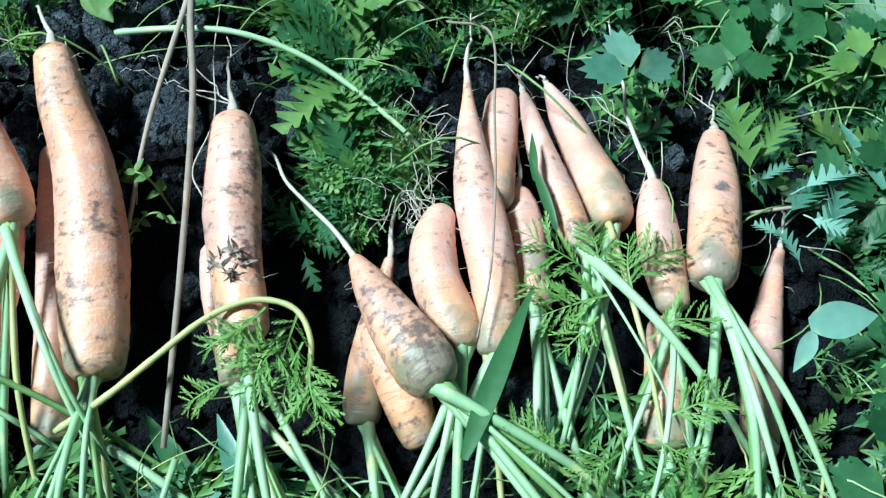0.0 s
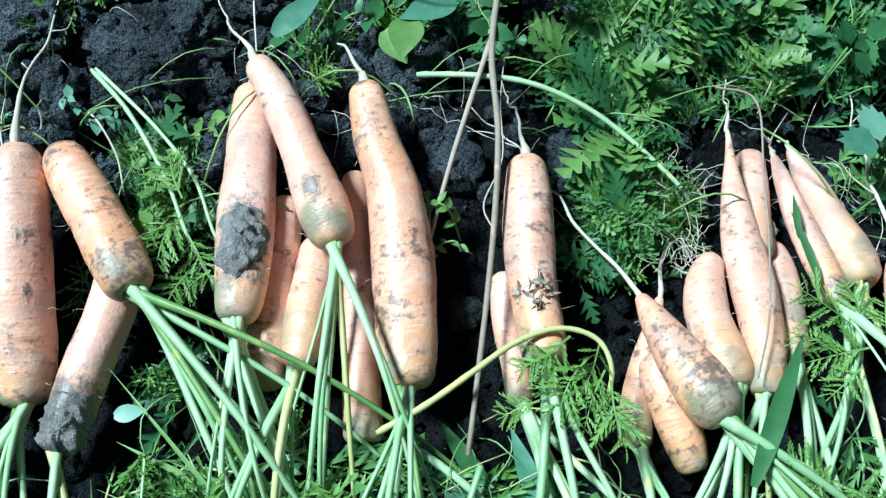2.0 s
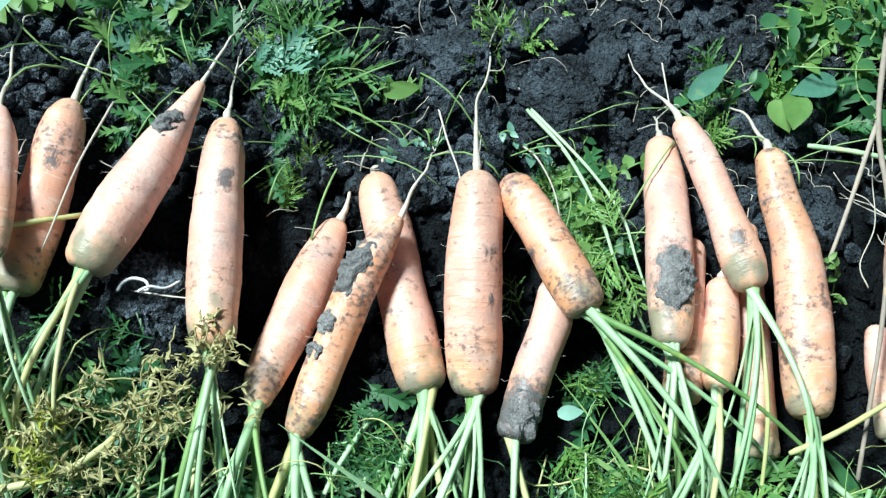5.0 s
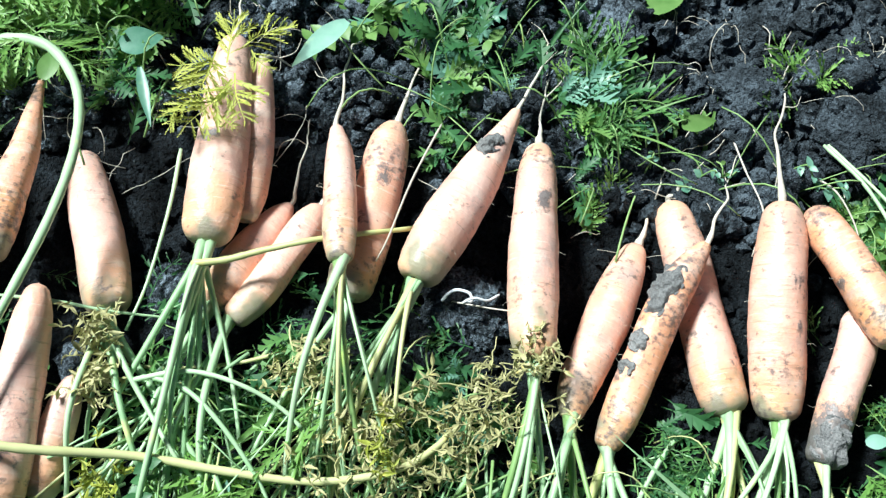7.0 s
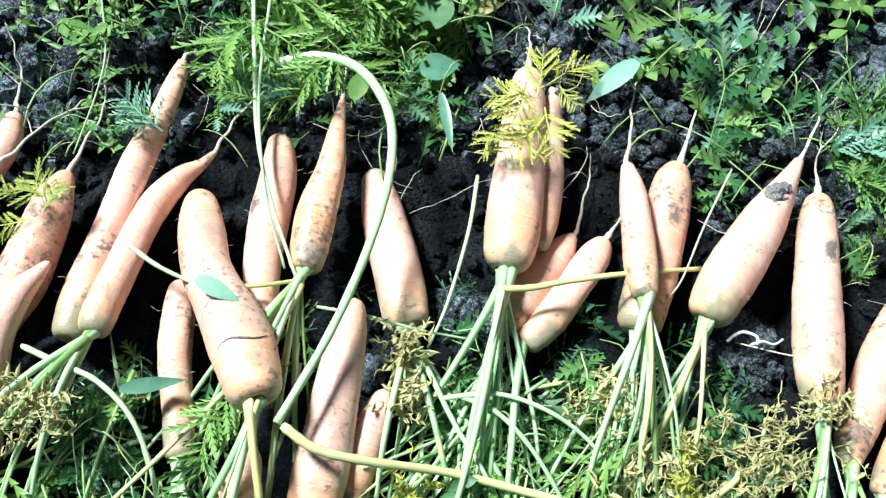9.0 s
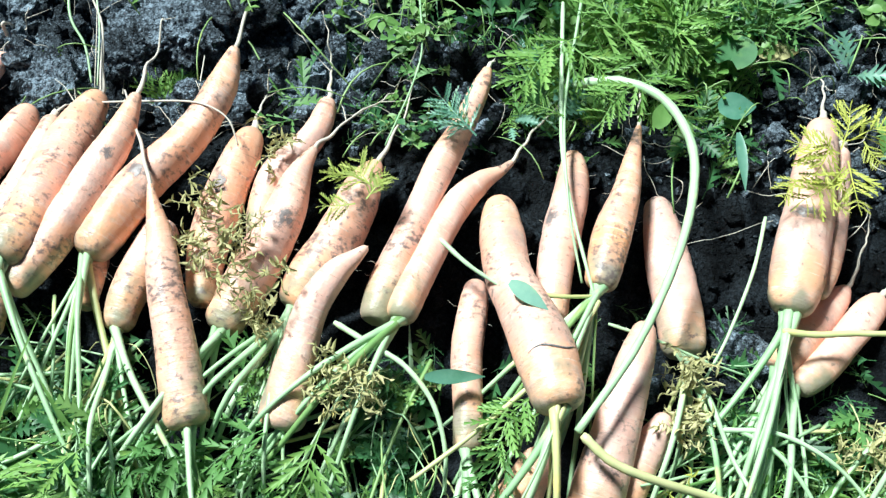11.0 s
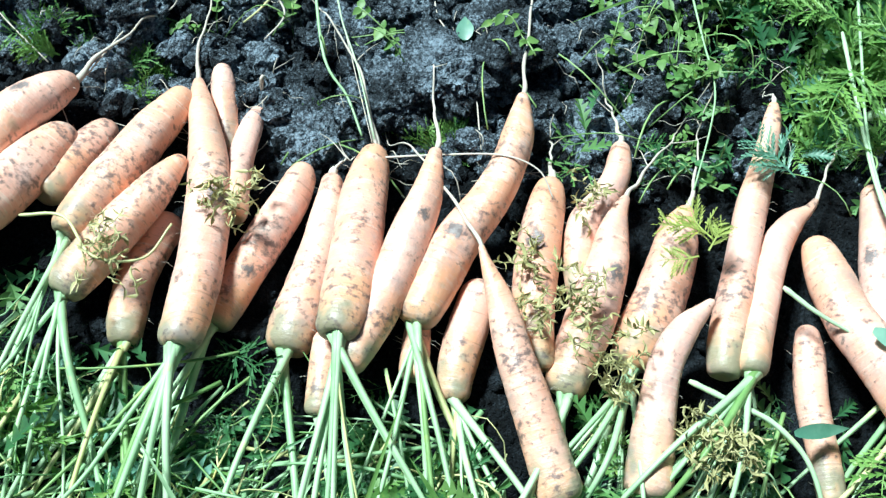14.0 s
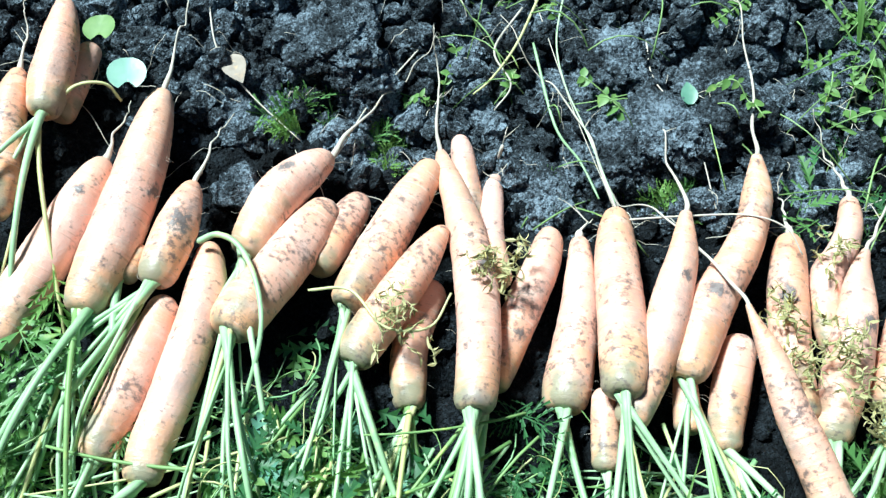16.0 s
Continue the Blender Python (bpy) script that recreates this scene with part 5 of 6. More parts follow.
loose_stem("root_thread", [(-1.438, -0.019, 0.004), (-1.391, -0.002, 0.025), (-1.344, 0.011, 0.047), (-1.312, 0.011, 0.052), (-1.291, -0.003, 0.046)], 0.0010, ROOT,
           "dry brown stem bent over carrots", "stem")
loose_stem("root_thread", [(-1.487, 0.188, -0.015), (-1.464, 0.142, -0.006), (-1.413, 0.107, -0.003), (-1.366, 0.031, 0.004)], 0.0009, ROOT,
           "pale root thread on soil clods", "root")
loose_stem("leaf_stalk", [(-1.584, 0.126, -0.006), (-1.530, 0.051, -0.007), (-1.494, 0.028, -0.011), (-1.464, -0.000, -0.011)], 0.0015, STALK,
           "thin green stem among clods", "stalk")
loose_stem("leaf_stalk", [(-1.147, 0.357, 0.044), (-1.113, 0.265, 0.044), (-1.078, 0.174, 0.046), (-1.031, 0.093, 0.052), (-0.991, 0.044, 0.043)], 0.0016, STALK,
           "thin green stalk lying over carrots", "stalk")
single_leaf("leaf", (-1.923, -0.085, 0.034), 118, 0.026, 0.023, WEED_BRIGHT, "heart", "green heart shaped leaf on soil")
single_leaf("leaf", (-1.874, -0.116, 0.033), 123, 0.030, 0.025, MINT, "heart", "pale heart shaped leaf on soil")
single_leaf("leaf", (-0.559, 0.464, 0.008), 72, 0.056, 0.031, WEED_BRIGHT, "oval", "pale green oval leaf on soil")
single_leaf("leaf", (-0.967, 0.254, 0.041), 37, 0.035, 0.025, WEED_BLUE, "oval", "round pale green leaf on soil")
single_leaf("leaf", (-0.800, 0.338, 0.045), -115, 0.063, 0.018, MINT, "oval", "long bluish green leaf on soil")
single_leaf("leaf", (-1.424, 0.113, 0.020), 119, 0.025, 0.015, WEED_BLUE, "oval", "small bluish leaf on soil")
single_leaf("leaf", (-0.177, 0.451, 0.030), -90, 0.036, 0.025, WEED_BRIGHT, "oval", "yellow green oval leaf on soil")
single_leaf("leaf", (-0.267, 0.413, 0.038), 57, 0.050, 0.017, WEED_BLUE, "oval", "bluish green oval leaf on weeds")
single_leaf("leaf", (-0.146, 0.473, 0.030), -145, 0.045, 0.022, WEED_BLUE, "oval", "bluish green oval leaf on weeds")
single_leaf("leaf", (-0.507, 0.362, 0.003), 33, 0.033, 0.015, WEED_BRIGHT, "oval", "yellow green oval leaf on soil")
single_leaf("leaf", (0.264, 0.243, 0.040), 13, 0.043, 0.021, MINT, "oval", "large pale mint coloured leaf")
single_leaf("leaf", (0.266, 0.238, 0.041), -117, 0.027, 0.011, MINT, "oval", "pale mint coloured leaf on weeds")
single_leaf("leaf", (-0.041, 0.121, 0.009), 117, 0.056, 0.013, WEED_BLUE, "oval", "broad bluish green blade")
single_leaf("leaf", (-0.072, 0.126, 0.001), 130, 0.061, 0.013, WEED, "oval", "dark bluish green blade")
single_leaf("grass", (0.073, 0.148, 0.055), 73, 0.111, 0.012, WEED, "blade", "long dark green grass blade")
single_leaf("grass", (0.105, 0.321, 0.037), 95, 0.036, 0.005, WEED, "blade", "dark green grass blade")
single_leaf("grass", (0.119, 0.289, 0.038), 110, 0.056, 0.006, WEED, "blade", "dark green grass blade")
single_leaf("grass", (0.325, 0.344, 0.019), 118, 0.054, 0.009, WEED_BLUE, "blade", "pale green grass blade")
single_leaf("leaf", (-0.960, 0.337, 0.026), 36, 0.037, 0.023, DRY, "oval", "pale dried leaf on soil")
single_leaf("leaf", (-1.825, -0.032, 0.009), -39, 0.032, 0.022, DRY_STEM, "oval", "brown withered leaf on soil")
single_leaf("leaf", (-0.313, 0.141, 0.001), 20, 0.020, 0.011, MINT, "oval", "small whitish leaf on carrot tops")
single_leaf("leaf", (-1.056, -0.091, 0.050), 34, 0.047, 0.011, WEED_BLUE, "oval", "long bluish leaf on carrot tops")
single_leaf("leaf", (-1.037, -0.001, 0.079), -4, 0.036, 0.013, MINT, "oval", "pale bluish leaf on a carrot")
single_leaf("leaf", (-0.942, 0.239, 0.044), -57, 0.054, 0.009, WEED_BLUE, "blade", "narrow bluish leaf beside a carrot")
single_leaf("leaf", (-0.978, 0.293, 0.046), 95, 0.035, 0.022, WEED, "heart", "green pointed leaf on the soil")
single_leaf("leaf", (-1.004, 0.198, 0.053), 92, 0.032, 0.016, WEED_BRIGHT, "oval", "yellow green leaf behind a stalk")
single_leaf("leaf", (-0.194, 0.444, 0.020), -48, 0.030, 0.019, WEED_BRIGHT, "oval", "yellow green oval leaf on soil")
dry_herb((-0.656, 0.038, 0.029), 0.009, 9, FROND_YELLOW, "small withered yellow leaves on stalks")
dry_herb((-0.655, 0.007, 0.029), 0.013, 12, FROND_YELLOW, "withered yellow leaves on carrot tops")
dry_herb((-0.836, -0.072, 0.015), 0.022, 20, FROND_YELLOW, "tangle of yellowed carrot leaves")
leaf_frond((0.236, 0.325, 0.038), 96, 0.071, WEED_BRIGHT, 2, "light green cut leaf beside a carrot")
leaf_frond((0.238, 0.344, 0.031), 59, 0.046, WEED_BRIGHT, 2, "light green cut leaf beside a carrot")
leaf_frond((0.264, 0.332, 0.024), 30, 0.050, MINT, 2, "pale mint cut leaf on weeds")
leaf_frond((0.270, 0.318, 0.026), -29, 0.026, MINT, 2, "pale mint cut leaf on weeds")
single_leaf("leaf", (0.227, 0.412, 0.042), 87, 0.036, 0.029, WEED, "lobed", "large dark green lobed weed leaf")
single_leaf("leaf", (0.295, 0.339, 0.015), 104, 0.040, 0.028, WEED, "lobed", "broad dark lobed weed leaf")
single_leaf("leaf", (0.164, 0.403, 0.035), 106, 0.040, 0.029, WEED_BLUE, "lobed", "broad bluish lobed weed leaf")
single_leaf("leaf", (0.321, 0.437, 0.018), 106, 0.032, 0.026, WEED_BRIGHT, "lobed", "light green lobed weed leaf")
single_leaf("leaf", (-0.167, 0.143, 0.003), 10, 0.029, 0.012, WEED, "oval", "green leaf among carrot tops")
leaf_frond((-0.855, 0.236, 0.076), -102, 0.050, FROND_YELLOW, 1, "yellow feathery carrot leaf lying on a carrot")
leaf_frond((-0.863, 0.244, 0.077), -163, 0.037, FROND_YELLOW, 1, "yellow feathery carrot leaf lying on a carrot")
leaf_frond((-0.864, 0.248, 0.077), 105, 0.039, FROND_YELLOW, 1, "yellow feathery carrot leaf lying on a carrot")
leaf_frond((-0.860, 0.261, 0.078), 52, 0.044, FROND_YELLOW, 1, "yellow feathery carrot leaf lying on a carrot")
leaf_frond((-0.855, 0.242, 0.076), -58, 0.045, FROND_YELLOW, 1, "yellow feathery carrot leaf lying on a carrot")
leaf_frond((-0.876, 0.254, 0.078), -86, 0.047, FROND_YELLOW, 1, "yellow feathery carrot leaf lying on a carrot")
leaf_frond((-0.851, 0.265, 0.078), -34, 0.023, FROND_YELLOW, 1, "yellow feathery carrot leaf lying on a carrot")
leaf_frond((-0.853, 0.205, 0.072), -29, 0.018, FROND_YELLOW, 1, "yellow feathery carrot leaf lying on a carrot")
leaf_frond((-0.878, 0.210, 0.073), -112, 0.027, FROND_YELLOW, 1, "yellow feathery carrot leaf lying on a carrot")
leaf_frond((-0.041, 0.223, 0.052), -118, 0.034, FROND_LIGHT, 1, "light green feathery carrot leaf")
leaf_frond((-0.023, 0.222, 0.052), -107, 0.034, FROND_LIGHT, 1, "light green feathery carrot leaf")
leaf_frond((-0.014, 0.199, 0.052), -80, 0.041, FROND_LIGHT, 1, "light green feathery carrot leaf")
leaf_frond((-0.018, 0.205, 0.052), -106, 0.036, FROND_LIGHT, 1, "light green feathery carrot leaf")
leaf_frond((-0.049, 0.212, 0.052), -148, 0.026, FROND_LIGHT, 1, "light green feathery carrot leaf")
leaf_frond((-0.029, 0.211, 0.052), -119, 0.039, FROND_LIGHT, 1, "light green feathery carrot leaf")
leaf_frond((-0.055, 0.180, 0.051), -156, 0.024, FROND_LIGHT, 1, "light green feathery carrot leaf")
leaf_frond((-0.016, 0.185, 0.052), -40, 0.023, FROND_LIGHT, 1, "light green feathery carrot leaf")
leaf_frond((0.138, 0.265, 0.039), 159, 0.040, FROND_LIGHT, 1, "bright green feathery carrot leaf")
leaf_frond((0.144, 0.269, 0.038), 105, 0.027, FROND_LIGHT, 1, "bright green feathery carrot leaf")
leaf_frond((0.161, 0.260, 0.038), 44, 0.038, FROND_LIGHT, 1, "bright green feathery carrot leaf")
leaf_frond((0.151, 0.252, 0.039), -164, 0.041, FROND_LIGHT, 1, "bright green feathery carrot leaf")
leaf_frond((0.164, 0.254, 0.038), 101, 0.033, FROND_LIGHT, 1, "bright green feathery carrot leaf")
leaf_frond((0.128, 0.243, 0.042), 152, 0.030, FROND_LIGHT, 1, "bright green feathery carrot leaf")
leaf_frond((0.173, 0.226, 0.041), 31, 0.035, FROND_LIGHT, 1, "bright green feathery carrot leaf")
leaf_frond((0.144, 0.237, 0.041), -131, 0.029, FROND_LIGHT, 1, "bright green feathery carrot leaf")
leaf_frond((0.127, 0.162, 0.044), -175, 0.036, FROND_LIGHT, 1, "bright green feathery carrot leaf")
leaf_frond((0.123, 0.171, 0.044), -130, 0.026, FROND_LIGHT, 1, "bright green feathery carrot leaf")
leaf_frond((0.182, 0.182, 0.043), 26, 0.034, FROND_LIGHT, 1, "bright green feathery carrot leaf")
leaf_frond((0.175, 0.169, 0.044), -30, 0.028, FROND_LIGHT, 1, "bright green feathery carrot leaf")
leaf_frond((0.121, 0.158, 0.044), 147, 0.030, FROND_LIGHT, 1, "bright green feathery carrot leaf")
leaf_frond((0.157, 0.161, 0.044), -145, 0.029, FROND_LIGHT, 1, "bright green feathery carrot leaf")
leaf_frond((0.242, 0.350, 0.020), 57, 0.046, WEED_BLUE, 2, "bluish cut leaf of a weed")
leaf_frond((0.242, 0.358, 0.019), 112, 0.043, WEED_BLUE, 2, "bluish cut leaf of a weed")
leaf_frond((0.241, 0.338, 0.021), 33, 0.028, WEED_BLUE, 2, "bluish cut leaf of a weed")
leaf_frond((0.267, 0.280, 0.028), 112, 0.029, WEED_BLUE, 2, "bluish cut leaf of a weed")
leaf_frond((0.273, 0.305, 0.023), 44, 0.042, WEED_BLUE, 2, "bluish cut leaf of a weed")
leaf_frond((0.262, 0.300, 0.025), 147, 0.024, WEED_BLUE, 2, "bluish cut leaf of a weed")
leaf_frond((0.278, 0.290, 0.026), 65, 0.054, WEED_BLUE, 2, "bluish cut leaf of a weed")
leaf_frond((0.259, 0.315, 0.023), 52, 0.038, WEED_BLUE, 2, "bluish cut leaf of a weed")
leaf_frond((-0.298, 0.272, 0.026), -102, 0.040, FROND_LIGHT, 1, "feathery carrot leaf beside stalks")
leaf_frond((-0.292, 0.260, 0.025), -58, 0.034, FROND_LIGHT, 1, "feathery carrot leaf beside stalks")
leaf_frond((-0.310, 0.249, 0.022), 129, 0.033, FROND_LIGHT, 1, "feathery carrot leaf beside stalks")
leaf_frond((-0.285, 0.237, 0.022), -105, 0.030, FROND_LIGHT, 1, "feathery carrot leaf beside stalks")
leaf_frond((-0.301, 0.284, 0.027), 124, 0.033, FROND_LIGHT, 1, "feathery carrot leaf beside stalks")
leaf_frond((-0.272, 0.239, 0.023), -132, 0.024, FROND_LIGHT, 1, "feathery carrot leaf beside stalks")
leaf_frond((-0.953, -0.020, 0.041), -119, 0.045, FROND_LIGHT, 1, "light green feathery carrot leaf")
leaf_frond((-0.977, -0.055, 0.044), -101, 0.056, FROND_LIGHT, 1, "light green feathery carrot leaf")
leaf_frond((-0.967, -0.064, 0.043), -114, 0.032, FROND_LIGHT, 1, "light green feathery carrot leaf")
leaf_frond((-1.127, 0.106, 0.058), 160, 0.045, WEED_BLUE, 1, "bluish feathery leaf lying across a carrot")
leaf_frond((-1.134, 0.111, 0.058), -175, 0.035, WEED_BLUE, 1, "bluish feathery leaf lying across a carrot")
leaf_frond((-1.049, 0.245, 0.050), -14, 0.072, FROND_LIGHT, 1, "light green feathery carrot leaf")
leaf_frond((-1.027, 0.242, 0.050), -112, 0.064, FROND_LIGHT, 1, "light green feathery carrot leaf")
leaf_frond((-1.174, 0.015, 0.071), -169, 0.035, FROND_OLIVE, 1, "yellowing feathery carrot leaf on a carrot")
leaf_frond((-1.168, 0.013, 0.071), 146, 0.034, FROND_OLIVE, 1, "yellowing feathery carrot leaf on a carrot")
leaf_frond((-1.168, 0.002, 0.072), 85, 0.027, FROND_OLIVE, 1, "yellowing feathery carrot leaf on a carrot")
leaf_frond((-1.173, -0.006, 0.072), -142, 0.027, FROND_OLIVE, 1, "yellowing feathery carrot leaf on a carrot")
leaf_frond((-1.179, 0.024, 0.070), -4, 0.019, FROND_OLIVE, 1, "yellowing feathery carrot leaf on a carrot")
leaf_frond((-1.134, 0.282, 0.049), -161, 0.052, FROND_LIGHT, 1, "bright green feathery carrot leaf behind the row")
leaf_frond((-1.119, 0.271, 0.049), 7, 0.083, FROND_LIGHT, 1, "bright green feathery carrot leaf behind the row")
leaf_frond((-1.103, 0.247, 0.049), -103, 0.077, FROND_LIGHT, 1, "bright green feathery carrot leaf behind the row")
leaf_frond((-1.103, 0.234, 0.049), -15, 0.061, FROND_LIGHT, 1, "bright green feathery carrot leaf behind the row")
leaf_frond((-1.104, 0.343, 0.049), -2, 0.066, FROND_LIGHT, 1, "bright green feathery carrot leaf behind the row")
leaf_frond((-1.058, 0.295, 0.050), -17, 0.062, FROND_LIGHT, 1, "bright green feathery carrot leaf behind the row")
leaf_frond((-1.161, 0.279, 0.050), 157, 0.052, FROND_LIGHT, 1, "bright green feathery carrot leaf behind the row")
leaf_frond((-1.065, 0.270, 0.050), 156, 0.057, FROND_LIGHT, 1, "bright green feathery carrot leaf behind the row")
leaf_frond((-1.035, 0.275, 0.050), 74, 0.069, FROND_LIGHT, 1, "bright green feathery carrot leaf behind the row")
leaf_frond((-1.135, 0.118, 0.049), -163, 0.028, FROND_LIGHT, 1, "bright green feathery carrot leaf behind the row")
leaf_frond((-1.076, 0.168, 0.049), -178, 0.031, FROND_LIGHT, 1, "bright green feathery carrot leaf behind the row")
dry_herb((-1.238, -0.085, 0.068), 0.029, 24, DRY, "tangle of dry yellowish herb on carrots")
dry_herb((-1.201, -0.098, 0.066), 0.024, 20, DRY, "tangle of dry yellowish herb on carrots")
dry_herb((-1.184, -0.119, 0.053), 0.017, 16, DRY, "tangle of dry yellowish herb on carrots")
dry_herb((-1.287, -0.058, 0.049), 0.027, 14, DRY, "tangle of dry yellowish herb on carrots")
dry_herb((-1.262, -0.093, 0.052), 0.020, 16, DRY, "tangle of dry yellowish herb on carrots")
dry_herb((-1.112, -0.123, 0.046), 0.025, 40, DRY, "tangle of pale dry herb beside a carrot")
dry_herb((-1.270, 0.012, 0.042), 0.021, 12, DRY, "dry herb wound round a carrot")
dry_herb((-1.523, -0.132, 0.043), 0.020, 12, DRY, "dry herb caught on a carrot")
dry_herb((-1.567, -0.214, 0.048), 0.030, 22, DRY, "dry brown herb on a carrot")
dry_herb((-1.516, -0.122, 0.036), 0.023, 14, DRY, "dry brown herb caught between carrots")
dry_herb((-0.570, 0.117, 0.027), 0.018, 40, DRY, "dried leaf stubs on a carrot crown")
dry_herb((-0.593, 0.085, 0.009), 0.040, 22, DRY, "tangle of dry yellowing carrot tops")
dry_herb((-0.614, 0.061, 0.011), 0.039, 22, DRY, "tangle of dry yellowing carrot tops")
dry_herb((-0.613, 0.033, 0.010), 0.037, 22, DRY, "tangle of dry yellowing carrot tops")
dry_herb((-0.582, 0.063, 0.007), 0.031, 22, DRY, "tangle of dry yellowing carrot tops")
dry_herb((-0.667, 0.037, 0.015), 0.031, 22, DRY, "tangle of dry yellowing carrot tops")
dry_herb((-0.676, 0.006, 0.016), 0.038, 22, DRY, "tangle of dry yellowing carrot tops")
dry_herb((-0.635, 0.002, 0.012), 0.038, 22, DRY, "tangle of dry yellowing carrot tops")
dry_herb((-0.730, 0.053, 0.018), 0.029, 22, DRY, "tangle of dry yellowing carrot tops")
dry_herb((-0.882, 0.029, 0.029), 0.017, 36, DRY, "dry herb on a carrot crown")
dry_herb((-0.863, -0.005, 0.025), 0.019, 40, DRY, "dry withered carrot tops")
dry_herb((-1.102, -0.126, 0.056), 0.023, 40, DRY, "dry yellowing herb beside stalks")
dry_herb((-0.067, 0.247, 0.048), 0.010, 14, DRY_STEM, "dry brown tendril on a carrot")
dry_herb((0.037, 0.304, 0.021), 0.019, 40, ROOT, "tangle of fine pale roots")
dry_herb((0.029, 0.350, 0.020), 0.019, 24, ROOT, "tangle of fine pale roots in weeds")
soil_clod(-0.453, 0.416, 0.028, "dark clod of crumbly garden soil")
soil_clod(-0.348, 0.431, 0.028, "dark clod of crumbly garden soil")
soil_clod(-0.473, 0.322, 0.022, "dark clod of crumbly garden soil")
soil_clod(-0.365, 0.393, 0.024, "dark clod of crumbly garden soil")
soil_clod(-0.356, 0.419, 0.022, "dark clod of crumbly garden soil")
soil_clod(-1.396, 0.124, 0.018, "dark clod of crumbly garden soil")
soil_clod(-1.457, 0.062, 0.036, "dark clod of crumbly garden soil")
soil_clod(-1.534, 0.113, 0.030, "dark clod of crumbly garden soil")
soil_clod(-1.515, 0.133, 0.022, "dark clod of crumbly garden soil")
soil_clod(-1.521, -0.007, 0.031, "dark clod of crumbly garden soil")
soil_clod(-1.408, 0.180, 0.020, "dark clod of crumbly garden soil")
soil_clod(-1.345, 0.112, 0.017, "dark clod of crumbly garden soil")
soil_clod(-1.374, 0.133, 0.020, "dark clod of crumbly garden soil")
soil_clod(-1.425, 0.091, 0.035, "dark clod of crumbly garden soil")
soil_clod(-1.501, 0.146, 0.034, "dark clod of crumbly garden soil")
soil_clod(-1.516, -0.004, 0.029, "dark clod of crumbly garden soil")
soil_clod(-1.422, 0.164, 0.023, "dark clod of crumbly garden soil")
soil_clod(-1.803, 0.025, 0.031, "dark clod of crumbly garden soil")
soil_clod(-1.743, 0.026, 0.033, "dark clod of crumbly garden soil")
soil_clod(-1.790, -0.082, 0.022, "dark clod of crumbly garden soil")
soil_clod(-1.841, -0.056, 0.017, "dark clod of crumbly garden soil")
soil_clod(-1.755, -0.143, 0.017, "dark clod of crumbly garden soil")
soil_clod(-1.706, 0.012, 0.028, "dark clod of crumbly garden soil")
soil_clod(-0.041, 0.376, 0.021, "dark clod of crumbly garden soil")
soil_clod(-0.129, 0.353, 0.016, "dark clod of crumbly garden soil")
soil_clod(-0.181, 0.398, 0.014, "dark clod of crumbly garden soil")
soil_clod(0.101, 0.200, 0.013, "dark clod of crumbly garden soil")
soil_clod(-0.105, 0.250, 0.011, "dark clod of crumbly garden soil")
soil_clod(-0.633, 0.153, 0.027, "dark clod of crumbly garden soil")
soil_clod(-0.584, 0.445, 0.027, "dark clod of crumbly garden soil")
soil_clod(-0.850, 0.083, 0.024, "dark clod of crumbly garden soil")
soil_clod(-0.364, 0.396, 0.029, "dark clod of crumbly garden soil")
soil_clod(-0.335, 0.427, 0.021, "dark clod of crumbly garden soil")
soil_clod(-0.904, 0.013, 0.015, "dark clod of crumbly garden soil")

clod_rng = random.Random(41)
for x0, x1, v0, v1, count in ((-1.98, -1.30, 0.03, 0.30, 64), (-0.62, -0.10, 0.05, 0.22, 30), (-0.95, -0.68, 0.05, 0.25, 10)):
    for _ in range(count):
        x = clod_rng.uniform(x0, x1)
        y, size = row_y(x, TIP_LINE) + clod_rng.uniform(v0, v1), clod_rng.uniform(0.007, 0.017)
        if clear_of_carrots(x, y)[0] > size * 1.3:
            soil_clod(x, y, size, "small grey clod of crumbly garden soil")


# ---------------------------------------------------------------- weeds
weed_rng = random.Random(77)
CUT_MESHES = {m.name: [mesh_of("leaf", *cut_leaf_geometry(weed_rng, 0.075, 5, weed_rng.uniform(0.7, 1.1)), m) for _ in range(4)] for m in (WEED, WEED_BRIGHT, WEED_BLUE)}
LOBED_MESHES = {m.name: [mesh_of("leaf", *lobed_leaf_geometry(weed_rng, 0.032), m) for _ in range(4)] for m in (WEED, WEED_BRIGHT, WEED_BLUE)}
OVAL_MESHES = {m.name: [mesh_of("leaf", *oval_leaf_geometry(weed_rng, 0.018, r), m) for r in (0.5, 0.62, 0.75)] for m in (WEED, WEED_BRIGHT, WEED_BLUE, MINT)}
FINE_MESHES = {m.name: [mesh_of("frond", *frond_geometry(weed_rng, 0.06, 6, 0.8, 3), m) for _ in range(4)] for m in (FROND, FROND_LIGHT)}


def weed_empty(name, x, y, label):
    thing = tagged(new(name), label, "weed")
    thing.empty_display_size = 0.01
    thing.location = (x, y, ground_z(x, y))
    return thing


def cut_weed(x, y, size, mat, away, spread):
    rng = weed_rng
    size *= 0.85
    t = weed_empty("cut_leaf_weed", x, y, "low green weed with deeply cut leaves")
    for i in range(rng.randint(4, 7)):
        m = pose(0, 0, rng.uniform(0.004, 0.02), rng.uniform(-25, 25), -rng.uniform(12, 48), away + rng.uniform(-0.5, 0.5) * spread)
        place_part("leaf", rng.choice(CUT_MESHES[mat.name]), t, m @ Matrix.Scale(size * rng.uniform(0.7, 1.15), 4))


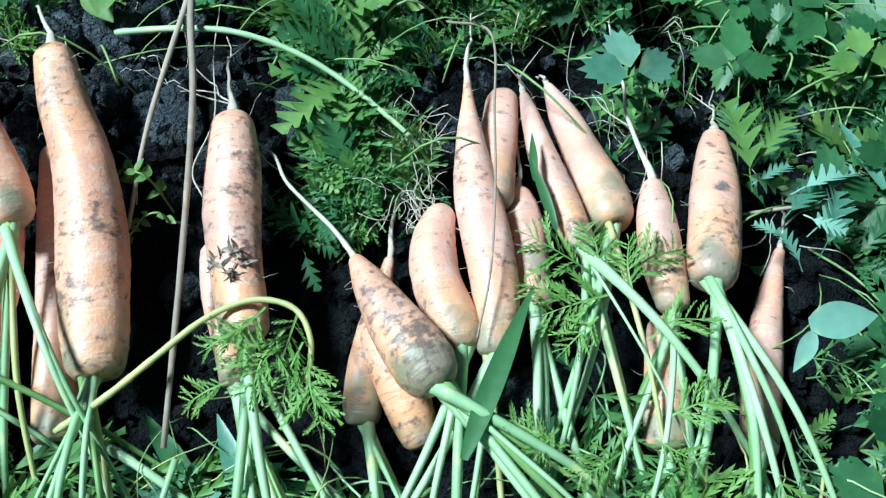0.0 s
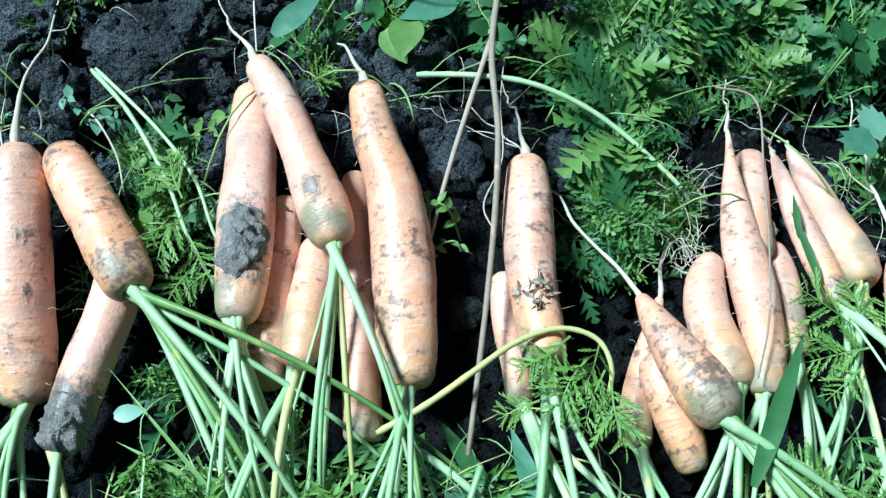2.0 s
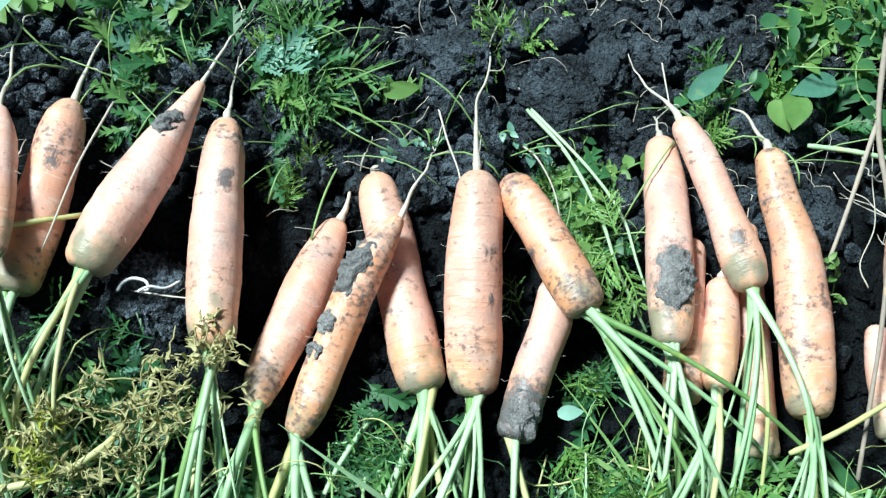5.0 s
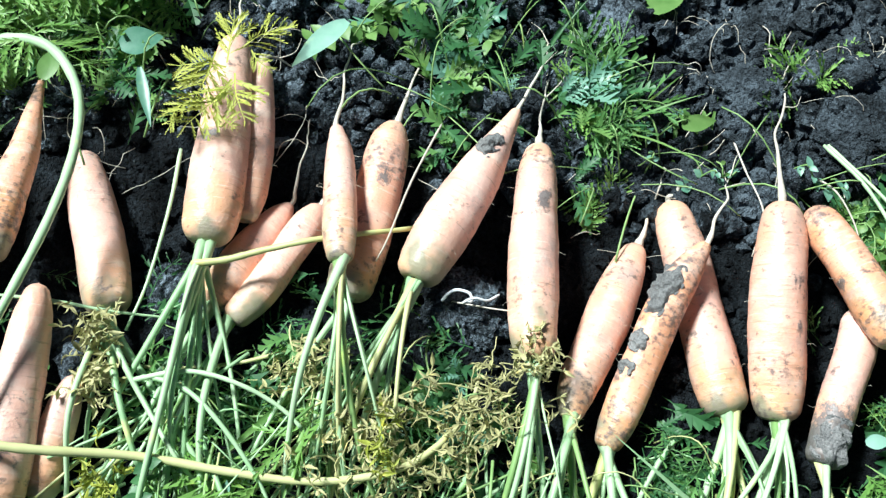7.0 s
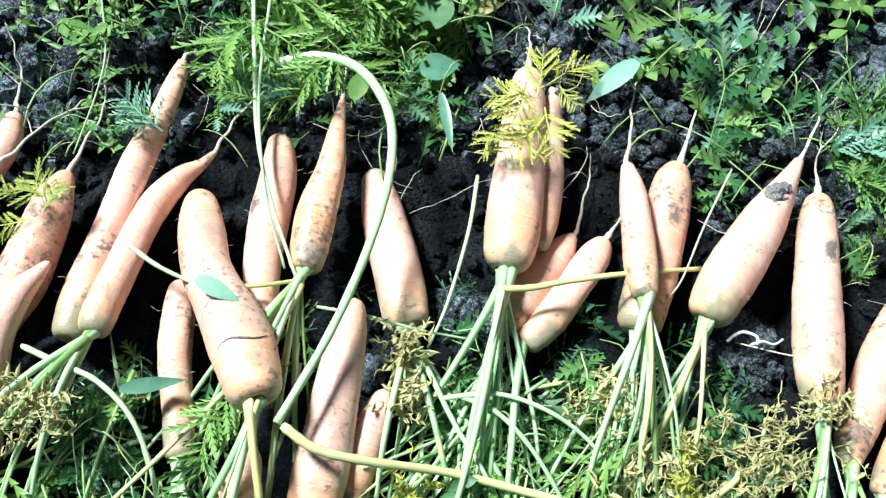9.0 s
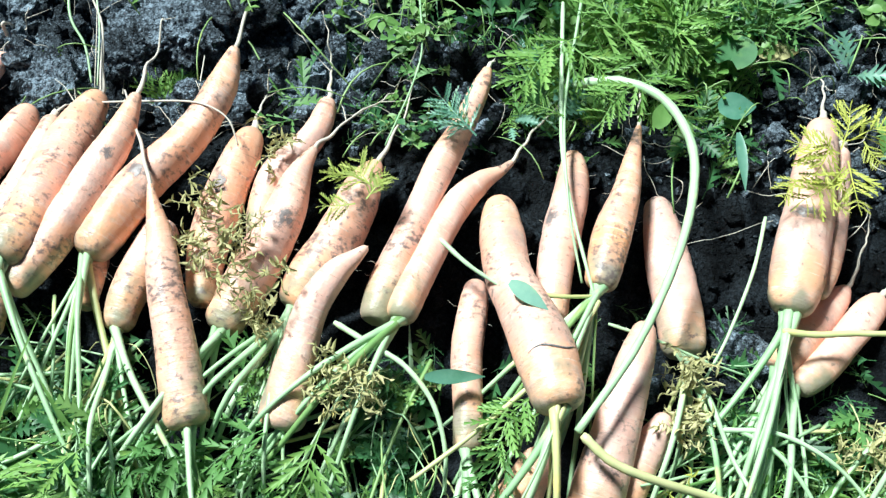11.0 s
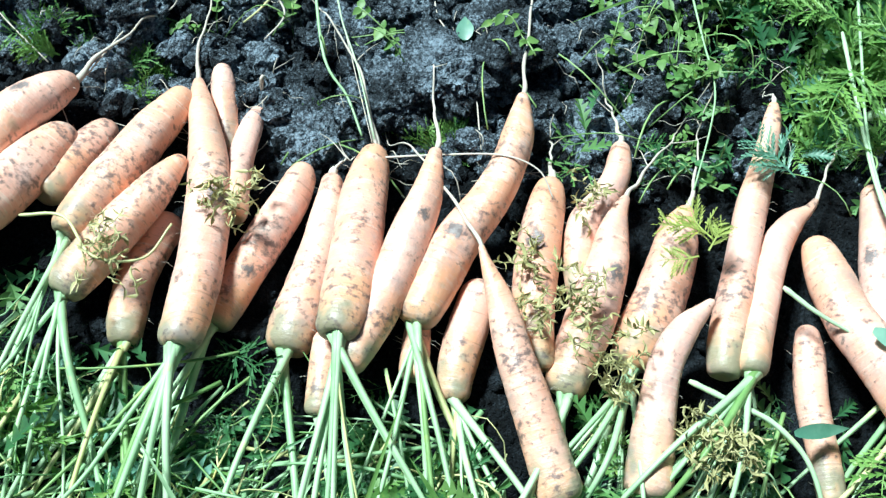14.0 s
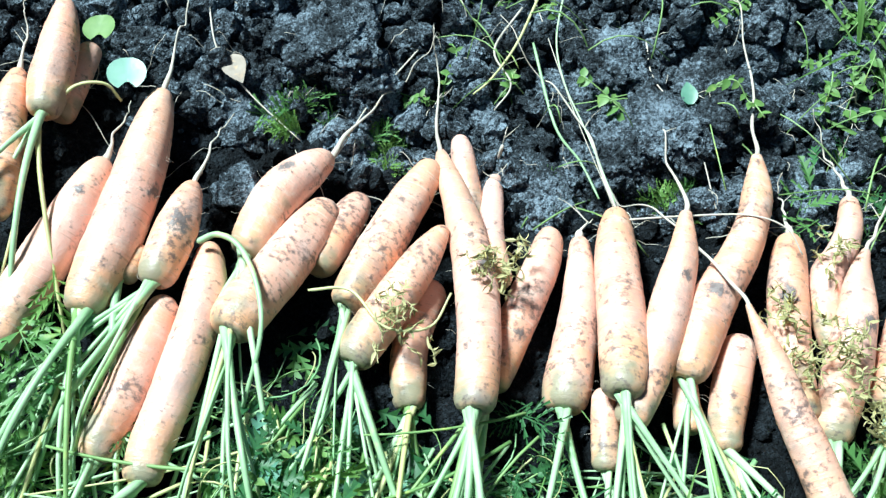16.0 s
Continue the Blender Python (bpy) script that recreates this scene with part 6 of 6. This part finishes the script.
def lobed_weed(x, y, size, mat, away, spread):
    rng = weed_rng
    t = weed_empty("broad_leaf_weed", x, y, "green weed with toothed three part leaves")
    for i in range(rng.randint(3, 5)):
        a, reach, h = radians(away + rng.uniform(-0.5, 0.5) * spread), rng.uniform(0.01, 0.045), rng.uniform(0.02, 0.06)
        top = Vector((math.cos(a) * reach, math.sin(a) * reach, h))
        st = place_part("stalk", mesh_of("stalk", *tube(smooth_path([(0, 0, 0), top * 0.5 + Vector((0, 0, 0.008)), top], 4), 0.0009, 5), STALK_GREEN), t)
        place_part("leaf", rng.choice(LOBED_MESHES[mat.name]), st, pose(*top, rng.uniform(-28, 28), rng.uniform(-28, 28), rng.uniform(0, 360)) @ Matrix.Scale(size * rng.uniform(0.6, 1.2), 4))


def oval_weed(x, y, size, mat, away, spread):
    rng = weed_rng
    t = weed_empty("creeping_weed", x, y, "creeping weed with small oval leaves")
    for _ in range(rng.choice((1, 1, 2))):
        h, p = radians(away + rng.uniform(-0.5, 0.5) * spread), Vector((0, 0, 0.004))
        knots = [p]
        for k in range(5):
            h += rng.uniform(-0.6, 0.6)
            p = p + Vector((math.cos(h), math.sin(h), 0)) * rng.uniform(0.012, 0.026) * size
            p.z = rng.uniform(0.012, 0.04)
            knots.append(p)
        path = smooth_path(knots, 3)
        st = place_part("stem", mesh_of("stem", *tube(path, 0.0008, 4), STALK_GREEN), t)
        for i in range(2, len(path), 2):
            for s in (-1, 1):
                if rng.random() < 0.85:
                    place_part("leaf", rng.choice(OVAL_MESHES[mat.name]), st,
                               pose(*path[i], rng.uniform(-30, 30), -rng.uniform(-15, 35), math.degrees(h) + s * rng.uniform(50, 100)) @ Matrix.Scale(size * rng.uniform(0.55, 1.15), 4))


def fine_weed(x, y, size, mat, away, spread):
    rng = weed_rng
    t = weed_empty("feathery_seedling", x, y, "feathery green seedling growing in soil")
    for i in range(rng.randint(3, 6)):
        place_part("frond", rng.choice(FINE_MESHES[mat.name]), t, pose(0, 0, 0.004, rng.uniform(-40, 40), -rng.uniform(15, 60), away + rng.uniform(-0.5, 0.5) * spread) @ Matrix.Scale(size * rng.uniform(0.6, 1.2), 4))


def grass_tuft(x, y, size, mat, away, spread):
    rng = weed_rng
    t = weed_empty("grass_tuft", x, y, "small tuft of narrow grass blades")
    for i in range(rng.randint(3, 6)):
        ln = rng.uniform(0.05, 0.12) * size
        place_part("blade", mesh_of("blade", *blade(ln, rng.uniform(0.002, 0.005), 0.4, 0.35, 0, 7), mat), t, pose(0, 0, 0.003, rng.uniform(-20, 20), -rng.uniform(10, 55), away + rng.uniform(-0.5, 0.5) * spread))


def sow(kind, mats, x0, x1, line, v0, v1, count, s0=0.7, s1=1.2):
    """Plants count weeds between x0 and x1, from v0 to v1 beyond a line of the row."""
    rng = weed_rng
    for _ in range(count):
        for _ in range(10):
            x = rng.uniform(x0, x1)
            y = row_y(x, line) + rng.uniform(v0, v1)
            gap, away = clear_of_carrots(x, y)
            if gap > 0.012:
                spread = 360 if gap > 0.10 else 110 + 1700 * gap
                kind(x, y, rng.uniform(s0, s1) * min(1.0, 0.42 + 8 * gap), rng.choice(mats), away, spread)
                break


# behind the row, from the broad-leaved thicket to the bare clods
sow(lobed_weed, (WEED,), 0.10, 0.50, TIP_LINE, 0.0, 0.22, 20, 0.9, 1.5)
sow(lobed_weed, (WEED,), 0.26, 0.50, TIP_LINE, -0.25, 0.05, 14, 0.8, 1.3)
sow(cut_weed, (WEED, WEED_BRIGHT), 0.26, 0.50, TIP_LINE, -0.25, 0.15, 18, 0.7, 1.0)
sow(cut_weed, (WEED, WEED_BRIGHT, WEED), -0.06, 0.14, TIP_LINE, -0.08, 0.20, 60, 0.7, 1.1)
sow(cut_weed, (WEED, WEED_BRIGHT), -0.18, 0.10, TIP_LINE, 0.08, 0.24, 22, 0.6, 1.0)
sow(fine_weed, (FROND, FROND_LIGHT), -0.06, 0.13, TIP_LINE, -0.08, 0.16, 26)
sow(oval_weed, (WEED_BRIGHT, WEED), 0.1, 0.45, TIP_LINE, -0.05, 0.2, 16)
sow(cut_weed, (WEED, WEED_BRIGHT), -0.06, 0.03, TIP_LINE, -0.15, -0.02, 14, 0.6, 0.9)
sow(oval_weed, (WEED_BRIGHT,), -0.13, -0.09, TIP_LINE, -0.10, -0.06, 2, 0.6, 0.8)
sow(oval_weed, (WEED_BRIGHT, WEED), -0.36, -0.27, TIP_LINE, -0.09, 0.03, 12)
sow(fine_weed, (FROND, FROND_LIGHT), -0.37, -0.27, TIP_LINE, -0.16, 0.01, 12, 0.6, 0.9)
sow(fine_weed, (FROND, FROND_LIGHT), -0.26, -0.18, TIP_LINE, 0.05, 0.14, 9, 0.7, 1.0)
sow(oval_weed, (WEED_BRIGHT, WEED), -0.26, -0.10, TIP_LINE, 0.06, 0.20, 9)
sow(oval_weed, (WEED_BRIGHT, WEED_BLUE), -0.54, -0.40, TIP_LINE, -0.01, 0.05, 7, 0.6, 1.0)
sow(grass_tuft, (WEED_BRIGHT,), -0.52, -0.42, TIP_LINE, 0.0, 0.05, 2)
sow(fine_weed, (FROND_LIGHT,), -0.46, -0.38, TIP_LINE, 0.10, 0.16, 3, 0.7, 1.0)
sow(cut_weed, (WEED, WEED_BLUE, WEED_BRIGHT), -0.74, -0.56, TIP_LINE, -0.02, 0.12, 16, 0.55, 0.95)
sow(fine_weed, (FROND, FROND_LIGHT), -0.62, -0.54, TIP_LINE, -0.07, 0.08, 9)
sow(grass_tuft, (WEED_BRIGHT, WEED), -0.70, -0.56, TIP_LINE, -0.02, 0.10, 4)
sow(oval_weed, (WEED_BRIGHT, WEED), -0.90, -0.58, TIP_LINE, 0.08, 0.24, 9)
sow(cut_weed, (WEED_BLUE, WEED_BRIGHT), -0.88, -0.78, TIP_LINE, 0.07, 0.18, 6, 0.6, 0.9)
sow(cut_weed, (WEED, WEED_BLUE, WEED_BRIGHT), -1.16, -0.94, TIP_LINE, -0.06, 0.16, 22, 0.5, 0.9)
sow(fine_weed, (FROND, FROND_LIGHT, FROND_LIGHT), -1.18, -0.94, TIP_LINE, -0.04, 0.18, 32, 0.7, 1.2)
sow(oval_weed, (WEED_BRIGHT, WEED), -1.20, -0.90, TIP_LINE, 0.02, 0.30, 20, 0.5, 0.9)
sow(fine_weed, (FROND_LIGHT, FROND), -1.22, -0.98, TIP_LINE, 0.12, 0.36, 34, 0.8, 1.3)
sow(oval_weed, (WEED_BRIGHT, WEED_BRIGHT, WEED), -1.32, -1.15, TIP_LINE, -0.05, 0.28, 36, 0.45, 0.9)
sow(grass_tuft, (WEED_BRIGHT,), -1.30, -1.00, TIP_LINE, 0.0, 0.25, 12)
sow(fine_weed, (FROND, FROND_LIGHT), -1.75, -1.36, TIP_LINE, -0.05, 0.03, 18, 0.5, 0.9)
sow(fine_weed, (FROND, FROND_LIGHT), -1.66, -1.58, TIP_LINE, -0.12, 0.01, 6, 0.5, 0.9)
sow(oval_weed, (WEED_BRIGHT,), -1.75, -1.40, TIP_LINE, 0.02, 0.26, 6, 0.5, 0.8)
# in front, among the cut carrot tops
for x0, x1, share in ((-2.0, -1.15, 0.42), (-1.15, -0.40, 0.34), (-0.40, 0.38, 0.36)):
    sow(cut_weed, (WEED, WEED_BRIGHT, WEED_BLUE), x0, x1, CROWN_LINE, -0.22, -0.01, round((56 if x0 > -1.5 else 26) * share), 0.4, 0.75)
    sow(fine_weed, (FROND, FROND_LIGHT, FROND_LIGHT) if x0 > -1.5 else (FROND,), x0, x1, CROWN_LINE, -0.25, -0.02, round((64 if x0 > -1.5 else 30) * share), 0.4, 0.75)
sow(cut_weed, (WEED, WEED, WEED_BRIGHT), -2.05, -1.30, CROWN_LINE, -0.22, 0.02, 20, 0.5, 0.9)
sow(oval_weed, (WEED, WEED_BRIGHT), -2.05, -1.30, CROWN_LINE, -0.18, 0.0, 14, 0.6, 1.0)
sow(fine_weed, (FROND_LIGHT,), -0.30, -0.16, CROWN_LINE, -0.10, 0.02, 14, 0.7, 1.1)
sow(cut_weed, (WEED, WEED_BRIGHT, WEED), -1.34, -0.90, CROWN_LINE, -0.16, 0.07, 44, 0.5, 0.85)
sow(cut_weed, (WEED, WEED_BLUE), -1.75, -1.34, CROWN_LINE, -0.10, 0.03, 16, 0.5, 0.8)
sow(cut_weed, (WEED, WEED, WEED_BLUE), -0.62, -0.34, CROWN_LINE, -0.15, 0.01, 18, 0.5, 0.85)
sow(grass_tuft, (WEED_BRIGHT, STALK_GREEN), -0.36, -0.15, CROWN_LINE, -0.17, -0.02, 30, 0.9, 1.5)
sow(oval_weed, (WEED, WEED_BRIGHT), -2.0, 0.4, CROWN_LINE, -0.2, -0.02, 12, 0.6, 1.0)
sow(grass_tuft, (WEED_BRIGHT, WEED, STALK), -2.0, 0.4, CROWN_LINE, -0.22, -0.01, 48, 0.8, 1.6)


# ---------------------------------------------------------------- crumbs of soil and low undergrowth
def scatter(name, templates, places, mat, label, category, smooth=True):
    """Many copies of small templates as one mesh."""
    tv = [np.array([tuple(v) for v in g[0]]) for g in templates]
    all_v, all_f, base = [], [], 0
    for k, m in places:
        a = np.array(m)
        v = tv[k] @ a[:3, :3].T + a[:3, 3]
        all_v.append(v)
        all_f += [tuple(i + base for i in f) for f in templates[k][1]]
        base += len(v)
    me = bpy.data.meshes.new(name)
    me.from_pydata(np.concatenate(all_v).tolist(), [], all_f)
    me.materials.append(mat)
    if smooth:
        me.polygons.foreach_set("use_smooth", [True] * len(me.polygons))
    me.update()
    return tagged(new(name, me), label, category, kind="stuff")


crumb_rng = random.Random(9)
CRUMBS = [rough_ball(crumb_rng, 2, 0.6) for _ in range(8)] + [rough_ball(crumb_rng, 1, 0.5) for _ in range(5)] + [rough_ball(crumb_rng, 0, 0.4) for _ in range(4)]
# strewn over the whole bed, with more on the bare soil behind the row
STREWN = [(-2.2, 0.5, -0.28, 0.45, 17000, 1.0), (-2.05, -1.25, -0.02, 0.32, 7500, 1.6), (-0.66, -0.12, -0.02, 0.24, 5200, 1.4), (-0.98, -0.66, 0.0, 0.28, 2400, 1.2)]
crumb_x, crumb_v, crumb_g = [], [], []
for x0, x1, v0, v1, count, grow in STREWN:
    for _ in range(count):
        crumb_x.append(crumb_rng.uniform(x0, x1))
        crumb_v.append(crumb_rng.uniform(v0, v1))
        crumb_g.append(grow)
crumb_x, crumb_v = np.array(crumb_x), np.array(crumb_v)
crumb_y = np.interp(crumb_x, [k[0] for k in TIP_LINE], [k[1] for k in TIP_LINE]) + crumb_v
# crumbs in the row get the darker colour, painting in the shade between carrots
shade_crumbs, dried = [], []
for x, y, v, grow, z in zip(crumb_x.tolist(), crumb_y.tolist(), crumb_v.tolist(), crumb_g, soil_height(crumb_x, crumb_y).tolist()):
    s = grow * 0.0012 / max(0.13, crumb_rng.random()) ** 0.9
    m = pose(x, y, z + s * 0.30, crumb_rng.uniform(0, 360), crumb_rng.uniform(0, 360), crumb_rng.uniform(0, 360)) @ Matrix.Diagonal((s, s * crumb_rng.uniform(0.7, 1), s * crumb_rng.uniform(0.6, 0.95), 1))
    pick = crumb_rng.randrange(8) if s > 0.0062 else 8 + crumb_rng.randrange(5) if s > 0.0021 else 13 + crumb_rng.randrange(4)
    (shade_crumbs if v < crumb_rng.uniform(-0.06, 0.01) else dried).append((pick, m))
scatter("soil_crumbs", CRUMBS, shade_crumbs, SOIL, "loose soil crumbs, coloured dark for the shade between carrots", "soil", False)
scatter("soil_crumbs", CRUMBS, dried, CLOD, "loose crumbs of dry grey soil", "soil", False)

low_rng = random.Random(15)
LOW = [cut_leaf_geometry(low_rng, 0.05, 4, 0.8) for _ in range(4)] + [frond_geometry(low_rng, 0.05, 4, 0.7, 3) for _ in range(3)]
ZONES = [(-0.05, 0.15, TIP_LINE, -0.10, 0.22, 240), (0.10, 0.50, TIP_LINE, 0.0, 0.25, 100), (-0.06, 0.55, TIP_LINE, -0.06, 0.30, 160), (0.24, 0.55, TIP_LINE, -0.30, 0.0, 80), (-0.38, -0.26, TIP_LINE, -0.18, 0.02, 60), (-0.75, -0.56, TIP_LINE, -0.04, 0.10, 50),
         (-1.30, -0.93, TIP_LINE, -0.06, 0.35, 260), (-2.1, -1.15, CROWN_LINE, -0.30, 0.02, 80), (-1.15, -0.40, CROWN_LINE, -0.30, 0.0, 150), (-0.56, -0.38, CROWN_LINE, -0.20, 0.04, 90), (-1.55, -0.95, CROWN_LINE, -0.14, 0.08, 260), (-0.95, -0.60, CROWN_LINE, -0.10, 0.06, 110), (-2.0, -1.5, CROWN_LINE, -0.12, 0.06, 120), (-0.40, 0.4, CROWN_LINE, -0.30, 0.02, 260)]
for mat in (WEED, FROND, WEED):
    spots = []
    for x0, x1, line, v0, v1, count in ZONES:
        for _ in range(count * 2 // 5):
            x = low_rng.uniform(x0, x1)
            y = row_y(x, line) + low_rng.uniform(v0, v1)
            s = low_rng.uniform(0.45, 0.9)
            gap, away = clear_of_carrots(x, y)
            if gap < 0.004:
                continue
            heading = low_rng.uniform(0, 360) if gap > 0.045 else away + low_rng.uniform(-75, 75)
            spots.append((low_rng.randrange(7), pose(x, y, ground_z(x, y) + low_rng.uniform(0.002, 0.022), low_rng.uniform(-35, 35), low_rng.uniform(-28, 10), heading) @ Matrix.Scale(s, 4)))
    scatter("undergrowth", LOW, spots, mat, "low matted green leaves on the soil", "undergrowth", False)

# matted cut stalks in front of the row, and fine root threads on the soil behind it
mat_rng = random.Random(31)
for stalk_mat, count, thin in ((STALK, 560, 1.15), (STALK_GREEN, 400, 0.9), (STALK_YELLOW, 250, 1.0)):
    bits = []
    while len(bits) < count:
        x = mat_rng.uniform(*((-1.15, -0.40), (-2.1, -1.2), (-2.1, -1.2), (-2.1, 0.42))[len(bits) % 4])
        y = row_y(x, CROWN_LINE) + mat_rng.uniform(-0.26, 0.0)
        gap, _ = clear_of_carrots(x, y)
        if gap < 0.006:
            continue
        h = radians(mat_rng.gauss(-97 if x > -1.2 else -116, 28))
        ln = mat_rng.uniform(0.07, 0.19) * (1.0 if x > -1.2 else 1.4)
        z = ground_z(x, y) + mat_rng.uniform(0.006, 0.036)
        turn = mat_rng.uniform(-0.6, 0.6)
        path, p = [], Vector((x, y, z))
        for i in range(7):
            path.append(p.copy())
            h += turn / 6
            p = p + Vector((math.cos(h), math.sin(h), mat_rng.uniform(-0.10, 0.10))) * (ln / 6)
            p.z = max(ground_z(p.x, p.y) + 0.003, p.z)
        r = mat_rng.uniform(0.0007, 0.0021) * thin
        bits.append(tube(path, [r * (1 - 0.06 * i) for i in range(7)], 5))
    tagged(new("matted_stalks", mesh_of("matted_stalks", *join(bits), stalk_mat)), "matted cut carrot stalks on the soil", "carrot tops", kind="stuff")

bits = []
for x0, x1, v0, v1, count in ((-0.10, 0.45, -0.06, 0.25, 130), (-0.40, -0.15, -0.10, 0.10, 60), (-0.62, -0.40, -0.01, 0.05, 22), (-0.75, -0.56, -0.02, 0.14, 40), (-1.34, -0.88, -0.03, 0.35, 150), (-1.75, -1.30, 0.0, 0.28, 40)):
    for _ in range(count):
        x = mat_rng.uniform(x0, x1)
        y = row_y(x, TIP_LINE) + mat_rng.uniform(v0, v1)
        if clear_of_carrots(x, y)[0] < 0.008:
            continue
        h, z, ln = mat_rng.uniform(0, 6.28), ground_z(x, y), mat_rng.uniform(0.03, 0.11)
        top, turn, path = mat_rng.uniform(0.015, 0.06), mat_rng.uniform(-1.0, 1.0), []
        p = Vector((x, y, z))
        for i in range(7):
            path.append(Vector((p.x, p.y, z + 0.004 + top * math.sin(math.pi * 0.7 * i / 6))))
            h += turn / 6
            p = p + Vector((math.cos(h), math.sin(h), 0)) * (ln / 6)
        bits.append(tube(path, [mat_rng.uniform(0.0005, 0.0010)] * 7, 4))
tagged(new("wispy_stems", mesh_of("wispy_stems", *join(bits), STALK_GREEN)), "thin wispy green weed stems", "weeds", kind="stuff")

bits = []
for _ in range(520):
    x = mat_rng.uniform(-2.1, 0.45)
    y = row_y(x, TIP_LINE) + mat_rng.uniform(-0.06, 0.34)
    h, p, path = mat_rng.uniform(0, 6.28), Vector((x, y, 0)), []
    step, bend, turn = mat_rng.uniform(0.002, 0.007), 0.0, mat_rng.uniform(-0.12, 0.12)
    for i in range(14):
        path.append(Vector((p.x, p.y, ground_z(p.x, p.y) + 0.007 + 0.012 * math.sin(i * 0.24))))
        bend = 0.8 * bend + mat_rng.uniform(-0.10, 0.10)
        h += bend + turn
        p = p + Vector((math.cos(h), math.sin(h), 0)) * step
    bits.append(tube(path, mat_rng.uniform(0.00022, 0.0005), 4))
tagged(new("fine_roots", mesh_of("fine_roots", *join(bits), ROOT)), "fine pale root threads lying on soil", "roots", kind="stuff")

# thin tangled stems and withered threads among the cut tops
for thread_mat, count, label in ((STALK, 360, "thin curling pale green stems"), (STALK_YELLOW, 330, "thin curling yellowed stems"), (STALK_GREEN, 330, "thin curling green stems")):
    bits = []
    while len(bits) < count:
        x = mat_rng.uniform(-2.1, 0.42)
        y = row_y(x, CROWN_LINE) + mat_rng.uniform(-0.24, 0.03)
        if clear_of_carrots(x, y)[0] < 0.006:
            continue
        h, p, path = mat_rng.uniform(0, 6.28), Vector((x, y, 0)), []
        step, bend, turn, lift = mat_rng.uniform(0.004, 0.011), 0.0, mat_rng.uniform(-0.2, 0.2), mat_rng.uniform(0.01, 0.035)
        for i in range(11):
            path.append(Vector((p.x, p.y, ground_z(p.x, p.y) + 0.008 + lift * math.sin(i * 0.3))))
            bend = 0.8 * bend + mat_rng.uniform(-0.12, 0.12)
            h += bend + turn
            p = p + Vector((math.cos(h), math.sin(h), 0)) * step
        if min(clear_of_carrots(q.x, q.y)[0] for q in path[::5]) > 0.0:
            bits.append(tube(path, mat_rng.uniform(0.0004, 0.0009), 4))
    tagged(new("curling_stems", mesh_of("curling_stems", *join(bits), thread_mat)), label, "carrot tops", kind="stuff")
